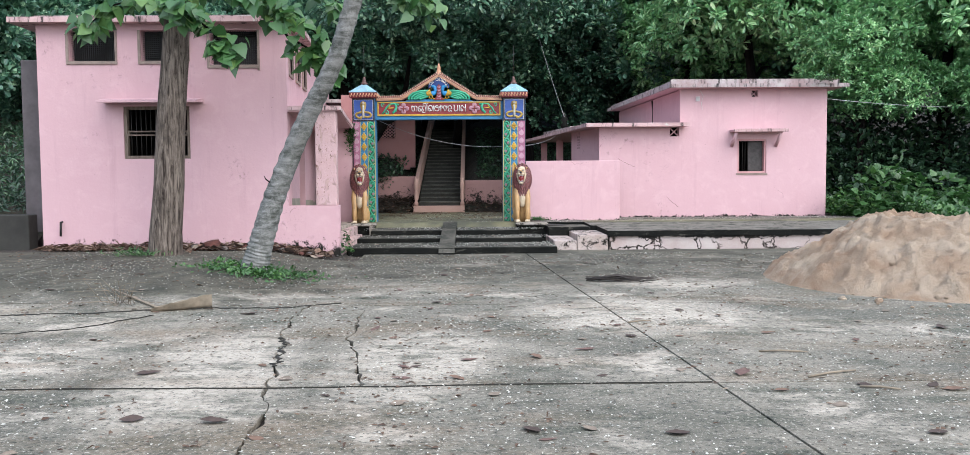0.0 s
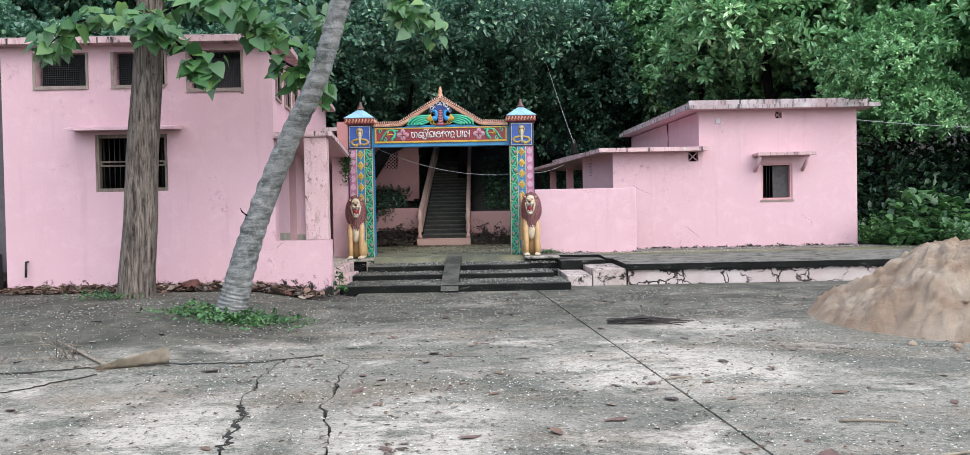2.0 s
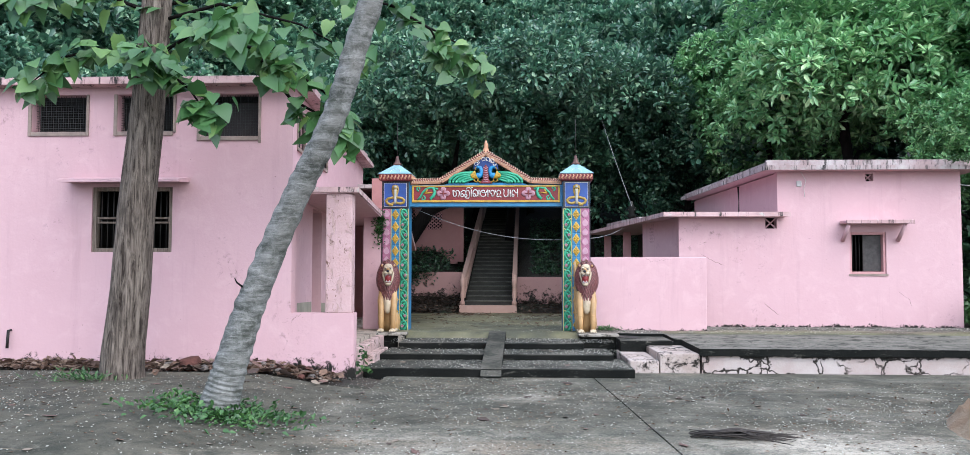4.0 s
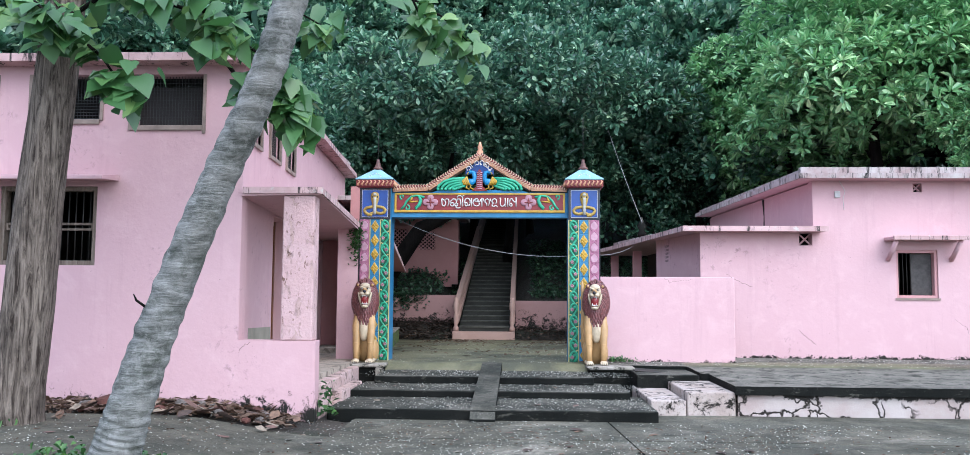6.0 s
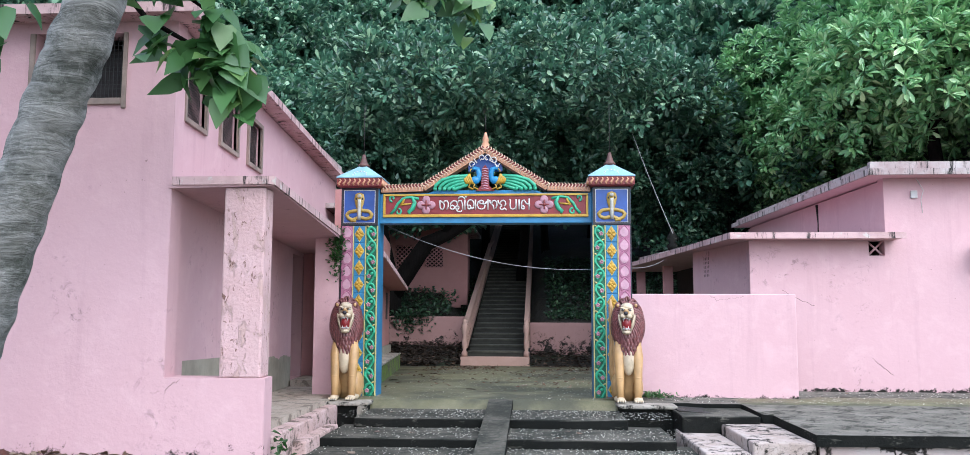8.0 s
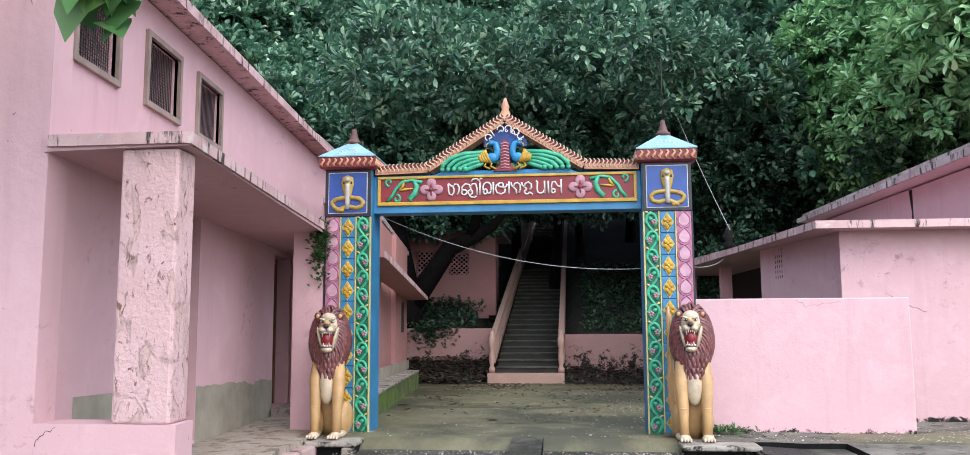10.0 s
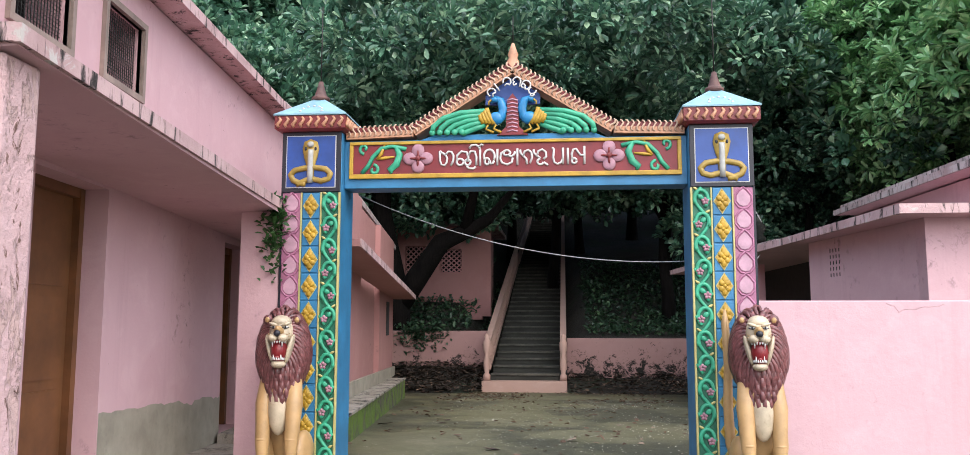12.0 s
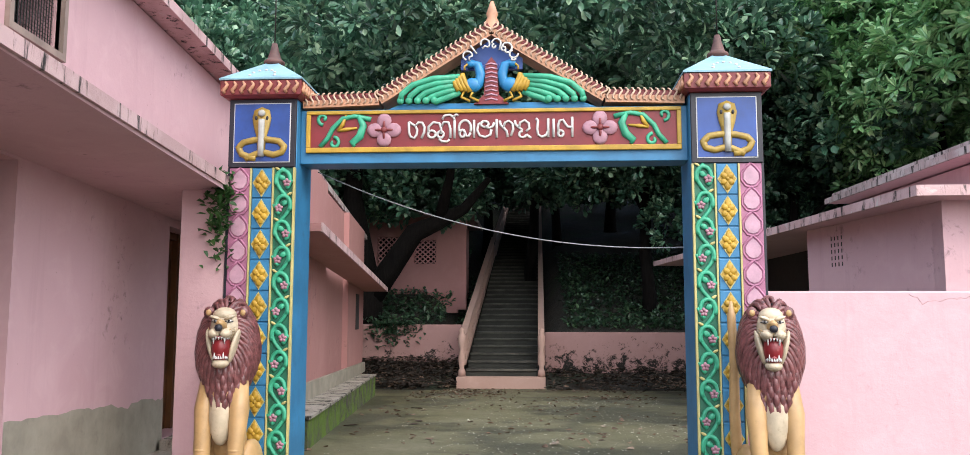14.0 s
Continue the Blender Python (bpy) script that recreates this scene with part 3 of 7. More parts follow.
soil_line([(-5.2, 5.06), (-1.6, 5.05), (-0.2, 5.0), (1.3, 5.04), (3.0, 5.05)], 0.008, 11, 0.02)
soil_line([(-3.6, 7.25), (-2.9, 7.52), (-2.3, 8.3)], 0.02, 5)
soil_line([(-0.6, 7.0), (-0.5, 6.67), (-0.4, 6.0), (-0.37, 5.7)], 0.03, 8)

# ---- entrance steps and terrace ----


def worn(bm, seed, amp=0.014, step=0.16):
    """Cuts a block across and chips its faces and edges unevenly."""
    lo = [min(v.co[i] for v in bm.verts) for i in range(3)]
    hi = [max(v.co[i] for v in bm.verts) for i in range(3)]
    for i in (0, 1, 2):
        n = int((hi[i] - lo[i]) / (step if i < 2 else 0.07))
        for j in range(1, min(n, 60)):
            co = [0, 0, 0]
            co[i] = lo[i] + (hi[i] - lo[i]) * j / n
            bmesh.ops.bisect_plane(bm, geom=bm.verts[:] + bm.edges[:] + bm.faces[:], plane_co=co, plane_no=[float(i == q) for q in range(3)])
    for v in bm.verts:
        p = v.co * 3.1 + Vector((seed, 0, 0))
        q = v.co * 9.0 + Vector((0, seed, 0))
        edge = 1.0 if abs(v.co.z - hi[2]) < 0.03 else 0.5
        v.co.y += amp * edge * (noise.noise(p) + 0.8 * noise.noise(q))
        v.co.z += amp * 0.45 * edge * (noise.noise(p + Vector((5, 5, 5))) - 0.6 * abs(noise.noise(q)))
    return bm


steps = thing("entrance_steps", (0.6, 16.0, 0), "broad black algae-stained concrete steps up to the gateway", "steps", kind="structure")
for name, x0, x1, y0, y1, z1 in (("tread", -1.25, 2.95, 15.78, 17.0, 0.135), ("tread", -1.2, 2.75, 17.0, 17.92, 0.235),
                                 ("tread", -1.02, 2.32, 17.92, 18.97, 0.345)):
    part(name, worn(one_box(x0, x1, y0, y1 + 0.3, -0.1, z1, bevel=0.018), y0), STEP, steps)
ramp = bmesh.new()
plate(ramp, [(15.66, -0.05), (15.66, 0.03), (15.85, 0.16), (18.97, 0.472), (19.1, 0.472), (19.1, -0.05)], 0.58, 0.9)
for v in ramp.verts:
    v.co = Vector((v.co.y, v.co.x, v.co.z))
bmesh.ops.recalc_face_normals(ramp, faces=ramp.faces[:])
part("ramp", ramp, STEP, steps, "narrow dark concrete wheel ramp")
for x0, x1, y0, z1 in ((-2.0, -1.03, 18.78, 0.40), (2.3, 3.0, 18.74, 0.40)):
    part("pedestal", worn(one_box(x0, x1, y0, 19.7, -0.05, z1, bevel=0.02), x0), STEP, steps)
    part("pedestal_slab", worn(one_box(x0 - 0.03, x1 + 0.03, y0 - 0.08, 19.7, z1 + 0.002, 0.452, bevel=0.016), x0 + 9, 0.01), COPING, steps, "thin worn slab over the pedestal")
part("pedestal_post", worn(one_box(-1.14, -1.02, 18.68, 18.79, 0.1, 0.40, bevel=0.012), 4, 0.006), COPING, steps)
part("side_block", worn(one_box(2.95, 3.42, 16.45, 18.4, -0.05, 0.2, bevel=0.02), 1), CREAMSTEP, steps, "low broken cream-plastered step")
part("side_block", worn(one_box(3.44, 4.08, 16.5, 18.1, -0.05, 0.31, bevel=0.02), 2), CREAMSTEP, steps, "broken cream-plastered step")
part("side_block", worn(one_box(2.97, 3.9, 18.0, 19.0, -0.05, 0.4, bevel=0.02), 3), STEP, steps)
part("porch_step", worn(one_box(-1.9, -1.34, 15.70, 17.25, -0.05, 0.42, bevel=0.02), 5, 0.008), PORCHSTEP, steps, "stained pink plastered step up to the porch")
part("porch_step", worn(one_box(-1.36, -1.20, 16.45, 17.9, -0.05, 0.27, bevel=0.02), 6, 0.008), PORCHSTEP, steps, "stained pink plastered step up to the porch")
part("porch_landing", worn(one_box(-2.0, -1.42, 17.25, 18.78, -0.05, 0.42, bevel=0.02), 7), PORCHSTEP, steps, "stained landing beside the lion pedestal")

terrace = thing("terrace", (8, 17, 0), "raised terrace with peeling cream plaster and a blackened rim", "terrace", kind="structure")
tm = bmesh.new()
prism(tm, [(4.12, 16.53), (22, 16.53), (22, 24), (3.0, 24), (3.0, 18.4), (4.12, 18.1)], -0.05, [0.34, 0.34, 0.41, 0.43, 0.42, 0.36])
part("terrace_wall", tm, PLINTH, terrace)
cope = bmesh.new()
prism(cope, [(4.07, 16.46), (22, 16.46), (22, 20.9), (2.57, 20.9), (2.57, 19.0), (3.9, 18.95), (3.95, 18.1), (4.07, 18.05)],
      [0.28, 0.28, 0.38, 0.38, 0.36, 0.34, 0.30, 0.29], [0.395, 0.395, 0.46, 0.46, 0.456, 0.45, 0.415, 0.41])
worn(cope, 11, 0.016, 0.3)
cope.normal_update()
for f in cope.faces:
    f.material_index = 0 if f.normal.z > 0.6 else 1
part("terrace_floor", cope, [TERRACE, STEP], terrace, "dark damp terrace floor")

# courtyard floor behind the gateway
court = link_mesh("courtyard_floor", grid_sheet(bmesh.new(), list(np.arange(-9, 14.1, 0.5)), [18.9] + list(np.arange(19.1, 35.1, 0.5)),
                                               lambda x, y: court_z(y) - (0.004 if x > 2.6 else 0) - (0.2 if y < 19 else 0)), COURT)
tagged(court, "wet greenish grey concrete courtyard floor", "floor", kind="structure")

# ---- the tall house beside the steps ----
LEAN_X = -0.085


def east(y, x=-2.28):
    return x + LEAN_X * (y - 15.35)


house = thing("tall_house", (-4.6, 15.4, 0.2), "two-storey pink plastered house with a concrete awning", "house")
front_holes = [(-6.39, -5.52, 3.78, 4.36), (-5.03, -4.15, 3.78, 4.36), (-3.72, -2.82, 3.70, 4.36), (-5.4, -4.14, 1.92, 2.92)]
part("front_wall", wall_y(bmesh.new(), -7.0, -2.28, 15.35, 15.58, -0.05, 4.47, front_holes), PINK_MOSS, house)
part("west_wall", prism(bmesh.new(), [(-7.0, 15.58), (-6.77, 15.58), (-7.4, 25.5), (-7.63, 25.5)], 0, 4.47), PINK_MOSS, house)
part("back_wall", one_box(-7.4, -3.3, 25.5, 25.7, 0, 4.3), PINK, house)
# east side: doors below, small openings above
eb = bmesh.new()
east_holes = [(15.62, 16.26, 3.57, 4.14), (16.85, 17.54, 3.57, 4.14), (18.08, 18.74, 3.57, 4.14), (17.25, 18.3, 0.52, 2.72), (21.15, 22.0, 0.55, 2.60)]
wall_y(eb, 15.58, 25.5, 0, 0.32, 0, 4.45, east_holes)
for v in eb.verts:
    y = v.co.x
    v.co = Vector((east(y) - v.co.y, y, v.co.z))
bmesh.ops.recalc_face_normals(eb, faces=eb.faces[:])
part("east_wall", eb, PINK, house)
# bare plaster dado along the porch wall, proud of the paint
db = bmesh.new()
prev = None
for i in range(40):
    y0, y1 = 18.31 + i * 0.071, 18.31 + (i + 1) * 0.071
    z0 = 1.04 - 0.035 * (y0 - 18.2) + 0.05 * noise.noise(Vector((y0 * 2.2, 1, 0))) + 0.03 * noise.noise(Vector((y0 * 9, 4, 0)))
    z1 = 1.04 - 0.035 * (y1 - 18.2) + 0.05 * noise.noise(Vector((y1 * 2.2, 1, 0))) + 0.03 * noise.noise(Vector((y1 * 9, 4, 0)))
    a = [(east(y0) + 0.004, y0), (east(y1) + 0.004, y1)]
    f = [db.verts.new((a[0][0], a[0][1], 0.4)), db.verts.new((a[1][0], a[1][1], 0.4)), db.verts.new((a[1][0], a[1][1], z1)), db.verts.new((a[0][0], a[0][1], z0))]
    db.faces.new(f)
bmesh.ops.remove_doubles(db, verts=db.verts[:], dist=0.001)
part("dado", db, DADO, house, "bare grey plaster dado")
part("dado", prism(bmesh.new(), [(east(15.85) + 0.005, 15.85), (east(17.2) + 0.005, 17.2), (east(17.2) - 0.01, 17.2), (east(15.85) - 0.01, 15.85)], 0.4, [1.13, 1.1, 1.1, 1.13]), DADO, house)
rb = bmesh.new()
prism(rb, [(-7.4, 15.08), (-2.02, 15.08), (east(25.8, -2.02), 25.8), (-7.8, 25.8)], 4.47, 4.57)
part("roof", rb, PINK_EDGE, house, "flat concrete roof slab stained black")
part("roof_parapet", prism(bmesh.new(), [(-7.0, 15.3), (-2.3, 15.3), (east(25, -2.3), 25), (-7.4, 25)], 4.57, 4.63), ROOF, house)
tower = bmesh.new()
prism(tower, [(-5.0, 23.6), (-3.1, 23.6), (-3.2, 25.2), (-5.0, 25.2)], 4.5, 4.70)
part("stair_head", tower, PINK, house)
part("stair_head_roof", prism(bmesh.new(), [(-5.2, 23.4), (-2.9, 23.4), (-3.0, 25.4), (-5.2, 25.4)], 4.70, 4.79), ROOF, house)
# awning over the porch, its pier and parapet
aw = bmesh.new()
prism(aw, [(-2.30, 15.33), (-1.28, 15.33), (-1.62, 19.55), (-1.86, 22.3), (east(22.3), 22.3)], [2.80, 2.82, 2.70, 2.66, 2.66], [2.89, 2.89, 2.79, 2.75, 2.75])
part("awning", aw, [PINK], house)
lip = bmesh.new()
prism(lip, [(-1.28, 15.30), (-1.25, 15.30), (-1.83, 22.3), (-1.86, 22.3)], [2.825, 2.825, 2.675, 2.675], [2.905, 2.905, 2.765, 2.765])
prism(lip, [(-2.26, 15.30), (-1.28, 15.30), (-1.28, 15.33), (-2.26, 15.33)], 2.83, 2.91)
part("awning_edge", lip, PINK_EDGE, house, "black-streaked awning edge")
pm = one_box(-1.76, -1.36, 15.36, 15.62, 1.0, 2.81, bevel=0.02)
part("porch_pier", pm, PINK_ROUGH, house, "pink pier with peeling plaster")
part("porch_parapet", prism(bmesh.new(), [(-2.28, 15.35), (-1.31, 15.35), (-1.33, 15.64), (-2.28, 15.64)], -0.05, 1.0), PINK_MOSS, house)
part("porch_floor", prism(bmesh.new(), [(-2.5, 15.6), (-1.5, 15.62), (-1.62, 22.1), (-2.8, 22.1)], 0, [0.5, 0.5, 0.45, 0.45]), TANFLOOR, house)
part("end_pier", prism(bmesh.new(), [(-1.99, 19.6), (-1.63, 19.6), (-1.63, 19.95), (-1.99, 19.95)], 0.4, 2.72), PINK, house)
part("end_wall", prism(bmesh.new(), [(-2.9, 22.1), (-1.7, 22.1), (-1.7, 22.3), (-2.9, 22.3)], 0.2, 2.68), PINK_DEEP, house)
part("door_step", prism(bmesh.new(), [(-2.72, 21.0), (-2.3, 21.0), (-2.35, 22.08), (-2.82, 22.08)], 0.3, 0.56), TANFLOOR, house)


def frame_y(parent, x0, x1, y, z0, z1, w, d, material, name="window_frame"):
    bm = bmesh.new()
    for a in ((x0, x0 + w, z0, z1), (x1 - w, x1, z0, z1), (x0 + w, x1 - w, z0, z0 + w), (x0 + w, x1 - w, z1 - w, z1)):
        box(bm, a[0], a[1], y, y + d, a[2], a[3], bevel=0.006)
    return part(name, bm, material, parent)


# box behind an opening, its lining coloured near-black as an unlit room
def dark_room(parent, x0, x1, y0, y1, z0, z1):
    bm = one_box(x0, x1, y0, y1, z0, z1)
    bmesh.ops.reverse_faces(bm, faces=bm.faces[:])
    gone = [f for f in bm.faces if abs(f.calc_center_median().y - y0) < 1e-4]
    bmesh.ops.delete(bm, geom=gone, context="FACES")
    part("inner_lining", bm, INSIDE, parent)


def surround(bm, x0, x1, z0, z1, w, y0, y1, lean=0.0):
    """Uneven plaster band round an opening."""
    for a in ((x0 - w, x0, z0 - w * 1.2, z1), (x1, x1 + w * 0.8, z0 - w * 1.2 + lean, z1), (x0, x1, z0 - w * 1.2, z0)):
        box(bm, a[0], a[1], y0, y1, a[2], a[3], bevel=0.008)
    return bm


WHITEBOX = plain("white_plastic_box", (0.7, 0.68, 0.66), 0.5, 0.15, 9)
FRAMEPLASTER = plain("weathered_grey_plaster_band", (0.40, 0.31, 0.26), 0.85, 0.35, 4.0, 0.4)
for (x0, x1, z0, z1), lean in zip(front_holes[:3], (0.0, 0.05, -0.04)):
    win = part("window", surround(bmesh.new(), x0, x1, z0, z1, 0.055, 15.325, 15.352, lean), FRAMEPLASTER, house, "open ventilation window with a worn plaster band")
    mesh = bmesh.new()
    n = 22
    for i in range(1, n):
        x = x0 + (x1 - x0) * i / n
        box(mesh, x - 0.003, x + 0.003, 15.47, 15.476, z0, z1)
    for i in range(1, 15):
        z = z0 + (z1 - z0) * i / 15
        box(mesh, x0, x1, 15.476, 15.48, z - 0.003, z + 0.003)
    part("wire_mesh", mesh, MESHWIRE, win)
    dark_room(win, x0 - 0.1, x1 + 0.1, 15.585, 17.2, z0 - 0.3, z1 + 0.08)
x0, x1, z0, z1 = front_holes[3]
win = frame_y(house, x0, x1, 15.37, z0, z1, 0.06, 0.12, WOOD_GREY, "window")
tagged(win, "barred wooden window with a dark room behind")
frame_y(win, x0 + 0.06, x1 - 0.06, 15.40, 2.36, 2.46, 0.03, 0.06, WOOD_GREY, "crossbar")
for i in range(12):
    x = x0 + 0.12 + (x1 - x0 - 0.24) * i / 11
    part("bar", tube(bmesh.new(), [(x, 15.43, z0 + 0.05), (x, 15.43, z1 - 0.05)], 0.009, 6), IRON, win)
dark_room(win, x0 - 0.5, x1 + 0.5, 15.585, 18.5, z0 - 0.6, z1 + 0.3)
sh = bmesh.new()
plate(sh, [(15.352, 3.07), (15.352, 2.99), (14.92, 2.96), (14.92, 3.0)], -5.74, -3.87)
for v in sh.verts:
    v.co = Vector((v.co.y, v.co.x, v.co.z))
bmesh.ops.recalc_face_normals(sh, faces=sh.faces[:])
part("window_shade", sh, [PINK], house, "thin pink concrete sunshade")
# side openings with wire mesh
for (y0, y1, z0, z1) in east_holes[:3]:
    bm = bmesh.new()
    for a in ((y0 - 0.05, y0, z0 - 0.05, z1 + 0.05), (y1, y1 + 0.05, z0 - 0.05, z1 + 0.05), (y0, y1, z0 - 0.05, z0), (y0, y1, z1, z1 + 0.05)):
        prism(bm, [(east(a[0]) - 0.03, a[0]), (east(a[0]) + 0.035, a[0]), (east(a[1]) + 0.035, a[1]), (east(a[1]) - 0.03, a[1])], a[2], a[3])
    win = part("side_window", bm, FRAMEPLASTER, house, "meshed side vent with a raised worn frame")
    mesh = bmesh.new()
    for i in range(1, 18):
        y = y0 + (y1 - y0) * i / 18
        box(mesh, east(y) - 0.05, east(y) - 0.045, y - 0.003, y + 0.003, z0, z1)
    for i in range(1, 20):
        z = z0 + (z1 - z0) * i / 20
        tube(mesh, [(east(y0) - 0.055, y0, z), (east(y1) - 0.055, y1, z)], 0.003, 4)
    part("wire_mesh", mesh, MESHWIRE, win)
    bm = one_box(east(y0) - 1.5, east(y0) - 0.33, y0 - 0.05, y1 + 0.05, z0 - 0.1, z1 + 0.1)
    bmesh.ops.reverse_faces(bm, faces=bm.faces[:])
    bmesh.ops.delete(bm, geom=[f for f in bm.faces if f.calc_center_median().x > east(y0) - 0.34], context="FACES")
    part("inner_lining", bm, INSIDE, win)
for (y0, y1, z0, z1) in east_holes[3:]:
    bm = prism(bmesh.new(), [(east(y0) - 0.30, y0), (east(y0) - 0.25, y0), (east(y1) - 0.25, y1), (east(y1) - 0.30, y1)], z0, z1)
    for s in range(3):
        za, zb = z0 + 0.12 + s * (z1 - z0 - 0.2) / 3, z0 + 0.04 + (s + 1) * (z1 - z0 - 0.2) / 3
        prism(bm, [(east(y0) - 0.25, y0 + 0.12), (east(y0) - 0.235, y0 + 0.12), (east(y1) - 0.235, y1 - 0.12), (east(y1) - 0.25, y1 - 0.12)], za, zb)
    d = part("door", bm, DOOR_WOOD, house, "closed brown panelled wooden door")
    fr = bmesh.new()
    for a, b in ((y0, y0 + 0.07), (y1 - 0.07, y1)):
        prism(fr, [(east(a) - 0.27, a), (east(a) - 0.19, a), (east(b) - 0.19, b), (east(b) - 0.27, b)], z0, z1)
    prism(fr, [(east(y0) - 0.27, y0 + 0.07), (east(y0) - 0.19, y0 + 0.07), (east(y1) - 0.19, y1 - 0.07), (east(y1) - 0.27, y1 - 0.07)], z1 - 0.07, z1)
    part("door_frame", fr, DOOR_WOOD, d)
# drain spout on the front
part("drain_pipe", tube(bmesh.new(), [(-6.62, 15.4, 0.72), (-6.62, 15.27, 0.72), (-6.62, 15.25, 0.45)], 0.022, 8), IRON, house)

# ---- wing along the courtyard ----
wing = thing("courtyard_wing", (-3, 26, 0.3), "long low pink wing with an awning along the courtyard", "house")


def wx(y, off=0.0):
    return -1.2 - 0.115 * (y - 20.5) + off


def strip(y0, y1, o0, o1, z0, z1, z2=None, z3=None):
    return prism(bmesh.new(), [(wx(y0, o0), y0), (wx(y0, o1), y0), (wx(y1, o1), y1), (wx(y1, o0), y1)], [z0, z0, z2 if z2 is not None else z0, z2 if z2 is not None else z0],
                 [z1, z1, z3 if z3 is not None else z1, z3 if z3 is not None else z1])


# wing walls take the darker salmon in place of tree shade
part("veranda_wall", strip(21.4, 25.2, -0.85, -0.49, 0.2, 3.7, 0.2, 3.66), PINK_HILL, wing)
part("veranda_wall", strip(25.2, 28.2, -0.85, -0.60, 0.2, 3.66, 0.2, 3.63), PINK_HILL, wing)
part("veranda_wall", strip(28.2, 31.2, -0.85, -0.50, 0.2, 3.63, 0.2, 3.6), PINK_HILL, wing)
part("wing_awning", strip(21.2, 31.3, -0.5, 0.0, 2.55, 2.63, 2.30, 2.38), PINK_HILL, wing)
part("wing_awning_edge", strip(21.2, 31.3, 0.0, 0.02, 2.545, 2.635, 2.295, 2.385), PINK_EDGE, wing, "black-stained awning rim")
part("wing_roof", strip(24.2, 33.0, -3.4, -0.6, 3.75, 3.85, 3.58, 3.68), ROOF, wing)
part("wing_far_wall", prism(bmesh.new(), [(wx(31.5, -3.4), 31.2), (wx(31.5, -0.51), 31.2), (wx(31.5, -0.51), 31.4), (wx(31.5, -3.4), 31.6)], 0.2, 3.6), PINK_DEEP, wing)
led = strip(21.4, 30.0, -0.49, -0.12, 0.1, 0.70, 0.0, 0.58)
part("wing_ledge", worn(led, 21, 0.012, 0.4), MOSS, wing, "veranda ledge with a bright mossy face")
part("wing_ledge_floor", strip(21.4, 30.0, -0.49, -0.10, 0.71, 0.74, 0.59, 0.62), COPING, wing)
part("wall_plinth", strip(21.4, 31.2, -0.49, -0.44, 0.7, 0.95, 0.6, 0.8), DADO, wing, "bare grey plaster foot of the wall")
part("wing_window", strip(29.6, 30.2, -0.51, -0.49, 1.5, 2.2), INSIDE, wing, "dark window slot, a near-black strip")

# ---- low wall and the small house on the terrace ----
lw = link_mesh("wall_boundary", one_box(2.57, 4.9, 19.82, 20.0, 0.42, 1.915, bevel=0.012), PINK_STEP)
tagged(lw, "chest-high pink plastered boundary wall", "wall", kind="structure")
annex = thing("small_house", (7.5, 20.8, 0.45), "small pink plastered house with stepped flat roofs", "house")
wh = (8.11, 8.86, 1.58, 2.46)
v1 = (8.46, 8.62, 3.54, 3.70)
v2 = (6.36, 6.60, 2.54, 2.77)
part("front_wall", wall_y(bmesh.new(), 4.54, 10.42, 20.8, 21.02, 0.4, 2.80, [wh, v2]), PINK_STEP, annex)
part("upper_front_wall", wall_y(bmesh.new(), 6.62, 10.42, 20.802, 21.02, 2.80, 3.75, [v1]), PINK, annex)
part("east_wall", one_box(10.2, 10.42, 21.02, 29.0, 0.4, 3.75), PINK, annex)
part("upper_west_wall", prism(bmesh.new(), [(6.62, 21.02), (6.84, 21.02), (6.55, 28.0), (6.33, 28.0)], 2.8, 3.72), PINK, annex)
part("west_wall", prism(bmesh.new(), [(4.54, 21.02), (4.76, 21.02), (4.36, 23.44), (4.139, 23.44)], 0.4, 2.78), PINK, annex)
part("recess_wall", prism(bmesh.new(), [(4.36, 23.24), (5.2, 23.24), (5.2, 23.44), (4.36, 23.44)], 0.4, 2.78), PINK, annex)
part("back_wall", one_box(6.34, 10.2, 28.0, 28.2, 0.2, 3.7), PINK, annex)
# rear wall coloured near-black for the shade under the veranda
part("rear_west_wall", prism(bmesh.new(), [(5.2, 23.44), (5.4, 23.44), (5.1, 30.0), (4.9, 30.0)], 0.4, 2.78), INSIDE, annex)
part("veranda_post", one_box(4.0, 4.2, 26.2, 26.4, 0.3, 2.7), PINK_DEEP, annex)
part("veranda_post", one_box(3.72, 3.92, 28.8, 29.0, 0.3, 2.7), PINK_DEEP, annex)
part("lower_roof", prism(bmesh.new(), [(4.2, 20.45), (6.75, 20.45), (6.75, 30.2), (3.2, 30.2), (3.62, 26.5)], 2.78, 2.86), PINK, annex)
er = bmesh.new()
prism(er, [(4.16, 20.42), (6.78, 20.42), (6.78, 20.45), (4.2, 20.45)], 2.775, 2.87)
prism(er, [(4.16, 20.42), (4.2, 20.45), (3.62, 26.5), (3.2, 30.2), (3.16, 30.2), (3.58, 26.5)], 2.775, 2.87)
part("lower_roof_edge", er, PINK_EDGE, annex, "black-stained roof edge")
part("middle_roof", prism(bmesh.new(), [(4.9, 24.6), (6.6, 24.6), (6.4, 30.0), (4.2, 30.0)], 2.86, 3.0), ROOF, annex)
part("middle_roof", prism(bmesh.new(), [(4.45, 26.4), (6.3, 26.4), (6.2, 30.0), (3.9, 30.0)], 3.0, 3.14), ROOF, annex)
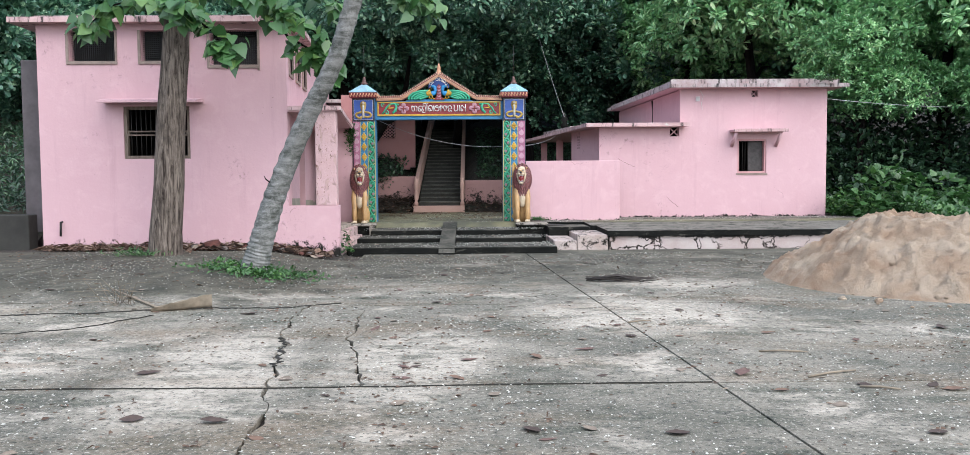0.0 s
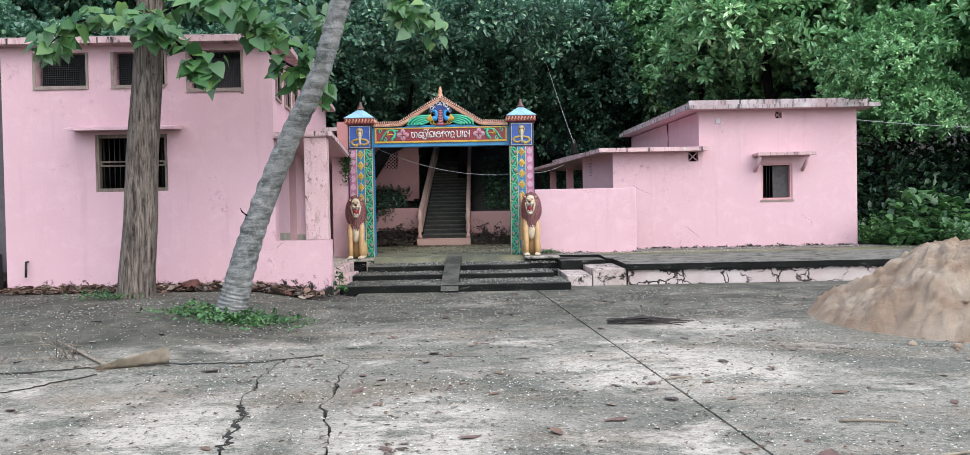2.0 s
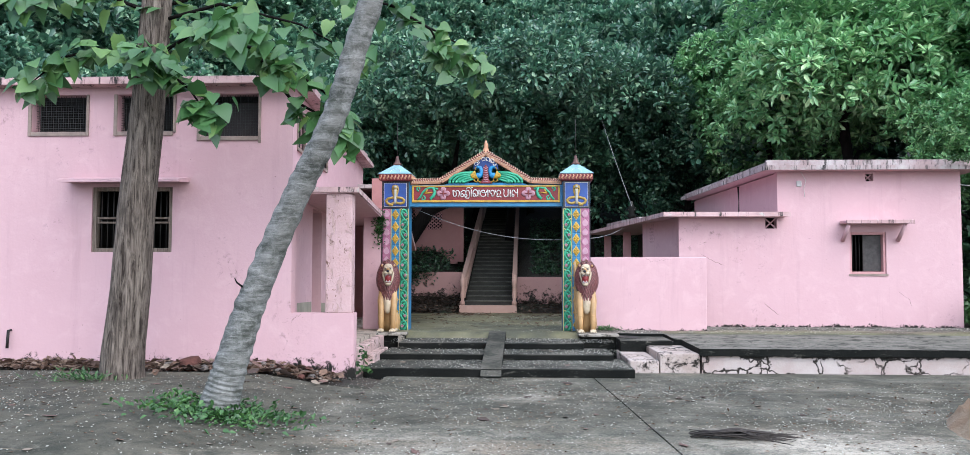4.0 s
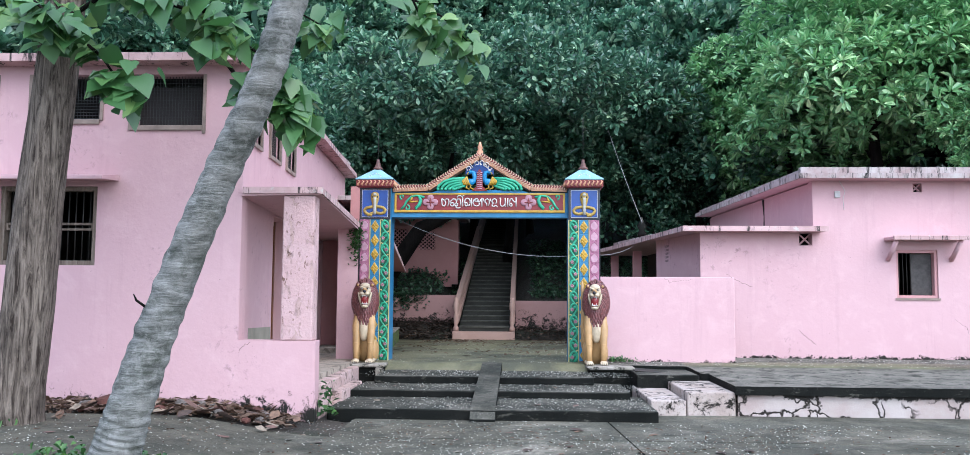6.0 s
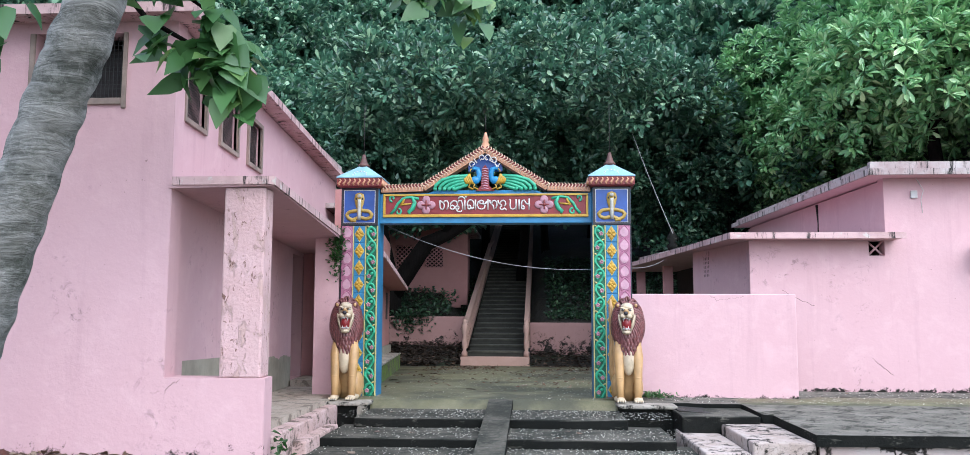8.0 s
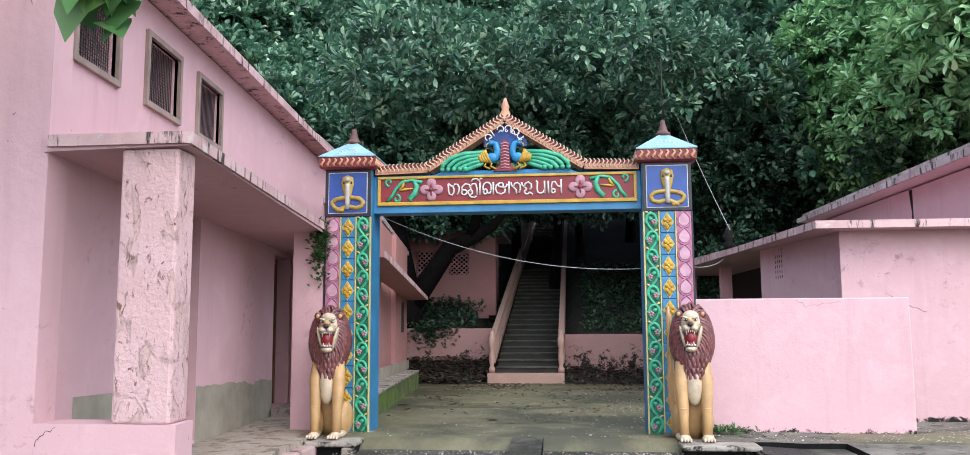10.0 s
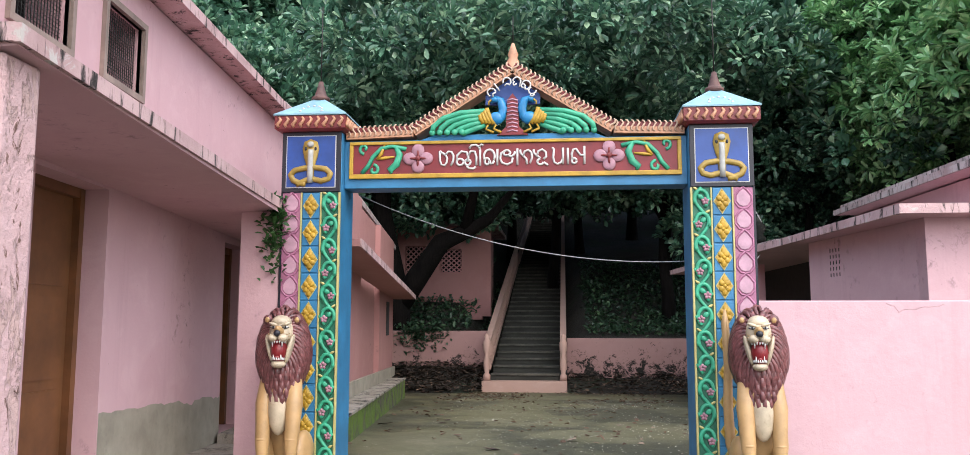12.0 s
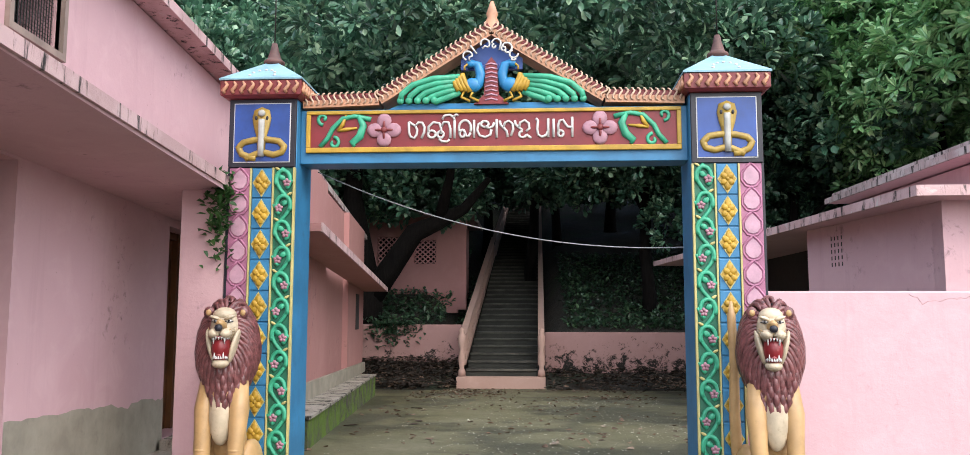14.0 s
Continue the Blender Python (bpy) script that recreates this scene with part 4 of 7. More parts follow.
part("upper_roof", prism(bmesh.new(), [(6.3, 20.45), (10.78, 20.45), (10.78, 28.2), (5.98, 28.2)], 3.75, 3.83), PINK, annex)
ur = bmesh.new()
prism(ur, [(6.26, 20.41), (10.82, 20.41), (10.82, 20.45), (6.3, 20.45)], 3.745, 3.84)
prism(ur, [(6.26, 20.41), (6.3, 20.45), (5.98, 28.2), (5.94, 28.2)], 3.745, 3.84)
prism(ur, [(6.32, 20.5), (10.6, 20.5), (10.6, 20.62), (6.32, 20.62)], 3.83, 3.96)
prism(ur, [(6.32, 20.62), (6.46, 20.62), (6.18, 28.1), (6.04, 28.1)], 3.83, 3.92)
part("upper_roof_edge", ur, ROOF, annex, "white-and-black weathered parapet rim")
win = frame_y(annex, wh[0], wh[1], 20.83, wh[2], wh[3], 0.05, 0.14, PINK_DEEP, "window")
tagged(win, "small deep window with a grey curtain inside")
part("sill", one_box(wh[0] - 0.03, wh[1] + 0.03, 20.78, 20.9, wh[2] - 0.04, wh[2] + 0.0), FRAMEPLASTER, win)
# flat stiff panel stands for the grey curtain inside the window
part("shutter", one_box(8.42, 8.8, 20.93, 20.96, 1.64, 2.4, bevel=0.004), plain("dull_grey_curtain", (0.10, 0.09, 0.085), 0.8, 0.4, 12), win, "grey curtain drawn as a flat panel")
for i in range(4):
    part("bar", tube(bmesh.new(), [(8.2 + i * 0.07, 20.9, 1.6), (8.2 + i * 0.07, 20.9, 2.44)], 0.008, 6), IRON, win)
dark_room(win, 7.9, 9.1, 21.03, 23.0, 1.4, 2.6)
shade = part("window_shade", one_box(7.9, 9.24, 20.35, 20.8, 2.63, 2.69, bevel=0.012), PINK, annex, "concrete sunshade on brackets")
part("shade_edge", one_box(7.88, 9.26, 20.32, 20.35, 2.62, 2.70, bevel=0.008), PINK_EDGE, shade)
for x in (7.96, 9.1):
    bm = bmesh.new()
    tube(bm, [(x, 20.42, 2.6), (x, 20.78, 2.28)], 0.045, 6)
    part("bracket", bm, PINK, shade)
for (x0, x1, z0, z1), y in ((v1, 20.85), (v2, 20.84)):
    bm = bmesh.new()
    for s in (-1, 1):
        tube(bm, [(x0, y + 0.03, z0 if s > 0 else z1), (x1, y + 0.03, z1 if s > 0 else z0)], 0.016, 6)
    vent = part("wall_vent", bm, PINK, annex, "small square vent with a crossed grille")
    dark_room(vent, x0, x1, 21.022, 21.3, z0, z1)
# solid dark blocks whose colour stands for the shade in vent holes
for i in range(4):
    for j in range(5):
        gr = bmesh.new()
        y, z = 22.63 + i * 0.075, 2.30 + j * 0.075
        x = 4.54 + (y - 21.02) * (-0.1657)
        box(gr, x - 0.004, x + 0.02, y, y + 0.045, z, z + 0.045)
        part("vent_hole", gr, INSIDE, annex)
# hatch: a near-black block for its unlit inside
part("wall_hatch", prism(bmesh.new(), [(4.39, 21.95), (4.41, 21.95), (4.35, 22.3), (4.33, 22.3)], 1.9, 2.05), INSIDE, annex)
fin = bmesh.new()
lathe(fin, (4.35, 27.2, 3.14), [(0.1, 0), (0.12, 0.1), (0.07, 0.16), (0.13, 0.28), (0.05, 0.4), (0.02, 0.5)], 10)
part("roof_finial", fin, STEP, annex, "small weathered roof ornament")

# rusty stay on the upper side wall, white fuse box with its loose wire, drip rows of moss
part("rusty_stay", tube(bmesh.new(), [(6.52, 23.6, 3.0), (6.53, 23.6, 3.35), (6.50, 23.6, 3.7)], 0.03, 6), IRON, annex, "rusty iron stay")
fuse = part("fuse_box", one_box(7.02, 7.12, 20.76, 20.80, 3.43, 3.55, bevel=0.008), WHITEBOX, annex, "small white fuse box")
part("loose_wire", tube(bmesh.new(), [(7.1, 20.75, 3.74), (7.2, 20.74, 3.55), (7.16, 20.75, 3.4), (7.18, 20.76, 3.2)], 0.006, 5), WHITEBOX, fuse)
ANNEX_SIZE = 1.018
annex.scale = (ANNEX_SIZE,) * 3
annex.location = (1.28 + (7.5 - 1.28) * ANNEX_SIZE, 0.5 + 20.3 * ANNEX_SIZE, 0.45 - 0.019)

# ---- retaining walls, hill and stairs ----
# dirt and moss over a pink that is darkened for tree shade
rl = link_mesh("wall_retaining", one_box(-6.0, -1.05, 34.0, 34.3, 0, 1.58, bevel=0.02), wall_paint("dirty_shade_dark_pink_wall", (0.43, 0.26, 0.235), 0.1, 1.9))
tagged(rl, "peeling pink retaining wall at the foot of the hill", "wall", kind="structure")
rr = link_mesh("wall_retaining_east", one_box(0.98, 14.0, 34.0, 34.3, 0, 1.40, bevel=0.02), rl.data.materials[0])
tagged(rr, "faded pink retaining wall at the foot of the hill", "wall", kind="structure")
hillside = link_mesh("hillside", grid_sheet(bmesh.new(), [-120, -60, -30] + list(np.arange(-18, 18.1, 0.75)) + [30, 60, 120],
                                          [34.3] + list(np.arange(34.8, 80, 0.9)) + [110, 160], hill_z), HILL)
tagged(hillside, "dark shaded wooded hillside", "ground", kind="structure")

stair = thing("hill_stairs", (0, 32.5, 0.15), "long steep concrete staircase up the wooded hill", "stairs", kind="structure")
# both stair colours carry the trees' shade; tread edges are kept paler
NOSE = plain("pale_tread_edge", (0.12, 0.115, 0.09), 0.85, 0.6, 2.5, 0.4, (0.03, 0.035, 0.02), 0.8)
STAIR = plain("mossy_shaded_stair_concrete", (0.045, 0.045, 0.034), 0.85, 0.45, 2.2, 0.4, (0.02, 0.025, 0.015), 0.6)
RAIL = wall_paint("pale_pink_balustrade", (0.55, 0.37, 0.30))
NRISE, GO, RISE = 54, 0.60, 0.163
part("bottom_block", one_box(-1.05, 0.98, 32.55, 33.2, 0.0, 0.40, bevel=0.015), RAIL, stair)


def stair_y(i):
    return 33.0 + GO * i + (1.2 if i >= 22 else 0)


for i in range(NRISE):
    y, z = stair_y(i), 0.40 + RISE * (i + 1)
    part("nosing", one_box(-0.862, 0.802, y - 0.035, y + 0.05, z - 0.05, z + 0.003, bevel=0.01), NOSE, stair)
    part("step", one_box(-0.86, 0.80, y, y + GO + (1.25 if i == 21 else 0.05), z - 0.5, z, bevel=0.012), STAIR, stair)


def stair_line(y):
    i0 = (y - 33.0) / GO if y < stair_y(22) - 1.2 else (22 if y < stair_y(22) else 22 + (y - stair_y(22)) / GO)
    return 0.40 + RISE * i0


BALUSTER = [(0.055, 0), (0.055, 0.08), (0.028, 0.12), (0.05, 0.24), (0.052, 0.30), (0.026, 0.46), (0.03, 0.52), (0.055, 0.56), (0.055, 0.62)]
for x in (-0.95, 0.89):
    for y0, y1 in ((33.0, stair_y(22) - 1.0), (stair_y(22) - 0.6, stair_y(NRISE))):
        rail = bmesh.new()
        pts = [(x, y0 + 0.05, stair_line(y0) + 0.92), (x, y1, stair_line(y1 if y1 > 50 else y1 - 0.2) + 0.92)]
        a, b = Vector(pts[0]), Vector(pts[1])
        for dz, hw, hh in ((0, 0.075, 0.045), (-0.62, 0.085, 0.05)):
            vs = []
            for p in (a, b):
                for sx, sz in ((-hw, -hh), (hw, -hh), (hw, hh), (-hw, hh)):
                    vs.append(rail.verts.new((p.x + sx, p.y, p.z + sz + dz)))
            for q in ((0, 1, 2, 3), (7, 6, 5, 4), (0, 4, 5, 1), (1, 5, 6, 2), (2, 6, 7, 3), (3, 7, 4, 0)):
                rail.faces.new([vs[k] for k in q])
        bmesh.ops.recalc_face_normals(rail, faces=rail.faces[:])
        part("handrail", rail, RAIL, stair)
    newel = bmesh.new()
    lathe(newel, (x, 32.86, 0.40), [(0.09, 0), (0.09, 0.12), (0.05, 0.18), (0.085, 0.35), (0.08, 0.45), (0.045, 0.62), (0.09, 0.72), (0.09, 0.92), (0.05, 0.98), (0.07, 1.05), (0.02, 1.12)], 12)
    part("newel", newel, RAIL, stair)
bal_mesh = lathe(bmesh.new(), (0, 0, 0), BALUSTER, 8)
bal = bpy.data.meshes.new("baluster")
bal_mesh.to_mesh(bal)
bal_mesh.free()
bal.materials.append(RAIL)
for x in (-0.95, 0.89):
    for i in range(44):
        y = 33.2 + i * GO * 0.5
        if y > stair_y(22) - 1.0:
            break
        ob = new("baluster", bal)
        ob.location = (x, y, stair_line(y) + 0.29)
        hang(ob, stair)

# house on the hill beside the stairs
hh = thing("hill_house", (-3.5, 38, 2.3), "pink house on the hill with pierced lattice windows", "house")
lat = [(-3.95, -3.3, 3.35, 4.15), (-2.85, -2.2, 3.35, 4.05)]
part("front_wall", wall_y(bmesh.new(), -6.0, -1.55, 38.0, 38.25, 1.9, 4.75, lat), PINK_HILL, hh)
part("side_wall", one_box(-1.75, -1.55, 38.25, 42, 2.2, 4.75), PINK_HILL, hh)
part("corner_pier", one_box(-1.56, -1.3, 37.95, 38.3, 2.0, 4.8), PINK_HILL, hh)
part("roof", one_box(-6.3, -1.1, 37.6, 42.2, 4.75, 4.88, bevel=0.01), ROOF, hh)
for (x0, x1, z0, z1) in lat:
    bm = bmesh.new()
    nx, nz = 4, 5
    for i in range(nx):
        for j in range(nz):
            cx, cz = x0 + (x1 - x0) * (i + 0.5) / nx, z0 + (z1 - z0) * (j + 0.5) / nz
            rx, rz = (x1 - x0) / nx / 2, (z1 - z0) / nz / 2
            for s in (-1, 1):
                tube(bm, [(cx - rx, 38.1, cz - s * rz), (cx + rx, 38.1, cz + s * rz)], 0.022, 5)
    lw_ = part("lattice_window", bm, PINK_DEEP, hh, "pink concrete lattice")
    dark_room(lw_, x0 - 0.2, x1 + 0.2, 38.26, 40, z0 - 0.2, z1 + 0.2)

# passage beside the tall house: pier, bank and low wall
gp = link_mesh("wall_gate_pier", one_box(-7.86, -7.5, 16.4, 16.75, 0, 3.95, bevel=0.02), plain("dark_cement_render", (0.16, 0.14, 0.14), 0.9, 0.3, 3.0, 0.4))
tagged(gp, "dark grey cement pier beside the house", "pier", kind="structure")
bank = link_mesh("bank", grid_sheet(bmesh.new(), list(np.arange(-30, -7.3, 0.9)), list(np.arange(15.9, 33, 0.9)),
                                    lambda x, y: 0.1 + 0.75 * min(1, max(0, (y - 15.9) / 0.8)) + max(0, y - 17) * 0.32 + 0.2 * noise.noise(Vector((x, y, 4)))), EARTH)
tagged(bank, "steep earth bank with patches of grass", "bank", kind="structure")
lb = link_mesh("wall_low", one_box(-14, -7.4, 15.6, 15.95, 0, 0.85, bevel=0.02), plain("mossy_black_masonry", (0.05, 0.048, 0.04), 0.9, 0.4, 3.0, 0.5))
tagged(lb, "low blackened masonry wall", "wall", kind="structure")

# cracks in the painted walls
SOOT = plain("dark_crack_soil", (0.035, 0.025, 0.022), 0.95, 0.3, 30)


def wall_crack(parent, pts, y, r):
    fine, q = [], random.Random(len(pts))
    for a, b in zip(pts, pts[1:]):
        for i in range(6):
            u = i / 6
            fine.append((a[0] + (b[0] - a[0]) * u + q.uniform(-0.012, 0.012), y, a[1] + (b[1] - a[1]) * u + q.uniform(-0.012, 0.012)))
    part("crack", tube(bmesh.new(), fine, [r * q.uniform(0.4, 1.2) for _ in fine], 4, flat=("y", 0.5)), SOOT, parent)


wall_crack(house, [(-2.12, 0.98), (-2.24, 0.92), (-2.28, 0.84)], 15.349, 0.0025)
wall_crack(annex, [(6.3, 0.98), (6.42, 0.86), (6.62, 0.7)], 20.799, 0.004)
wall_crack(annex, [(5.0, 2.0), (5.25, 1.85), (5.5, 1.75)], 20.799, 0.003)
wall_crack(lw, [(3.7, 1.9), (3.8, 1.82), (4.05, 1.86), (4.2, 1.88)], 19.819, 0.0016)
wall_crack(annex, [(9.1, 1.2), (9.3, 1.05), (9.34, 0.9)], 20.799, 0.002)

# ---- painted gateway ----
BLUE = plain("bright_blue_gate_paint", (0.055, 0.27, 0.52), 0.5, 0.3, 3.5, 0.2, dirt_amount=0.35)
SKY = plain("light_blue_roof_paint", (0.30, 0.54, 0.64), 0.5, 0.3, 6, 0.2)
NAVY = plain("royal_blue_panel_paint", (0.035, 0.10, 0.40), 0.45, 0.3, 5, 0.15)
BLACK = plain("black_border_paint", (0.015, 0.015, 0.025), 0.5, 0.2, 8)
WHITE = plain("white_line_paint", (0.75, 0.74, 0.70), 0.55, 0.15, 9)
YELLOW = plain("yellow_gate_paint", (0.66, 0.40, 0.03), 0.5, 0.35, 8)
CREAMY = plain("cream_border_paint", (0.66, 0.58, 0.22), 0.55, 0.25, 8)
REDP = plain("dark_red_panel_paint", (0.27, 0.022, 0.028), 0.5, 0.35, 6)
PINKP = plain("pink_petal_paint", (0.52, 0.20, 0.33), 0.5, 0.25, 10)
PALEP = plain("pale_pink_petal_paint", (0.68, 0.40, 0.50), 0.5, 0.25, 10)
ROSEP = plain("dusty_rose_flower_paint", (0.52, 0.27, 0.33), 0.5, 0.35, 12)
GREENP = plain("sea_green_relief_paint", (0.07, 0.50, 0.28), 0.45, 0.3, 9)
DEEPG = plain("dark_green_ground_paint", (0.025, 0.19, 0.105), 0.5, 0.3, 9)
PEACH = plain("peach_flame_paint", (0.70, 0.36, 0.20), 0.5, 0.3, 9)
FLAME = plain("cream_peach_flame_paint", (0.76, 0.52, 0.36), 0.5, 0.35, 14)
MAROON = plain("maroon_flame_paint", (0.26, 0.035, 0.035), 0.5, 0.3, 9)
FINIAL = plain("weathered_finial_paint", (0.17, 0.075, 0.06), 0.6, 0.5, 12)
SNAKE = plain("ochre_snake_paint", (0.50, 0.34, 0.06), 0.45, 0.35, 16)
SNAKEW = plain("grey_white_belly_paint", (0.55, 0.55, 0.50), 0.5, 0.2, 14)
AZURE = plain("azure_peacock_paint", (0.03, 0.28, 0.60), 0.4, 0.25, 9)

gate = thing("gateway_arch", (0.475, 19.8, 0.45), "brightly painted temple gateway with cobra panels and carved strips", "gateway")
FY = 19.58


def arc(cx, cz, rx, rz, a0, a1, n=10):
    return [(cx + rx * math.cos(radians(a0 + (a1 - a0) * i / n)), cz + rz * math.sin(radians(a0 + (a1 - a0) * i / n))) for i in range(n + 1)]


def bead(bm, pts, y, r, sides=6, taper=False):
    """A rounded raised line on an upright face, through points in x and z."""
    n = len(pts)
    rad = [r * (1 if not taper else 0.35 + 0.65 * math.sin(math.pi * (0.12 + 0.82 * i / max(1, n - 1)))) for i in range(n)]
    return tube(bm, [(p[0], y, p[1]) for p in pts], rad, sides, flat=("y", 0.8))


def petal_flower(bm, x, z, r, y, petals=4, turn=45, fat=0.36):
    for k in range(petals):
        a = radians(turn + 360 / petals * k)
        cx, cz = x + math.cos(a) * r * 0.55, z + math.sin(a) * r * 0.55
        m = Matrix.Rotation(-a, 4, "Y")
        ball(bm, (cx, y, cz), (r * 0.5, 0.014, r * fat), 10, 6, 0, m)
    return bm


def spiral(cx, cz, r, a0, turns, sgn, n=16):
    return [(cx + r * (1 - 0.8 * i / n) * math.cos(radians(a0 + sgn * 360 * turns * i / n)), cz + r * (1 - 0.8 * i / n) * math.sin(radians(a0 + sgn * 360 * turns * i / n))) for i in range(n + 1)]


def pillar(X, s):
    """One gate pillar; X turns a distance from the outer edge into x, s is +1 or -1."""
    def span(a, b):
        return min(X(a), X(b)), max(X(a), X(b))
    a, b = span(0, 0.55)
    p = part("pillar", one_box(a, b, FY + 0.02, FY + 0.46, 0.3, 3.44, bevel=0.008), BLUE, gate, "blue pillar with carved painted strips")
    part("edge_line", one_box(*span(0.0, 0.018), FY + 0.004, FY + 0.021, 0.45, 2.89), BLACK, p)
    # cobra panel
    part("cobra_panel", one_box(*span(0.005, 0.545), FY - 0.012, FY + 0.019, 2.89, 3.44, bevel=0.004), BLACK, p, "dark-framed blue panel with a hooded cobra")
    part("panel_line", one_box(*span(0.045, 0.505), FY - 0.016, FY - 0.011, 2.925, 3.405), WHITE, p)
    part("panel_field", one_box(*span(0.053, 0.497), FY - 0.02, FY - 0.015, 2.933, 3.397), NAVY, p)
    cx = X(0.275)
    sn = bmesh.new()
    coil = [(cx + s * dx, 2.985 + dz) for dx, dz in ((-0.13, -0.03), (-0.06, 0.0), (0.0, 0.025), (0.1, 0.0), (0.165, 0.02), (0.185, 0.065), (0.14, 0.11), (0.04, 0.125), (-0.06, 0.12), (-0.15, 0.1), (-0.185, 0.06), (-0.16, 0.01), (-0.09, -0.02), (-0.02, -0.028))]
    fine = []
    for i in range(len(coil) - 1):
        for k in range(3):
            u = k / 3
            fine.append((coil[i][0] * (1 - u) + coil[i + 1][0] * u, coil[i][1] * (1 - u) + coil[i + 1][1] * u))
    bead(sn, fine, FY - 0.022, 0.026, 8)
    hood = [(cx + dx, 3.0 + dz) for dx, dz in ((-0.03, 0.02), (-0.035, 0.12), (-0.06, 0.2), (-0.075, 0.28), (-0.06, 0.345), (0, 0.37), (0.06, 0.345), (0.075, 0.28), (0.06, 0.2), (0.035, 0.12), (0.03, 0.02))]
    plate(sn, hood, FY - 0.034, FY - 0.019)
    part("cobra", sn, SNAKE, p, "ochre raised cobra with spread hood", True)
    be = bmesh.new()
    bead(be, [(cx, 2.97), (cx, 3.05), (cx, 3.15), (cx, 3.22), (cx, 3.27)], FY - 0.036, 0.026, 8)
    ball(be, (cx, FY - 0.04, 3.32), (0.032, 0.016, 0.028), 10, 6)
    part("cobra_belly", be, SNAKEW, p, "", True)
    for q in (-1, 1):
        part("hood_mark", ball(bmesh.new(), (cx + q * 0.045, FY - 0.036, 3.28), (0.012, 0.005, 0.018), 8, 5), BLACK, p)
    # strips
    z0, z1 = 0.45, 2.885
    part("petal_strip", one_box(*span(0.02, 0.185), FY + 0.002, FY + 0.021, z0, z1), PINKP, p, "strip of stacked pink lotus petals")
    for e0, e1 in ((0.185, 0.2), (0.365, 0.38), (0.532, 0.55)):
        part("strip_border", one_box(*span(e0, e1), FY - 0.012, FY + 0.021, z0, z1, bevel=0.003), CREAMY, p)
    part("flower_strip", one_box(*span(0.2, 0.365), FY + 0.006, FY + 0.021, z0, z1), BLUE, p, "blue strip of raised yellow flowers")
    part("vine_strip", one_box(*span(0.38, 0.532), FY + 0.006, FY + 0.021, z0, z1), DEEPG, p, "green strip of scrolling vines")
    n = 13
    h = (z1 - z0) / n
    cx = X(0.1025)
    for i in range(n):
        z = z0 + h * (i + 0.5)
        out = [(cx + dx * 0.075, z + dz * h) for dx, dz in ((0, 0.52), (0.45, 0.36), (0.95, 0.1), (0.98, -0.2), (0.55, -0.44), (0, -0.5), (-0.55, -0.44), (-0.98, -0.2), (-0.95, 0.1), (-0.45, 0.36))]
        pb = bead(bmesh.new(), out + out[:1], FY + 0.0, 0.009, 5)
        part("petal_rim", pb, PINKP, p)
        inner = [(cx + (x - cx) * 0.78, z + (zz - z) * 0.78) for x, zz in out]
        part("petal", plate(bmesh.new(), inner, FY - 0.008, FY + 0.003), PALEP, p)
    nf = 10
    h = (z1 - z0) / nf
    cx = X(0.2825)
    for i in range(nf):
        z = z1 - h * (i + 0.5)
        tile = one_box(*span(0.204, 0.361), FY - 0.004, FY + 0.007, z - h / 2 + 0.005, z + h / 2 - 0.005, bevel=0.006)
        part("tile", tile, BLUE, p)
        fl = bmesh.new()
        part("flower_diamond", plate(bmesh.new(), [(cx, z + h * 0.47), (cx + 0.074, z), (cx, z - h * 0.47), (cx - 0.074, z)], FY - 0.011, FY - 0.003), CREAMY, p)
        plate(fl, [(cx, z + h * 0.43), (cx + 0.03, z + h * 0.16), (cx + 0.066, z), (cx + 0.03, z - h * 0.16), (cx, z - h * 0.43), (cx - 0.03, z - h * 0.16), (cx - 0.066, z), (cx - 0.03, z + h * 0.16)], FY - 0.014, FY - 0.003)
        petal_flower(fl, cx, z, 0.06, FY - 0.016, 4, 45, 0.4)
        petal_flower(fl, cx, z, 0.085, FY - 0.012, 2, 90, 0.3)
        ball(fl, (cx, FY - 0.024, z), (0.016, 0.012, 0.016), 8, 6)
        part("flower", fl, YELLOW, p, "yellow four-petalled flower")
    nv = 12
    h = (z1 - z0) / nv
    cx = X(0.456)
    vine = bmesh.new()
    bead(vine, [(cx + 0.056 * math.sin(math.pi * i / 6), z0 + (z1 - z0) * i / (nv * 6)) for i in range(nv * 6 + 1)], FY - 0.002, 0.016, 6)
    part("vine", vine, GREENP, p, "", True)
    for i in range(nv):
        z = z0 + h * (i + 0.5)
        q = 1 if i % 2 else -1
        cu = bmesh.new()
        bead(cu, arc(cx - q * 0.004, z, 0.058, 0.078, 90 - q * 150, 90 + q * 120, 14), FY - 0.006, 0.017, 6)
        ball(cu, (cx - q * 0.012, FY - 0.004, z + 0.02), (0.03, 0.012, 0.022), 8, 6, 0, Matrix.Rotation(radians(40 * q), 4, "Y"))
        bead(cu, arc(cx + q * 0.045, z + 0.03, 0.03, 0.05, 200, 330, 6), FY - 0.004, 0.016, 5)
        part("scroll", cu, GREENP, p, "", True)
        part("blossom", petal_flower(bmesh.new(), cx + q * 0.03, z - 0.02, 0.034, FY - 0.012, 5, 18, 0.42), ROSEP, p)
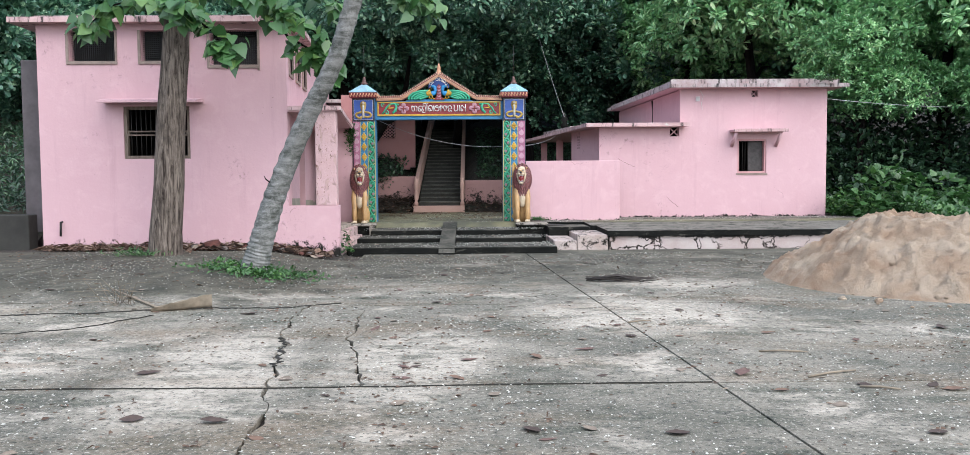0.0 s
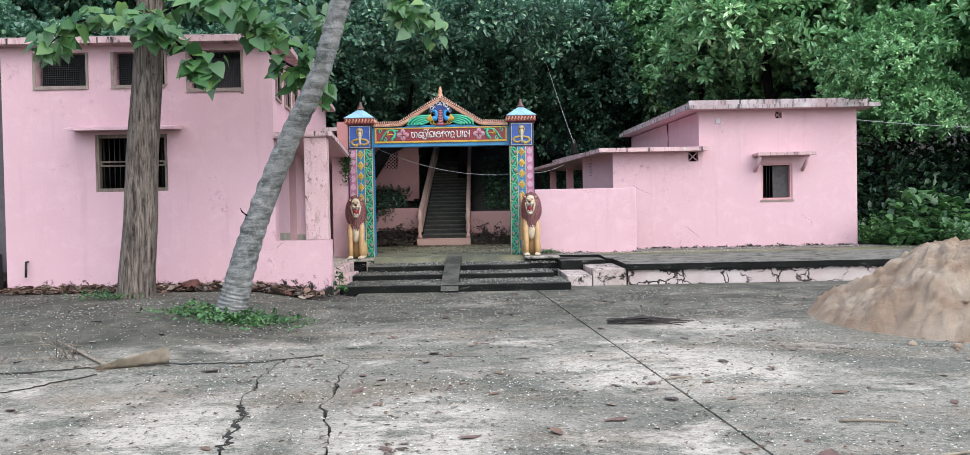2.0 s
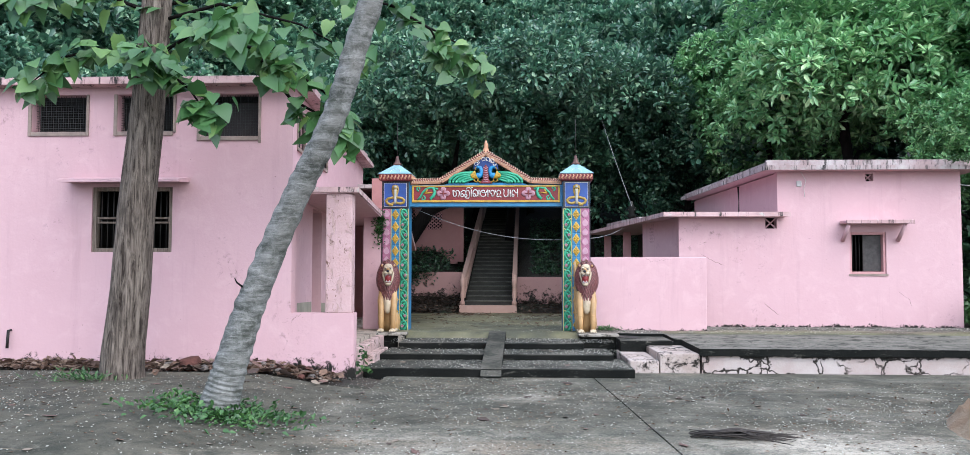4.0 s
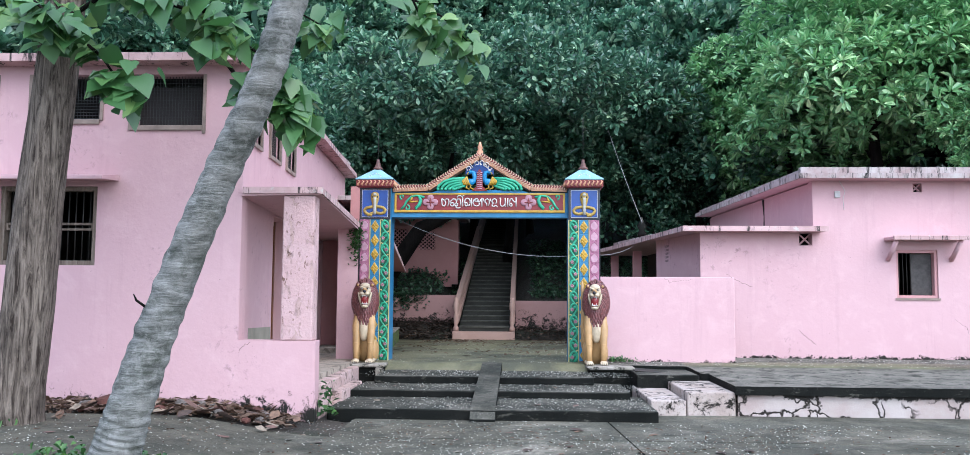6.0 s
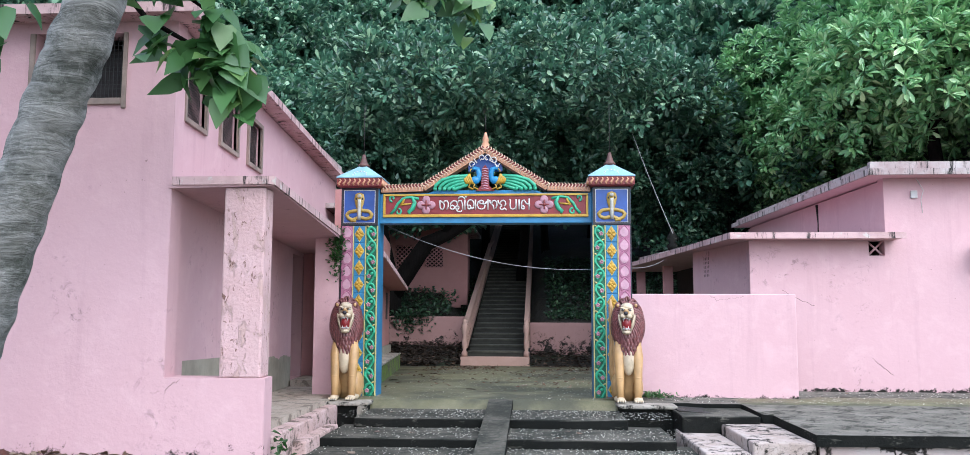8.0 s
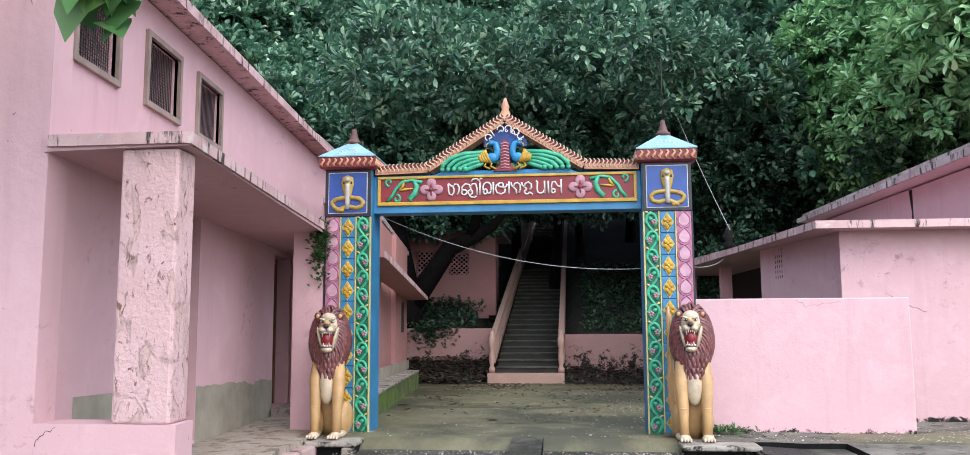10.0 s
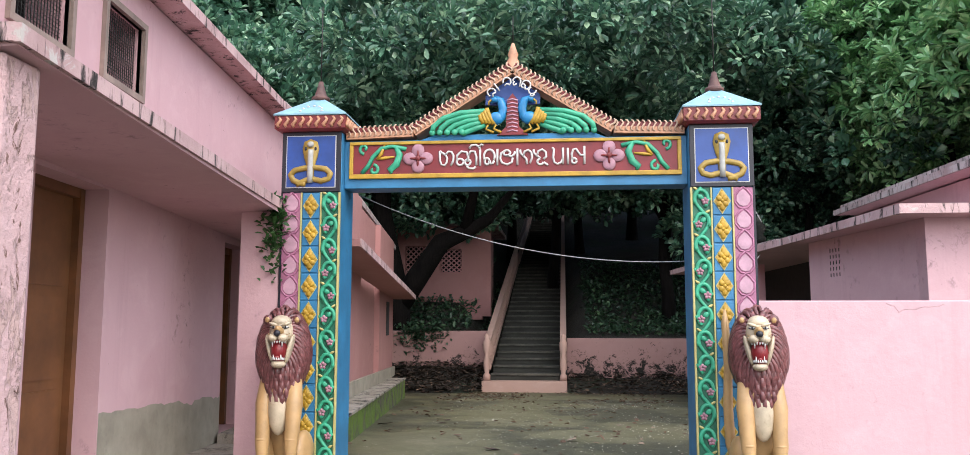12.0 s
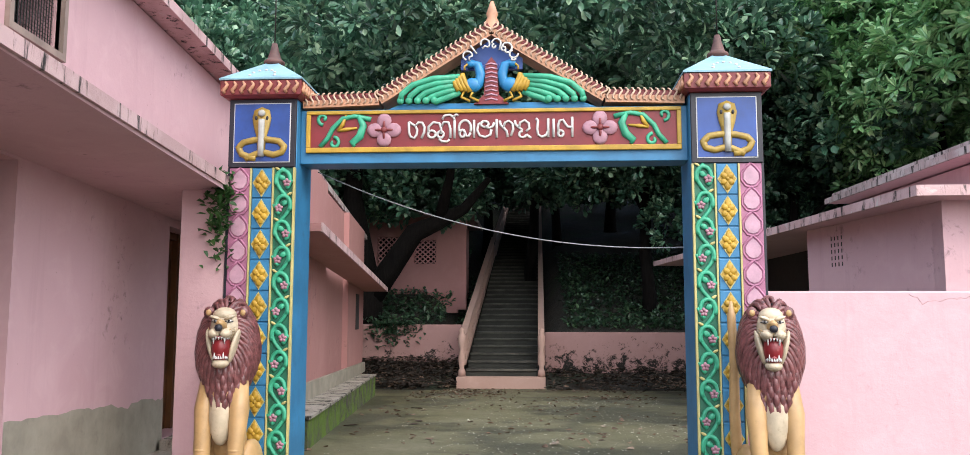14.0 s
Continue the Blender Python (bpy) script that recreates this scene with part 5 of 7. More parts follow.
        part("vine_leaf", ball(bmesh.new(), (cx - q * 0.05, FY - 0.004, z + h * 0.46), (0.026, 0.008, 0.011), 8, 5, 0, Matrix.Rotation(radians(30 * q), 4, "Y")), CREAMY, p)
    # cap
    cx = X(0.275)
    cy = FY + 0.24
    band = bmesh.new()
    lathe(band, (cx, cy, 3.44), [(0.29, 0.0), (0.325, 0.02), (0.325, 0.135), (0.30, 0.14)], square=True)
    c = part("cap_band", band, MAROON, gate, "maroon cornice with a row of peach flames")
    for i in range(9):
        x = cx - 0.285 + 0.071 * i
        for face in (0, 1):
            fb = bmesh.new()
            pts = [(0.0, 0.115), (0.018, 0.09), (0.006, 0.065), (-0.014, 0.045), (0.0, 0.02)]
            tube(fb, [(x + u, cy - 0.333, 3.45 + w) if face == 0 else (cx - s * -0.333 * 1.0, cy - 0.285 + 0.071 * i + u, 3.45 + w) for u, w in pts], [0.008, 0.014, 0.016, 0.018, 0.012], 6)
            part("flame", fb, PEACH, c)
    roof = bmesh.new()
    lathe(roof, (cx, cy, 3.58), [(0.335, 0), (0.335, 0.014), (0.06, 0.21), (0.05, 0.22)], square=True)
    r = part("cap_roof", roof, SKY, gate, "pale blue pyramid cap")
    for q in range(7):
        a = math.pi * q / 6
        u, w = math.cos(a) * 0.1, math.sin(a) * 0.07
        zz = 3.625 + w
        yy = cy - 0.335 + (zz - 3.594) * 1.403 - 0.004
        part("cap_motif", ball(bmesh.new(), (cx + u, yy, zz), (0.016, 0.006, 0.01), 6, 4), WHITE, r)
    fi = bmesh.new()
    lathe(fi, (cx, cy, 3.78), [(0.055, 0), (0.085, 0.02), (0.085, 0.045), (0.06, 0.06), (0.055, 0.075), (0.035, 0.14), (0.022, 0.2)], 14)
    part("finial", fi, FINIAL, r, "weathered brown turned finial")
    part("rod", tube(bmesh.new(), [(cx, cy, 3.97), (cx, cy, 4.72)], 0.006, 6), IRON, r)


pillar(lambda u: -1.62 + u, 1)
pillar(lambda u: 2.57 - u, -1)

CX = 0.475
BY = 19.70
beam = part("beam", one_box(-1.07, 2.02, BY, BY + 0.26, 2.935, 3.375, bevel=0.006), BLUE, gate, "blue beam with a red name panel")
part("name_panel", one_box(-1.0, 1.95, BY - 0.012, BY + 0.001, 3.03, 3.35), REDP, beam, "dark red panel with raised white lettering")
fr = bmesh.new()
for a in ((-1.02, 1.97, 3.332, 3.362), (-1.02, 1.97, 3.02, 3.062), (-1.02, -0.985, 3.062, 3.332), (1.935, 1.97, 3.062, 3.332)):
    box(fr, a[0], a[1], BY - 0.03, BY, a[2], a[3], bevel=0.006)
part("panel_frame", fr, YELLOW, beam)
for q in (-1, 1):
    fx = CX + q * 0.86
    part("panel_flower", petal_flower(bmesh.new(), fx, 3.20, 0.135, BY - 0.022, 4, 0, 0.44), ROSEP, beam, "dusty pink four-petalled relief flower")
    part("flower_heart", petal_flower(ball(bmesh.new(), (fx, BY - 0.036, 3.20), (0.026, 0.014, 0.026), 8, 6), fx, 3.20, 0.075, BY - 0.031, 4, 0, 0.16), MAROON, beam)
    sc = bmesh.new()
    bead(sc, [(CX + q * u, 3.2 + w) for u, w in ((0.97, 0.09), (1.1, 0.12), (1.2, 0.1), (1.28, 0.02), (1.32, -0.06), (1.38, -0.13))], BY - 0.016, 0.021, 6)
    bead(sc, spiral(CX + q * 1.36, 3.30, 0.05, 270, 0.9, q), BY - 0.016, 0.015, 6)
    bead(sc, spiral(CX + q * 1.27, 3.10, 0.05, 90, 0.9, q), BY - 0.016, 0.015, 6)
    bead(sc, [(CX + q * u, 3.2 + w) for u, w in ((1.07, 0.12), (1.03, 0.04), (1.06, -0.05), (1.12, -0.1), (1.1, -0.13))], BY - 0.016, 0.034, 8, True)
    part("leaf_scroll", sc, GREENP, beam, "green carved leaf scroll", True)
    bl = bmesh.new()
    bead(bl, [(CX + q * u, 3.2 + w) for u, w in ((1.24, 0.0), (1.2, 0.05), (1.17, 0.13))], BY - 0.02, 0.018, 6, True)
    bead(bl, [(CX + q * u, 3.2 + w) for u, w in ((1.24, 0.0), (1.17, 0.01), (1.08, 0.02))], BY - 0.02, 0.016, 6, True)
    part("leaf_bud", bl, YELLOW, beam, "", True)

# raised Odia lettering, stroke by stroke, in letter boxes one high
LETTER = {
    "ja": [[(0.02, 0.9), (0.2, 0.78), (0.42, 0.66), (0.52, 0.45), (0.5, 0.2), (0.36, 0.0), (0.14, 0.06), (0.04, 0.3), (0.03, 0.6), (0.02, 0.9)], [(0.42, 0.66), (0.6, 0.86), (0.82, 0.84), (0.96, 0.6), (0.94, 0.3), (0.78, -0.02)]],
    "la": [arc(0.13, 0.2, 0.12, 0.2, 0, 360, 12), [(0.02, 0.3), (0.03, 0.62), (0.18, 0.86), (0.36, 0.8), (0.42, 0.5), (0.4, 0.2)], arc(0.4, 0.18, 0.1, 0.18, 0, 360, 10), [(0.42, 0.6), (0.5, 0.86), (0.64, 0.84), (0.7, 0.5), (0.7, -0.02)], [(0.36, -0.06), (0.44, -0.2), (0.6, -0.22), (0.68, -0.1)]],
    "au": [[(-1.6, 1.02), (-1.3, 1.22), (-0.6, 1.26), (-0.1, 1.12), (0.05, 0.95)], [(-0.1, 1.12), (0.3, 1.3), (0.5, 1.2)], [(0.05, 0.95), (0.05, -0.04)]],
    "ka": [arc(0.5, 0.52, 0.46, 0.42, 215, -30, 14), arc(0.3, 0.22, 0.2, 0.2, 0, 360, 12), [(0.5, 0.26), (0.62, 0.06), (0.8, 0.08), (0.92, 0.26)]],
    "aa": [[(0.25, 0.96), (0.25, -0.04)]],
    "a": [[(0.3, 0.88), (0.08, 0.72), (0.02, 0.4), (0.12, 0.1), (0.36, 0.0), (0.58, 0.14), (0.62, 0.42)], arc(0.34, 0.72, 0.16, 0.16, 150, 470, 12), [(0.36, 0.56), (0.55, 0.5), (0.68, 0.6), (0.74, 0.8)], [(0.84, 0.98), (0.84, -0.04)]],
    "na": [[(0.02, 0.9), (0.06, 0.68), (0.24, 0.52), (0.44, 0.34), (0.5, 0.0)], [(0.24, 0.52), (0.34, 0.8), (0.58, 0.88), (0.8, 0.72), (0.84, 0.4), (0.7, 0.06)]],
    "nda": [[(0.02, 0.9), (0.06, 0.68), (0.24, 0.52), (0.46, 0.36)], [(0.24, 0.52), (0.34, 0.8), (0.58, 0.9), (0.8, 0.74), (0.84, 0.46), (0.66, 0.3)], arc(0.46, 0.14, 0.2, 0.17, 90, 350, 12), [(0.66, 0.12), (0.8, 0.02), (0.94, -0.08)]],
    "dha": [[(0.0, 1.0), (0.14, 0.88), (0.12, 0.7), (0.08, 0.4), (0.16, 0.1), (0.4, -0.02), (0.7, 0.08), (0.84, 0.3)], [(0.84, 0.98), (0.84, -0.04)]],
    "ma": [arc(0.2, 0.16, 0.16, 0.16, 0, 360, 12), [(0.06, 0.26), (0.04, 0.6), (0.14, 0.86), (0.34, 0.9), (0.46, 0.72), (0.62, 0.52), (0.9, 0.5)], [(0.9, 1.06), (0.9, -0.04)]],
    "ba": [arc(0.45, 0.5, 0.42, 0.45, 190, -60, 12), [(0.1, 0.1), (0.4, 0.3), (0.68, 0.1)]],
    "ga": [arc(0.45, 0.5, 0.42, 0.45, 190, -10, 12) + [(0.86, -0.05)], arc(0.28, 0.22, 0.16, 0.18, 90, 380, 10)],
    "nna": [arc(0.4, 0.5, 0.38, 0.42, 170, 420, 14), [(0.6, 0.2), (0.8, 0.0), (0.95, 0.2), (0.9, 0.45)]],
}
for key, x, w in (("ja", -0.19, 0.135), ("la", -0.035, 0.26), ("au", 0.178, 0.06), ("ka", 0.212, 0.105), ("aa", 0.322, 0.06), ("a", 0.358, 0.19), ("na", 0.54, 0.13), ("nda", 0.66, 0.14), ("dha", 0.83, 0.115), ("aa", 0.955, 0.06), ("ma", 1.0, 0.13)):
    lb = bmesh.new()
    for st in LETTER[key]:
        bead(lb, [(x + u * w, 3.133 + v * 0.148) for u, v in st], BY - 0.018, 0.0105, 6)
    part("letter", lb, WHITE, beam, "raised white letter", True)

# crest: kinked cornice of flame scrolls over an open pediment
ridge = [(-1.05, 3.43), (-0.43, 3.45), (CX, 4.02), (1.38, 3.45), (2.0, 3.43)]
for i in range(4):
    (xa, za), (xb, zb) = ridge[i], ridge[i + 1]
    L = math.hypot(xb - xa, zb - za)
    ux, uz = (xb - xa) / L, (zb - za) / L
    nx, nz = -uz, ux
    bm = plate(bmesh.new(), [(xa - nx * 0.045, za - nz * 0.045), (xb - nx * 0.045, zb - nz * 0.045), (xb + nx * 0.015, zb + nz * 0.015), (xa + nx * 0.015, za + nz * 0.015)], BY - 0.035, BY + 0.2)
    c = part("crest_rail", bm, PEACH, gate, "peach crest rail with maroon and peach flames")
    n = int(L / 0.046)
    mb = plate(bmesh.new(), [(xa + nx * 0.012, za + nz * 0.012), (xb + nx * 0.012, zb + nz * 0.012), (xb + nx * 0.06, zb + nz * 0.06), (xa + nx * 0.06, za + nz * 0.06)], BY - 0.025, BY + 0.15)
    part("crest_back", mb, MAROON, c)
    for k in range(n):
        px, pz = xa + ux * L * (k + 0.5) / n, za + uz * L * (k + 0.5) / n
        side = 1 if i < 2 else -1
        pts = [(-0.008, -0.026), (0.012, -0.016), (0.014, 0.004), (0.0, 0.024), (-0.01, 0.045), (0.003, 0.066), (0.018, 0.07)]
        tube_pts = [(px + ux * u * side + nx * v, BY - 0.04, pz + uz * u * side + nz * v) for u, v in pts]
        part("flame", tube(bmesh.new(), tube_pts, [0.004, 0.008, 0.009, 0.0095, 0.0095, 0.008, 0.004], 6), FLAME, c)
cf = bmesh.new()
lathe(cf, (CX, BY + 0.08, 3.98), [(0.11, 0), (0.09, 0.06), (0.055, 0.1), (0.06, 0.13), (0.04, 0.17), (0.05, 0.2), (0.03, 0.26), (0.012, 0.31)], 12)
part("crest_finial", cf, PEACH, gate, "peach pinnacle")
part("crest_rod", tube(bmesh.new(), [(CX, BY + 0.08, 4.28), (CX, BY + 0.08, 4.55)], 0.005, 6), IRON, gate)
part("pediment_base", plate(bmesh.new(), [(-0.36, 3.377), (1.31, 3.377), (1.2, 3.42), (-0.25, 3.42)], BY + 0.01, BY + 0.1), AZURE, gate)
part("pediment_back", plate(bmesh.new(), [(CX - 0.25, 3.70), (CX + 0.25, 3.70), (CX + 0.25, 3.79), (CX, 3.955), (CX - 0.25, 3.79)], BY + 0.03, BY + 0.07), NAVY, gate)
col = bmesh.new()
plate(col, [(CX - 0.14, 3.405), (CX + 0.14, 3.405), (CX + 0.06, 3.48), (CX + 0.045, 3.73), (CX, 3.79), (CX - 0.045, 3.73), (CX - 0.06, 3.48)], BY - 0.02, BY + 0.05)
co = part("centre_column", col, REDP, gate, "red banded column between the peacocks")
for i in range(9):
    z = 3.44 + i * 0.036
    part("band", bead(bmesh.new(), [(CX - 0.05, z - 0.006), (CX, z + 0.008), (CX + 0.05, z - 0.006)], BY - 0.022, 0.007, 5), PALEP, co)
for q in (-1, 1):
    pk = bmesh.new()
    bead(pk, [(CX + q * u, 3.4 + w) for u, w in ((0.24, 0.16), (0.16, 0.13), (0.10, 0.17), (0.085, 0.25), (0.11, 0.325), (0.16, 0.345), (0.2, 0.31))], BY - 0.01, 0.042, 8, True)
    ball(pk, (CX + q * 0.15, BY - 0.015, 3.56), (0.075, 0.035, 0.06), 12, 8)
    ball(pk, (CX + q * 0.165, BY - 0.02, 3.735), (0.035, 0.026, 0.03), 10, 7)
    p = part("peacock", pk, AZURE, gate, "carved blue peacock with yellow wing and green tail", True)
    for k in range(4):
        w = bmesh.new()
        bead(w, [(CX + q * (0.17 + 0.03 * k), 3.50 + 0.004 * k), (CX + q * (0.2 + 0.03 * k), 3.56), (CX + q * (0.225 + 0.022 * k), 3.615 - 0.012 * k), (CX + q * (0.235 + 0.02 * k), 3.65 - 0.02 * k)], BY - 0.035, 0.022, 6)
        part("wing_feather", w, YELLOW, p, "", True)
    for k in range(5):
        t = bmesh.new()
        e = 0.73 - 0.068 * k
        bead(t, [(CX + q * 0.25, 3.625 - 0.03 * k), (CX + q * (0.25 + (e - 0.25) * 0.45), 3.615 - 0.037 * k), (CX + q * (0.25 + (e - 0.25) * 0.8), 3.565 - 0.031 * k), (CX + q * (e - 0.01), 3.49 - 0.016 * k), (CX + q * e, 3.435)], BY - 0.03 + 0.004 * k, 0.026, 8)
        ball(t, (CX + q * e, BY - 0.03, 3.435), (0.03, 0.022, 0.03), 10, 6)
        part("tail_feather", t, GREENP, p, "", True)
    lg = bmesh.new()
    for dx in (0.1, 0.17):
        bead(lg, [(CX + q * (dx + 0.05), 3.5), (CX + q * (dx + 0.07), 3.46), (CX + q * dx, 3.425)], BY - 0.03, 0.012, 5)
    part("legs", lg, YELLOW, p)
    part("beak", bead(bmesh.new(), [(CX + q * 0.19, 3.73), (CX + q * 0.215, 3.71), (CX + q * 0.215, 3.68)], BY - 0.03, 0.009, 5), YELLOW, p)
keys = ("ba", "aa", "ba", "ga", "ka", "nna")
for i, key in enumerate(keys):
    a = radians(150 - 120 * i / (len(keys) - 1))
    cx, cz = CX + 0.215 * math.cos(a), 3.70 + 0.195 * math.sin(a)
    lb = bmesh.new()
    t = a - math.pi / 2
    for st in LETTER[key]:
        bead(lb, [(cx + ((u - 0.5) * math.cos(t) - (v - 0.5) * math.sin(t)) * 0.085, cz + ((u - 0.5) * math.sin(t) + (v - 0.5) * math.cos(t)) * 0.085) for u, v in st], BY - 0.045, 0.008, 5)
    part("crest_letter", lb, WHITE, gate, "small raised white letter", True)

# ---- the two lions ----
LCREAM = plain("cream_lion_paint", (0.76, 0.63, 0.44), 0.4, 0.3, 8, 0.15, (0.2, 0.12, 0.05), 0.4)
LTAN = plain("tan_lion_paint", (0.64, 0.40, 0.17), 0.4, 0.25, 5, 0.15)
LMANE = plain("maroon_brown_mane_paint", (0.27, 0.10, 0.098), 0.30, 0.6, 26, 0.3, (0.05, 0.014, 0.012), 0.6)
LMANE2 = plain("dark_mane_core_paint", (0.05, 0.016, 0.012), 0.5, 0.3, 9, 0.2)
LPINK = plain("pink_tongue_paint", (0.5, 0.12, 0.12), 0.4, 0.3, 9)
LRED = plain("red_mouth_paint", (0.28, 0.015, 0.02), 0.4, 0.3, 9)


def lion_mesh(turn):
    bm = bmesh.new()
    # body: 0 tan, 1 cream, 2 mane, 3 white, 4 black, 5 red, 6 dark mane core
    tube(bm, [(0, 0.04, 0.95), (0, 0.01, 0.75), (0, 0.04, 0.55), (0, 0.12, 0.36), (0, 0.2, 0.2), (0, 0.24, 0.03)], [0.14, 0.16, 0.135, 0.13, 0.15, 0.14], 16, 0)
    ball(bm, (0, -0.07, 0.60), (0.095, 0.085, 0.24), 16, 10, 1)
    for s in (-1, 1):
        tube(bm, [(s * 0.115, -0.02, 0.82), (s * 0.13, -0.06, 0.62), (s * 0.13, -0.085, 0.42), (s * 0.128, -0.10, 0.33), (s * 0.125, -0.105, 0.2), (s * 0.122, -0.11, 0.03)], [0.07, 0.08, 0.064, 0.063, 0.05, 0.054], 12, 0)
        ball(bm, (s * 0.128, -0.1, 0.335), (0.063, 0.068, 0.03), 12, 6, 0)
        ball(bm, (s * 0.122, -0.15, 0.035), (0.066, 0.1, 0.04), 12, 8, 1)
        for k in range(4):
            ball(bm, (s * 0.122 + (k - 1.5) * 0.032, -0.235, 0.026), (0.017, 0.035, 0.024), 8, 6, 1)
            ball(bm, (s * 0.122 + (k - 1.5) * 0.032, -0.268, 0.018), (0.006, 0.012, 0.008), 6, 4, 3)
        ball(bm, (s * 0.15, 0.17, 0.19), (0.08, 0.2, 0.19), 14, 10, 0)
        ball(bm, (s * 0.15, 0.0, 0.035), (0.055, 0.14, 0.042), 12, 8, 1)
    # head, turned a little
    hb = bmesh.new()
    ball(hb, (0, -0.09, 1.215), (0.105, 0.11, 0.14), 18, 12, 1)
    ball(hb, (0, -0.10, 1.305), (0.088, 0.09, 0.06), 14, 8, 1)
    ball(hb, (0, -0.185, 1.225), (0.042, 0.11, 0.04), 14, 8, 0, Matrix.Rotation(radians(-18), 4, "X"))
    for s in (-1, 1):
        ball(hb, (s * 0.042, -0.235, 1.175), (0.046, 0.065, 0.036), 12, 8, 1)
        ball(hb, (s * 0.084, -0.135, 1.08), (0.026, 0.085, 0.13), 12, 8, 1, Matrix.Rotation(radians(15 * s), 4, "Y"))
        ball(hb, (s * 0.052, -0.182, 1.265), (0.021, 0.015, 0.011), 10, 6, 3)
        ball(hb, (s * 0.052, -0.194, 1.265), (0.008, 0.007, 0.009), 8, 6, 4)
        ball(hb, (s * 0.054, -0.185, 1.288), (0.042, 0.03, 0.015), 10, 6, 1, Matrix.Rotation(radians(-18 * s), 4, "Y"))
        tube(hb, [(s * 0.025, -0.205, 1.262), (s * 0.05, -0.2, 1.252), (s * 0.08, -0.172, 1.262)], 0.0035, 5, 4)
        ball(hb, (s * 0.128, -0.06, 1.325), (0.042, 0.024, 0.045), 12, 8, 2)
        ball(hb, (s * 0.128, -0.078, 1.325), (0.022, 0.012, 0.024), 10, 6, 0)
        for k in range(3):
            tube(hb, [(s * 0.04, -0.285, 1.19 - k * 0.014), (s * 0.075, -0.255, 1.2 - k * 0.02), (s * 0.095, -0.2, 1.215 - k * 0.025)], 0.0035, 5, 0)
    ball(hb, (0, -0.288, 1.215), (0.03, 0.022, 0.026), 12, 8, 4)
    ball(hb, (0, -0.18, 1.07), (0.072, 0.09, 0.105), 16, 10, 5)
    ball(hb, (0, -0.2, 1.02), (0.03, 0.07, 0.022), 10, 6, 7)
    ball(hb, (0, -0.195, 0.958), (0.062, 0.09, 0.036), 14, 8, 1)
    for k in range(9):
        a = math.pi * (k + 0.5) / 9
        x = math.cos(a) * 0.062
        long = 0.05 if k in (2, 6) else 0.022
        y = -0.21 - 0.065 * math.sin(a)
        lathe(hb, (x, y, 1.152 - long), [(0.003, 0), (0.0075, long * 0.6), (0.0085, long)], 6, 3)
        lathe(hb, (x * 0.8, y + 0.008, 0.992), [(0.0085, 0), (0.0075, long * 0.4), (0.003, long)], 6, 3)
    tube(hb, [(math.cos(a) * 0.062, -0.2 - 0.07 * math.sin(a), 1.148) for a in [math.pi * k / 10 for k in range(11)]], 0.008, 6, 5)
    tube(hb, [(math.cos(a) * 0.048, -0.195 - 0.068 * math.sin(a), 0.994) for a in [math.pi * k / 10 for k in range(11)]], 0.008, 6, 5)
    # mane: long wavy locks flowing off the face and down to a point on the chest
    C = Vector((0, 0.05, 1.02))

    def wide(z):
        d = (C.z - z) / 0.40
        return 0.222 * (1 - 0.36 * max(0, d) ** 1.5)
    # core under the locks, near-black where it shows between them
    core = ball(bmesh.new(), C, (0.205, 0.165, 0.385), 22, 16, 6)
    for v in core.verts:
        v.co.x *= wide(v.co.z) / 0.222
        v.co.y -= 0.05 * max(0, (C.z - v.co.z) / 0.4)
    keep = bpy.data.meshes.new("mane_core")
    core.to_mesh(keep)
    core.free()
    hb.from_mesh(keep)
    bpy.data.meshes.remove(keep)
    rng = random.Random(5)
    for tier, (gap, cnt) in enumerate(((0.0, 30), (0.045, 34), (0.095, 36), (0.15, 36), (0.21, 30))):
        for k in range(cnt):
            a = 2 * math.pi * (k + 0.5 * (tier % 2)) / cnt + rng.uniform(-0.04, 0.04)
            out = Vector((math.sin(a), 0.25 + tier * 0.12, math.cos(a)))
            p = Vector((math.sin(a) * (0.1 + gap), -0.14 + gap * 0.75, 1.17 + math.cos(a) * (0.17 + gap * 0.8) - gap * 0.35))
            d = out.normalized()
            pts = []
            wave = rng.uniform(0, 6.28)
            for i in range(9):
                q = p - C
                w = wide(p.z)
                lim = math.sqrt((q.x / w) ** 2 + ((q.y + 0.05 * max(0, -q.z / 0.4)) / 0.185) ** 2 + (q.z / 0.405) ** 2)
                if lim > 1e-3 and (lim < 1.0 or lim > 1.03):
                    p = C + q * ((1.0 if lim < 1 else 1.03) / lim)
                pts.append(p.copy())
                d = (d + Vector((0, 0, -0.34)) + Vector((math.cos(a), 0, 0)) * 0.16 * math.sin(i * 1.1 + wave)).normalized()
                p = p + d * 0.036
            w = 0.0185 + 0.005 * rng.random()
            tube(hb, pts, [w * f for f in (0.4, 0.8, 1.0, 1.05, 1.0, 0.9, 0.7, 0.42, 0.06)], 6, 2)
    for row in range(5):
        for k in range(8 - row):
            x = (k - (7 - row) / 2) * 0.042 + (0.01 if row % 2 else 0)
            z = 0.97 - row * 0.055
            y = -0.135 + abs(x) * 0.5 + row * 0.004
            pts = [Vector((x, y, z)), Vector((x * 1.06, y - 0.02, z - 0.05)), Vector((x * 1.04 + 0.006, y - 0.02, z - 0.1)), Vector((x * 0.95, y - 0.006, z - 0.15)), Vector((x * 0.86, y + 0.008, z - 0.19))]
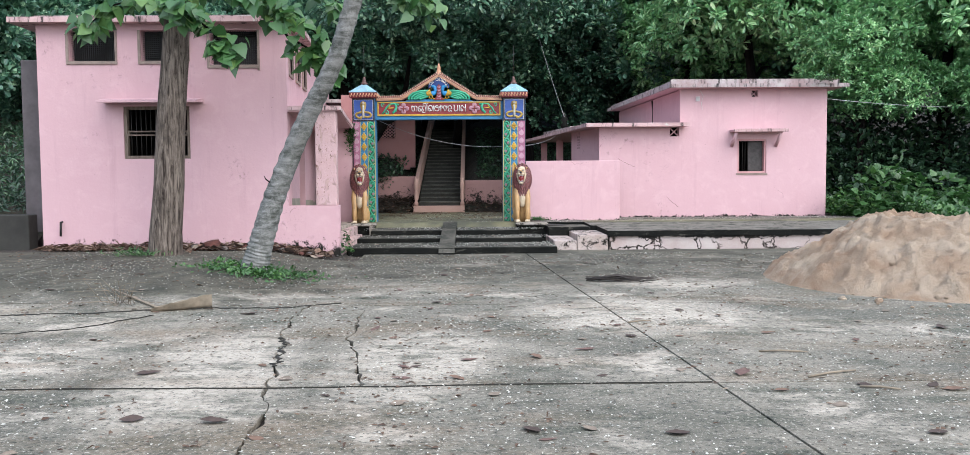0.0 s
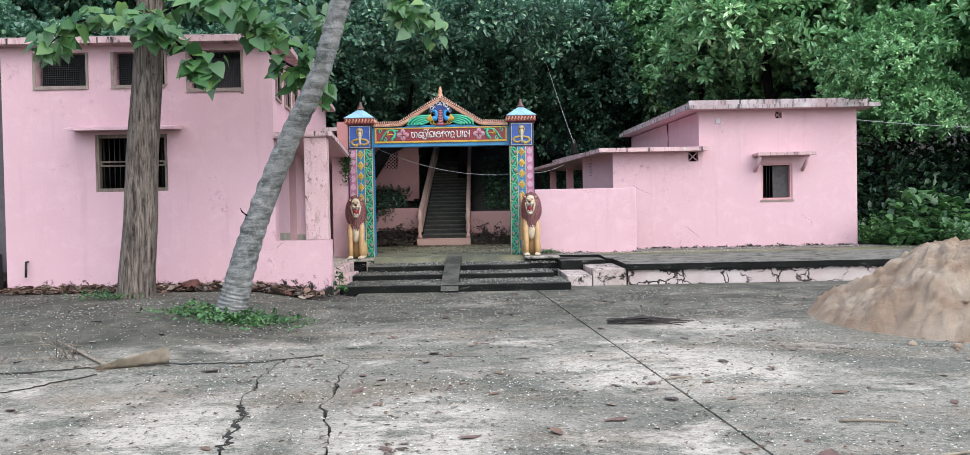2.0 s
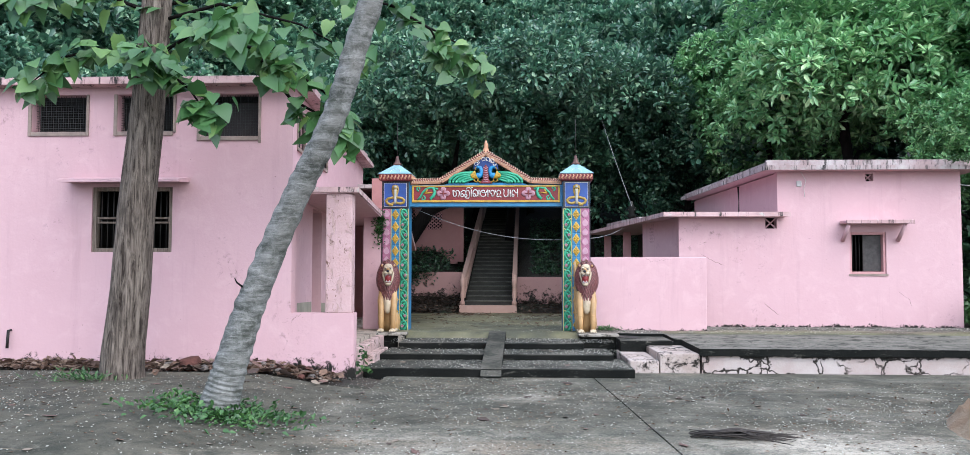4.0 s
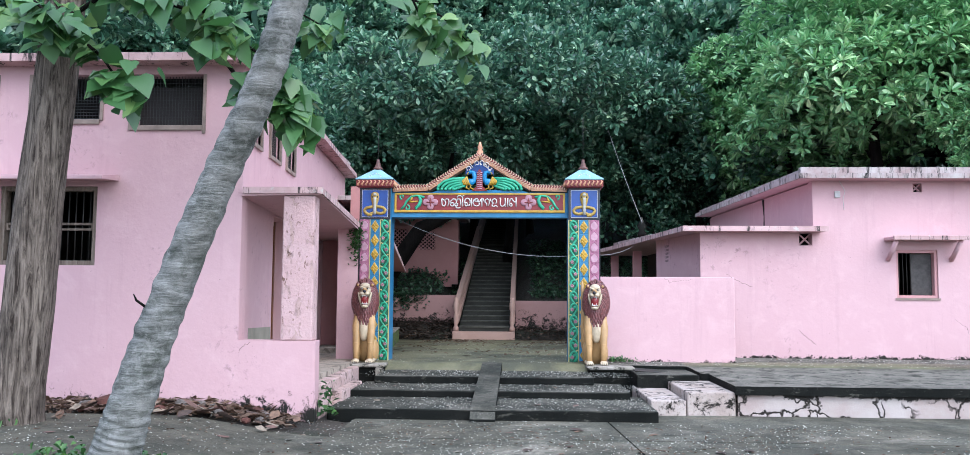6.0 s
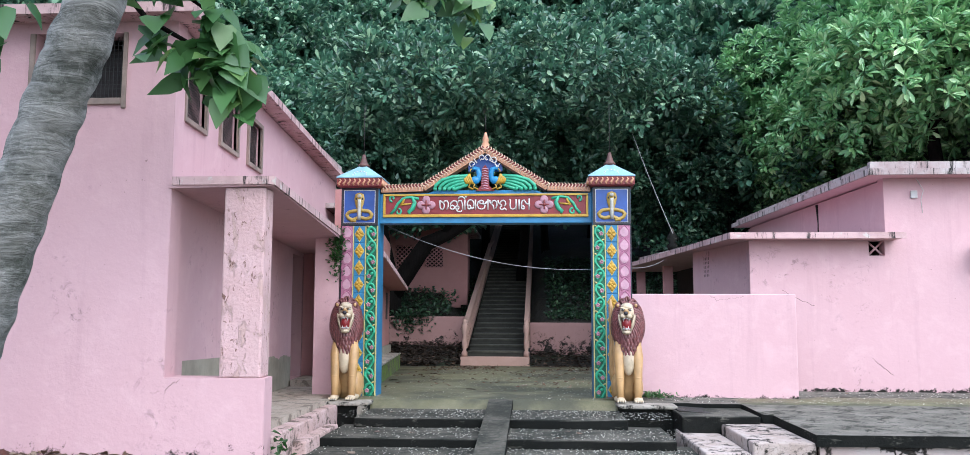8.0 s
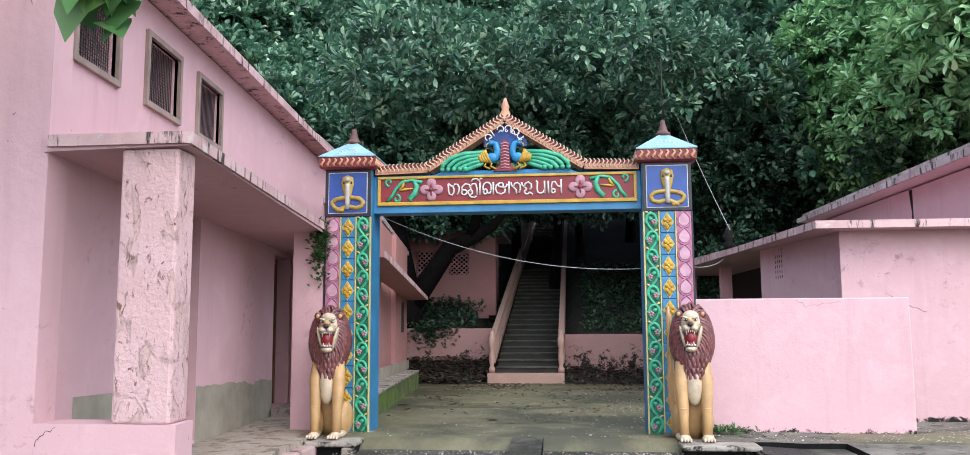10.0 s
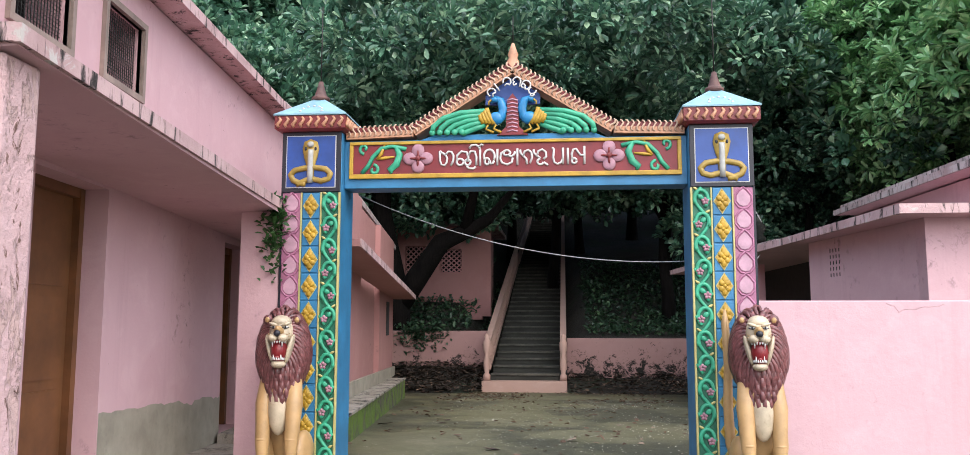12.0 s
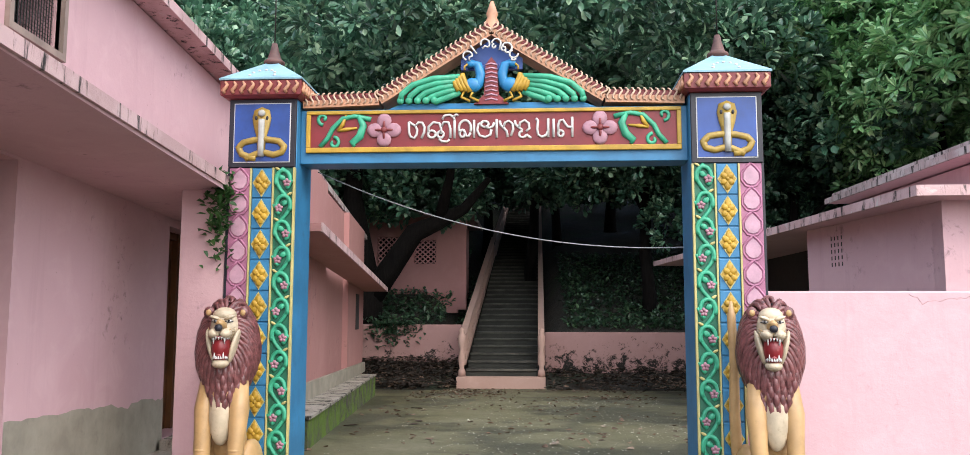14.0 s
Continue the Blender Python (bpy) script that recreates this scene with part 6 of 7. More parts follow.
            tube(hb, pts, [0.014, 0.026, 0.027, 0.018, 0.002], 6, 2)
    m = Matrix.Translation((0, 0, 1.0)) @ Matrix.Rotation(radians(turn), 4, "Z") @ Matrix.Translation((0, 0, -1.0))
    turned(hb, m)
    tmp = bpy.data.meshes.new("lion_head")
    hb.to_mesh(tmp)
    hb.free()
    bm.from_mesh(tmp)
    bpy.data.meshes.remove(tmp)
    return bm


def lion(x, turn, tail):
    bm = lion_mesh(turn)
    if tail:
        tube(bm, [(-0.12, 0.33, 0.05), (-0.19, 0.33, 0.3), (-0.205, 0.31, 0.6), (-0.2, 0.29, 0.95), (-0.215, 0.28, 1.3), (-0.215, 0.28, 1.42)], [0.04, 0.045, 0.042, 0.036, 0.034, 0.01], 10, 0)
    bmesh.ops.remove_doubles(bm, verts=bm.verts[:], dist=0.0002)
    ob = link_mesh("lion_statue", bm, [LTAN, LCREAM, LMANE, WHITE, BLACK, LRED, LMANE2, LPINK])
    ob.matrix_basis = pose(x, 19.12, 0.452) @ Matrix.Diagonal((0.94, 0.97, 0.97, 1))
    return tagged(ob, "seated roaring lion statue with maroon mane on a pedestal", "statue", "lions at the gateway")


lion(-1.405, 8, False)
lion(2.45, -10, True)

# ---- trees and plants ----


def leaf_mesh(name, pos, tip, up, length, width, material, fold=0.25, heart=False):
    """Many folded leaves as one mesh: arrays of stalk ends, tip directions and face normals."""
    n = len(pos)
    tip = tip / np.linalg.norm(tip, axis=1, keepdims=True)
    side = np.cross(tip, up)
    side /= np.linalg.norm(side, axis=1, keepdims=True) + 1e-9
    nor = np.cross(side, tip)
    L, W = np.broadcast_to(length, n)[:, None], np.broadcast_to(width, n)[:, None]
    if heart:
        prof = [(0, 0, 0), (-0.06, 0.28, 0.03), (0.16, 0.5, 0.07), (0.5, 0.4, 0.05), (1.0, 0, -0.2), (0.5, -0.4, 0.05), (0.16, -0.5, 0.07), (-0.06, -0.28, 0.03), (0.45, 0, -0.03)]
        faces = [(0, 1, 2, 8), (8, 2, 3, 4), (0, 8, 6, 7), (8, 4, 5, 6)]
    else:
        prof = [(0, 0, 0), (0.34, 0.36, fold * 0.8), (0.72, 0.5, fold), (1.0, 0, -0.12), (0.72, -0.5, fold), (0.34, -0.36, fold * 0.8)]
        faces = [(0, 3, 2, 1), (0, 5, 4, 3)]
    k = len(prof)
    vs = np.empty((n, k, 3))
    for i, (a, b, c) in enumerate(prof):
        vs[:, i] = pos + tip * L * a + side * W * b + nor * W * c
    fl, counts = [], []
    base = (np.arange(n) * k)[:, None]
    quad = len(faces[0])
    idx = np.concatenate([base + np.array(f)[None, :] for f in faces], axis=1).reshape(-1, quad)
    me = bpy.data.meshes.new(name)
    me.vertices.add(n * k)
    me.vertices.foreach_set("co", vs.reshape(-1))
    me.loops.add(idx.size)
    me.loops.foreach_set("vertex_index", idx.reshape(-1))
    me.polygons.add(len(idx))
    me.polygons.foreach_set("loop_start", np.arange(len(idx)) * quad)
    me.polygons.foreach_set("loop_total", np.full(len(idx), quad))
    me.update(calc_edges=True)
    me.materials.append(material)
    if heart:
        me.polygons.foreach_set("use_smooth", [True] * len(me.polygons))
    return me


def unit(v):
    return v / (np.linalg.norm(v, axis=1, keepdims=True) + 1e-9)


def crown_points(rng, lobes, per_lobe, shell=(0.72, 1.0)):
    """Clump centres over a heap of uneven lobes."""
    cs, outs = [], []
    for (c, r) in lobes:
        d = unit(rng.normal(size=(per_lobe, 3)))
        d[:, 2] = np.where(d[:, 2] < -0.55, -d[:, 2], d[:, 2])
        rr = rng.uniform(shell[0], shell[1], (per_lobe, 1))
        wob = 1 + 0.22 * np.sin(d[:, :1] * 7 + c[0]) * np.sin(d[:, 1:2] * 6 + c[1]) * np.sin(d[:, 2:] * 8 + c[2])
        cs.append(np.array(c) + d * np.array(r) * rr * wob)
        outs.append(d)
    return np.concatenate(cs), np.concatenate(outs)


def tuft_leaves(rng, cs, outs, n, spread, droop, out_pull):
    m = len(cs)
    d = unit(rng.normal(size=(m, n, 3)).reshape(-1, 3)).reshape(m, n, 3)
    d = d + outs[:, None, :] * out_pull + np.array([0, 0, 0.45])
    d = unit(d.reshape(-1, 3))
    pos = np.repeat(cs, n, axis=0) + d * spread * rng.uniform(0.2, 1.0, (m * n, 1))
    tip = d + np.array([0, 0, -droop]) + rng.normal(size=d.shape) * 0.25
    up = unit(np.repeat(outs, n, axis=0) * 0.7 + np.array([0, 0, 1.0]) + rng.normal(size=d.shape) * 0.35)
    return pos, tip, up


def lobes_for(rng, r, n):
    out = []
    for i in range(n):
        a = rng.uniform(0, 2 * math.pi)
        q = rng.uniform(0.25, 0.75) * r
        s = rng.uniform(0.36, 0.56) * r
        out.append(((q * math.cos(a), q * math.sin(a), rng.uniform(-0.45, 0.55) * r), (s, s, s * 0.85)))
    return out


def limbs(bm, base, top, r, rng, n=6, mat=0):
    p0, p1 = Vector(base), Vector(top)
    pts = [p0.lerp(p1, i / 6) + Vector((rng.uniform(-1, 1), rng.uniform(-1, 1), 0)) * 0.12 * (0 < i) for i in range(7)]
    tube(bm, pts, [r * (1.25 if i == 0 else 1 - 0.1 * i) for i in range(7)], 10, mat, wob=0.2)
    for k in range(n):
        s = pts[3 + k % 4]
        a = rng.uniform(0, 6.28)
        ln = rng.uniform(1.4, 2.6)
        e = s + Vector((math.cos(a) * ln, math.sin(a) * ln, ln * rng.uniform(0.3, 0.9)))
        mid = s.lerp(e, 0.5) + Vector((0, 0, 0.25))
        tube(bm, [s, mid, e], [r * 0.4, r * 0.26, r * 0.08], 7, mat)
    return bm


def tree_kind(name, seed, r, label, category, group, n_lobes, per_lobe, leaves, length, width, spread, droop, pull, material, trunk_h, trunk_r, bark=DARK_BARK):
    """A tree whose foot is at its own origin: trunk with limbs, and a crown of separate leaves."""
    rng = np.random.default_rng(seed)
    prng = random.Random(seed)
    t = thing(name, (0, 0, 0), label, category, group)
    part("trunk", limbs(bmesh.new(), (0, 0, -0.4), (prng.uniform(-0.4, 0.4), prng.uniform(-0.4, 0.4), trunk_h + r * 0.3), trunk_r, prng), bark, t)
    cs, outs = crown_points(rng, lobes_for(rng, r, n_lobes), per_lobe)
    cs = cs + np.array([0, 0, trunk_h])
    pos, tip, up = tuft_leaves(rng, cs, outs, leaves, spread, droop, pull)
    n = len(pos)
    me = leaf_mesh("crown", pos, tip, up, length * rng.uniform(0.7, 1.25, n), width * rng.uniform(0.75, 1.2, n), material)
    hang(new("crown", me), t)
    return t


JACK = "dense jackfruit tree with glossy dark rounded leaves on the hillside"
jack = [tree_kind("jackfruit_tree", 11, 3.4, JACK, "tree", "hillside jackfruit trees", 15, 150, 22, 0.21, 0.135, 0.27, -0.1, 0.95, LEAFJACK, 4.6, 0.2),
        tree_kind("jackfruit_tree", 12, 3.7, JACK, "tree", "hillside jackfruit trees", 17, 140, 22, 0.22, 0.14, 0.28, -0.1, 0.95, LEAFJACK, 5.4, 0.22),
        tree_kind("jackfruit_tree", 13, 3.1, JACK, "tree", "hillside jackfruit trees", 14, 150, 22, 0.20, 0.13, 0.26, -0.1, 0.95, LEAFJACK, 4.2, 0.18)]
spots = [(-4.3, 36.8, 1.0), (3.9, 36.9, 0.92), (7.6, 36.2, 1.0), (-8.0, 35.5, 1.05), (0.6, 42.5, 1.0), (-3.6, 43.5, 1.15), (4.6, 43.0, 1.1), (9.0, 42.0, 1.2), (13.0, 38.5, 1.2),
         (-9.5, 43.0, 1.2), (-13.0, 36.0, 1.2), (-1.5, 50.0, 1.35), (4.0, 51.0, 1.4), (10.0, 50.0, 1.5), (-7.5, 51.0, 1.4), (16.5, 45.0, 1.5), (-14.5, 47.0, 1.5),
         (-4.0, 60.0, 1.7), (3.5, 61.0, 1.7), (11.5, 60.0, 1.8), (-12.0, 60.0, 1.8), (20.0, 56.0, 1.9), (-20.0, 52.0, 1.9), (-9.5, 27.8, 0.95), (-13.0, 24.0, 0.95), (-17.0, 29.0, 1.3),
         (0.0, 72.0, 2.2), (10.0, 73.0, 2.3), (-10.0, 73.0, 2.3), (21.0, 69.0, 2.4), (-21.0, 68.0, 2.4), (30.0, 60.0, 2.3), (3.2, 80.0, 3.0), (-8.0, 84.0, 3.0), (14.0, 84.0, 3.0), (26.0, 48.0, 1.9), (19.0, 37.0, 1.5), (9.6, 34.9, 1.15), (1.6, 47.0, 1.25)]
for i, (x, y, s) in enumerate(spots):
    src = jack[i % 3]
    z = hill_z(x, y) if y > 34.4 else (1.2 if x < -7 else 0.4)
    m = pose(x, y, z - 0.1, 0, 0, (i * 77) % 360) @ Matrix.Diagonal((s, s, s, 1))
    if i < 3:
        src.matrix_basis = m
        src.scale = (s, s, s)
    else:
        t = copy_thing(src, pose(x, y, z - 0.1, 0, 0, (i * 77) % 360))
        t.scale = (s, s, s)

MANGO = "tall tree with whorls of long drooping bright green leaves"
mango = tree_kind("mango_tree", 21, 4.2, MANGO, "tree", "mango trees behind the small house", 22, 105, 15, 0.27, 0.10, 0.09, 0.22, 0.55, LEAFMANGO, 8.1, 0.24)
mango.matrix_basis = pose(11.2, 28.6, 0.2)
for i, (x, y, z, s, a) in enumerate(((9.4, 32.0, 0.2, 0.84, 160), (16.2, 25.6, 0.2, 0.95, 80), (21.5, 23.5, 0.2, 1.05, 250), (13.2, 25.0, 0.2, 0.56, 120), (17.2, 23.4, 0.2, 0.55, 300), (20.6, 24.6, 0.2, 0.6, 60), (20.5, 27.5, 0.3, 0.85, 20), (15.0, 32.0, 0.3, 1.15, 30), (23.0, 31.0, 0.3, 1.3, 200))):
    copy_thing(mango, pose(x, y, z, 0, 0, a)).scale = (s, s, s)

# the leaning forked tree inside the courtyard
ct = thing("courtyard_tree", (-3.75, 35.2, 1.5), "dark leaning forked tree beside the hill stairs", "tree")
cb = bmesh.new()
tube(cb, [(-3.3, 33.4, 0.0), (-3.3, 33.3, 0.9), (-3.25, 33.2, 1.8), (-3.2, 33.2, 2.6)], [0.45, 0.38, 0.35, 0.33], 12, wob=0.2)
tube(cb, [(-3.22, 33.2, 2.3), (-3.4, 33.1, 3.4), (-3.6, 33.0, 4.6), (-3.5, 33.0, 6.5)], [0.33, 0.26, 0.22, 0.12], 10, wob=0.2)
tube(cb, [(-3.2, 33.2, 2.2), (-2.7, 33.1, 2.9), (-2.1, 33.0, 3.75), (-1.5, 32.9, 4.0), (-0.9, 32.8, 4.3), (-0.3, 32.7, 5.0)], [0.3, 0.26, 0.23, 0.19, 0.14, 0.07], 10, wob=0.2)
tube(cb, [(-1.5, 32.9, 4.0), (-1.2, 32.4, 5.0), (-1.0, 31.8, 6.0)], [0.16, 0.1, 0.05], 8)
for v in cb.verts:
    v.co = Vector((0.85, 13.05, 1.685)) + (v.co - Vector((0.85, 13.05, 1.685))) * 1.094
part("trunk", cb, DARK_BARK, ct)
rng = np.random.default_rng(31)
# the last three lobes are added over the courtyard to shade it
cs, outs = crown_points(rng, [((-3.4, 33.0, 6.6), (2.0, 2.0, 1.5)), ((-0.6, 33.0, 6.4), (2.2, 1.8, 1.2)), ((1.8, 33.4, 6.6), (1.7, 1.6, 1.1)), ((-2.0, 32.6, 7.8), (2.4, 2.0, 1.4)), ((0.4, 32.8, 8.0), (2.3, 2.0, 1.4)), ((-2.2, 29.5, 7.6), (2.6, 2.2, 1.2)), ((1.6, 29.8, 7.9), (2.6, 2.2, 1.2)), ((4.6, 31.5, 7.4), (2.3, 2.2, 1.3))], 150)
pos, tip, up = tuft_leaves(rng, cs, outs, 26, 0.34, 0.1, 0.7)
hang(new("crown", leaf_mesh("crown", pos, tip, up, 0.23 * rng.uniform(0.7, 1.2, len(pos)), 0.115, LEAFJACK)), ct)

# ---- palm ----
palm = thing("palm_tree", (-2.0, 11.62, 0.2), "leaning coconut palm with a grey ringed trunk", "palm tree")
key = [(-2.02, 11.62, 0.12), (-1.97, 11.62, 0.35), (-1.88, 11.62, 0.67), (-1.62, 11.58, 1.42), (-1.13, 11.3, 2.4), (-0.68, 11.0, 3.15), (-0.36, 10.8, 3.98), (0.25, 10.4, 5.6), (0.7, 10.1, 7.4), (1.0, 9.9, 9.4)]
kr = [0.235, 0.19, 0.175, 0.152, 0.135, 0.122, 0.117, 0.112, 0.108, 0.1]
pts, rad = [], []
N = 230
for i in range(N):
    u = (len(key) - 1) * i / (N - 1)
    k = min(len(key) - 2, int(u))
    f = u - k
    p = [Vector(key[max(0, min(len(key) - 1, k + d))]) for d in (-1, 0, 1, 2)]
    q = 0.5 * (2 * p[1] + (p[2] - p[0]) * f + (2 * p[0] - 5 * p[1] + 4 * p[2] - p[3]) * f * f + (3 * p[1] - p[0] - 3 * p[2] + p[3]) * f ** 3)
    pts.append(q)
    ringed = (0.0, 0.010, 0.012, 0.006, -0.004)[i % 5]
    rad.append(kr[k] * (1 - f) + kr[k + 1] * f + ringed * (0.6 + 0.6 * noise.noise(Vector((i * 0.3, 0, 0)))))
part("trunk", tube(bmesh.new(), pts, rad, 20, wob=0.08), PALM_BARK, palm)
tw = bmesh.new()
tube(tw, [(-1.72, 11.5, 1.46), (-1.78, 11.44, 1.52), (-1.8, 11.43, 1.57)], [0.012, 0.01, 0.004], 5)
part("twig", tw, DARK_BARK, palm)

# ---- bare trunk with broad heart-shaped leaves ----
teak = thing("broadleaf_tree", (-4.1, 13.7, 0.2), "straight furrowed trunk with sprays of broad heart-shaped leaves", "tree")
tb = bmesh.new()
key = [(-4.1, 13.7, 0.05), (-4.08, 13.7, 0.6), (-3.99, 13.7, 1.42), (-3.92, 13.7, 2.48), (-3.82, 13.7, 3.54), (-3.77, 13.7, 4.3), (-3.7, 13.7, 5.4), (-3.6, 13.7, 7.0)]
pts = [Vector(key[i // 4]).lerp(Vector(key[i // 4 + 1]), (i % 4) / 4) for i in range(28)]
rad = [0.33 - 0.02 * min(i, 2) - 0.0045 * i for i in range(28)]
rings = []
for i, (p, r) in enumerate(zip(pts, rad)):
    ring = []
    for k in range(28):
        a = 2 * math.pi * k / 28
        groove = 1 + 0.11 * noise.noise(Vector((math.cos(a) * 2.6, math.sin(a) * 2.6, p.z * 0.5))) + 0.05 * noise.noise(Vector((math.cos(a) * 7, math.sin(a) * 7, p.z * 0.8)))
        ring.append(tb.verts.new((p.x + r * groove * math.cos(a), p.y + r * groove * math.sin(a), p.z)))
    rings.append(ring)
for a, b in zip(rings, rings[1:]):
    for k in range(28):
        tb.faces.new((a[k], a[(k + 1) % 28], b[(k + 1) % 28], b[k])).smooth = True
part("trunk", tb, TEAK_BARK, teak)
rng = np.random.default_rng(41)
prng = random.Random(41)
branches = [[(-3.75, 13.7, 4.5), (-3.0, 13.3, 4.75), (-2.2, 13.6, 4.55), (-1.5, 14.0, 4.1), (-1.2, 14.1, 3.75)],
            [(-3.78, 13.7, 4.3), (-3.4, 13.2, 4.25), (-3.0, 13.1, 3.95), (-2.75, 13.1, 3.6)],
            [(-3.75, 13.7, 4.4), (-4.2, 13.2, 4.5), (-4.6, 13.0, 4.35), (-4.95, 12.9, 4.0)],
            [(-3.7, 13.7, 5.0), (-2.8, 13.6, 5.2), (-1.8, 13.9, 5.0), (-1.0, 14.3, 4.6)],
            [(-3.7, 13.7, 5.2), (-2.4, 14.4, 5.8), (-0.8, 15.3, 5.7), (0.15, 16.0, 5.3), (0.5, 16.2, 5.0)],
            [(-0.8, 15.3, 5.7), (-0.2, 15.6, 5.4), (0.0, 15.9, 5.0)],
            [(-2.3, 13.7, 4.5), (-1.95, 14.0, 4.0), (-1.5, 14.1, 3.75), (-1.2, 14.15, 3.5)],
            [(-3.8, 13.7, 4.35), (-3.9, 13.25, 4.5), (-3.6, 12.9, 4.45), (-3.3, 12.8, 4.2)],
            [(-3.7, 13.7, 5.1), (-4.4, 13.3, 5.3), (-5.2, 13.0, 5.1)],
            [(-2.2, 13.6, 4.55), (-1.9, 13.2, 4.5), (-1.75, 13.1, 4.2)],
            [(-3.0, 13.3, 4.75), (-2.6, 13.0, 4.8), (-2.3, 12.9, 4.6)]]
for b in branches:
    part("branch", tube(bmesh.new(), b, [0.03 - 0.022 * i / (len(b) - 1) for i in range(len(b))], 6), DARK_BARK, teak)
pos, tip = [], []
for b in branches:
    for i in range(len(b) - 1):
        for k in range(19 if i else 9):
            u = prng.random()
            p = Vector(b[i]).lerp(Vector(b[i + 1]), u) + Vector((prng.gauss(0, 0.1), prng.gauss(0, 0.1), prng.gauss(-0.03, 0.09)))
            pos.append(p)
            tip.append((prng.gauss(0, 0.7), prng.gauss(-0.3, 0.6), -0.55 + prng.gauss(0, 0.35)))
    for k in range(15):
        pos.append(Vector(b[-1]) + Vector((prng.gauss(0, 0.11), prng.gauss(0, 0.1), prng.gauss(-0.02, 0.12))))
        tip.append((prng.gauss(0, 0.7), prng.gauss(-0.3, 0.6), -0.75))
pos, tip = np.array([tuple(p) for p in pos]), np.array(tip)
up = unit(np.array([0, -0.75, 0.75]) + rng.normal(size=pos.shape) * 0.35)
hang(new("crown", leaf_mesh("crown", pos, tip, up, 0.29 * rng.uniform(0.6, 1.15, len(pos)), 0.235 * rng.uniform(0.7, 1.1, len(pos)), LEAFHEART, heart=True)), teak)

# ---- low plants ----


def weeds(name, label, category, spots, length, width, seed, material=LEAFWEED, heart=False, kind="stuff"):
    rng = np.random.default_rng(seed)
    cs = np.array([s[:3] for s in spots])
    n = len(cs)
    d = rng.normal(size=(n, 3)) * np.array([1, 1, 0.35]) + np.array([0, 0, 0.55])
    up = unit(np.array([0, -0.2, 1.0]) + rng.normal(size=(n, 3)) * 0.3)
    ob = new(name, leaf_mesh(name, cs, d, up, length * rng.uniform(0.6, 1.3, n), width * rng.uniform(0.7, 1.2, n), material, heart=heart))
    return tagged(ob, label, category, kind=kind)


r = random.Random(51)
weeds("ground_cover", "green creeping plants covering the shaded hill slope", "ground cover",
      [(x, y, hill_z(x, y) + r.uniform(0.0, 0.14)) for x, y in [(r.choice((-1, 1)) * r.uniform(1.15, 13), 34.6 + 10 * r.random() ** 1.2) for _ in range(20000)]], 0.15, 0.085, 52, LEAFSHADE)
sp = []
for _ in range(15000):
    x, y = r.uniform(10.6, 24), r.uniform(17.6, 24.5)
    h = 0.45 + 1.1 * max(0, noise.noise(Vector((x * 0.55, y * 0.5, 7))) + 0.35) * min(1, (y - 17.3) / 3)
    if x < 12 and y < 20.2:
        continue
    sp.append((x, y, r.uniform(0.3, 1.0) ** 0.5 * h + 0.05))
weeds("undergrowth", "thick leafy undergrowth beside the small house", "shrubs", sp, 0.17, 0.11, 53)
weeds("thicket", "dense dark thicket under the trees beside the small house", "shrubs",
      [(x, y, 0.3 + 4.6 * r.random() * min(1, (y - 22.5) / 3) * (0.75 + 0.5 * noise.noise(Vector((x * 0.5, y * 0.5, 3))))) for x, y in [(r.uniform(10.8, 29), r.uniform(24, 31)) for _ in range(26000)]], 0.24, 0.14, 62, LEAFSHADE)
cs = []
for c, rad, n in (((12.1, 20.9, 1.0), (0.9, 0.6, 0.7), 260), ((13.6, 21.5, 0.9), (1.0, 0.7, 0.6), 200), ((11.3, 20.4, 0.75), (0.5, 0.4, 0.35), 90)):
    for _ in range(n):
        v = Vector((r.gauss(0, 1), r.gauss(0, 1), r.gauss(0, 1))).normalized()
        cs.append((c[0] + v.x * rad[0], c[1] + v.y * rad[1], max(0.5, c[2] + v.z * rad[2])))
weeds("broadleaf_shrub", "broad-leaved green shrub growing by the small house", "shrub", cs, 0.24, 0.2, 54, heart=True, kind="")
weeds("weed_patch", "low green weeds round the foot of the palm", "weeds",
      [(x, y, rise(x, y) + 0.004 + abs(r.gauss(0, 0.04))) for x, y in [(-1.98 + r.gauss(0, 0.4), 11.5 + r.gauss(0, 0.3)) for _ in range(1000)]], 0.075, 0.045, 55)
weeds("weed_patch", "thin grass at the foot of the furrowed trunk", "weeds",
      [(-4.45 + r.gauss(0, 0.25), 13.35 + r.gauss(0, 0.12), 0.22 + abs(r.gauss(0, 0.05))) for _ in range(160)], 0.12, 0.02, 56)
weeds("bank_grass", "shaded grass on the bank beside the tall house", "grass",
      [(x, y, 0.12 + 0.75 * min(1, (y - 15.9) / 0.8) + max(0, y - 17) * 0.32 + r.uniform(0.02, 0.2)) for x, y in [(r.uniform(-13, -7.5), r.uniform(16.6, 24)) for _ in range(7000)]], 0.2, 0.05, 57, LEAFSHADE)
weeds("wall_weed", "small weed sprouting beside the porch steps", "weed", [(-1.2 + r.gauss(0, 0.05), 15.6 + r.gauss(0, 0.05), 0.05 + abs(r.gauss(0, 0.18))) for _ in range(40)], 0.1, 0.06, 58)
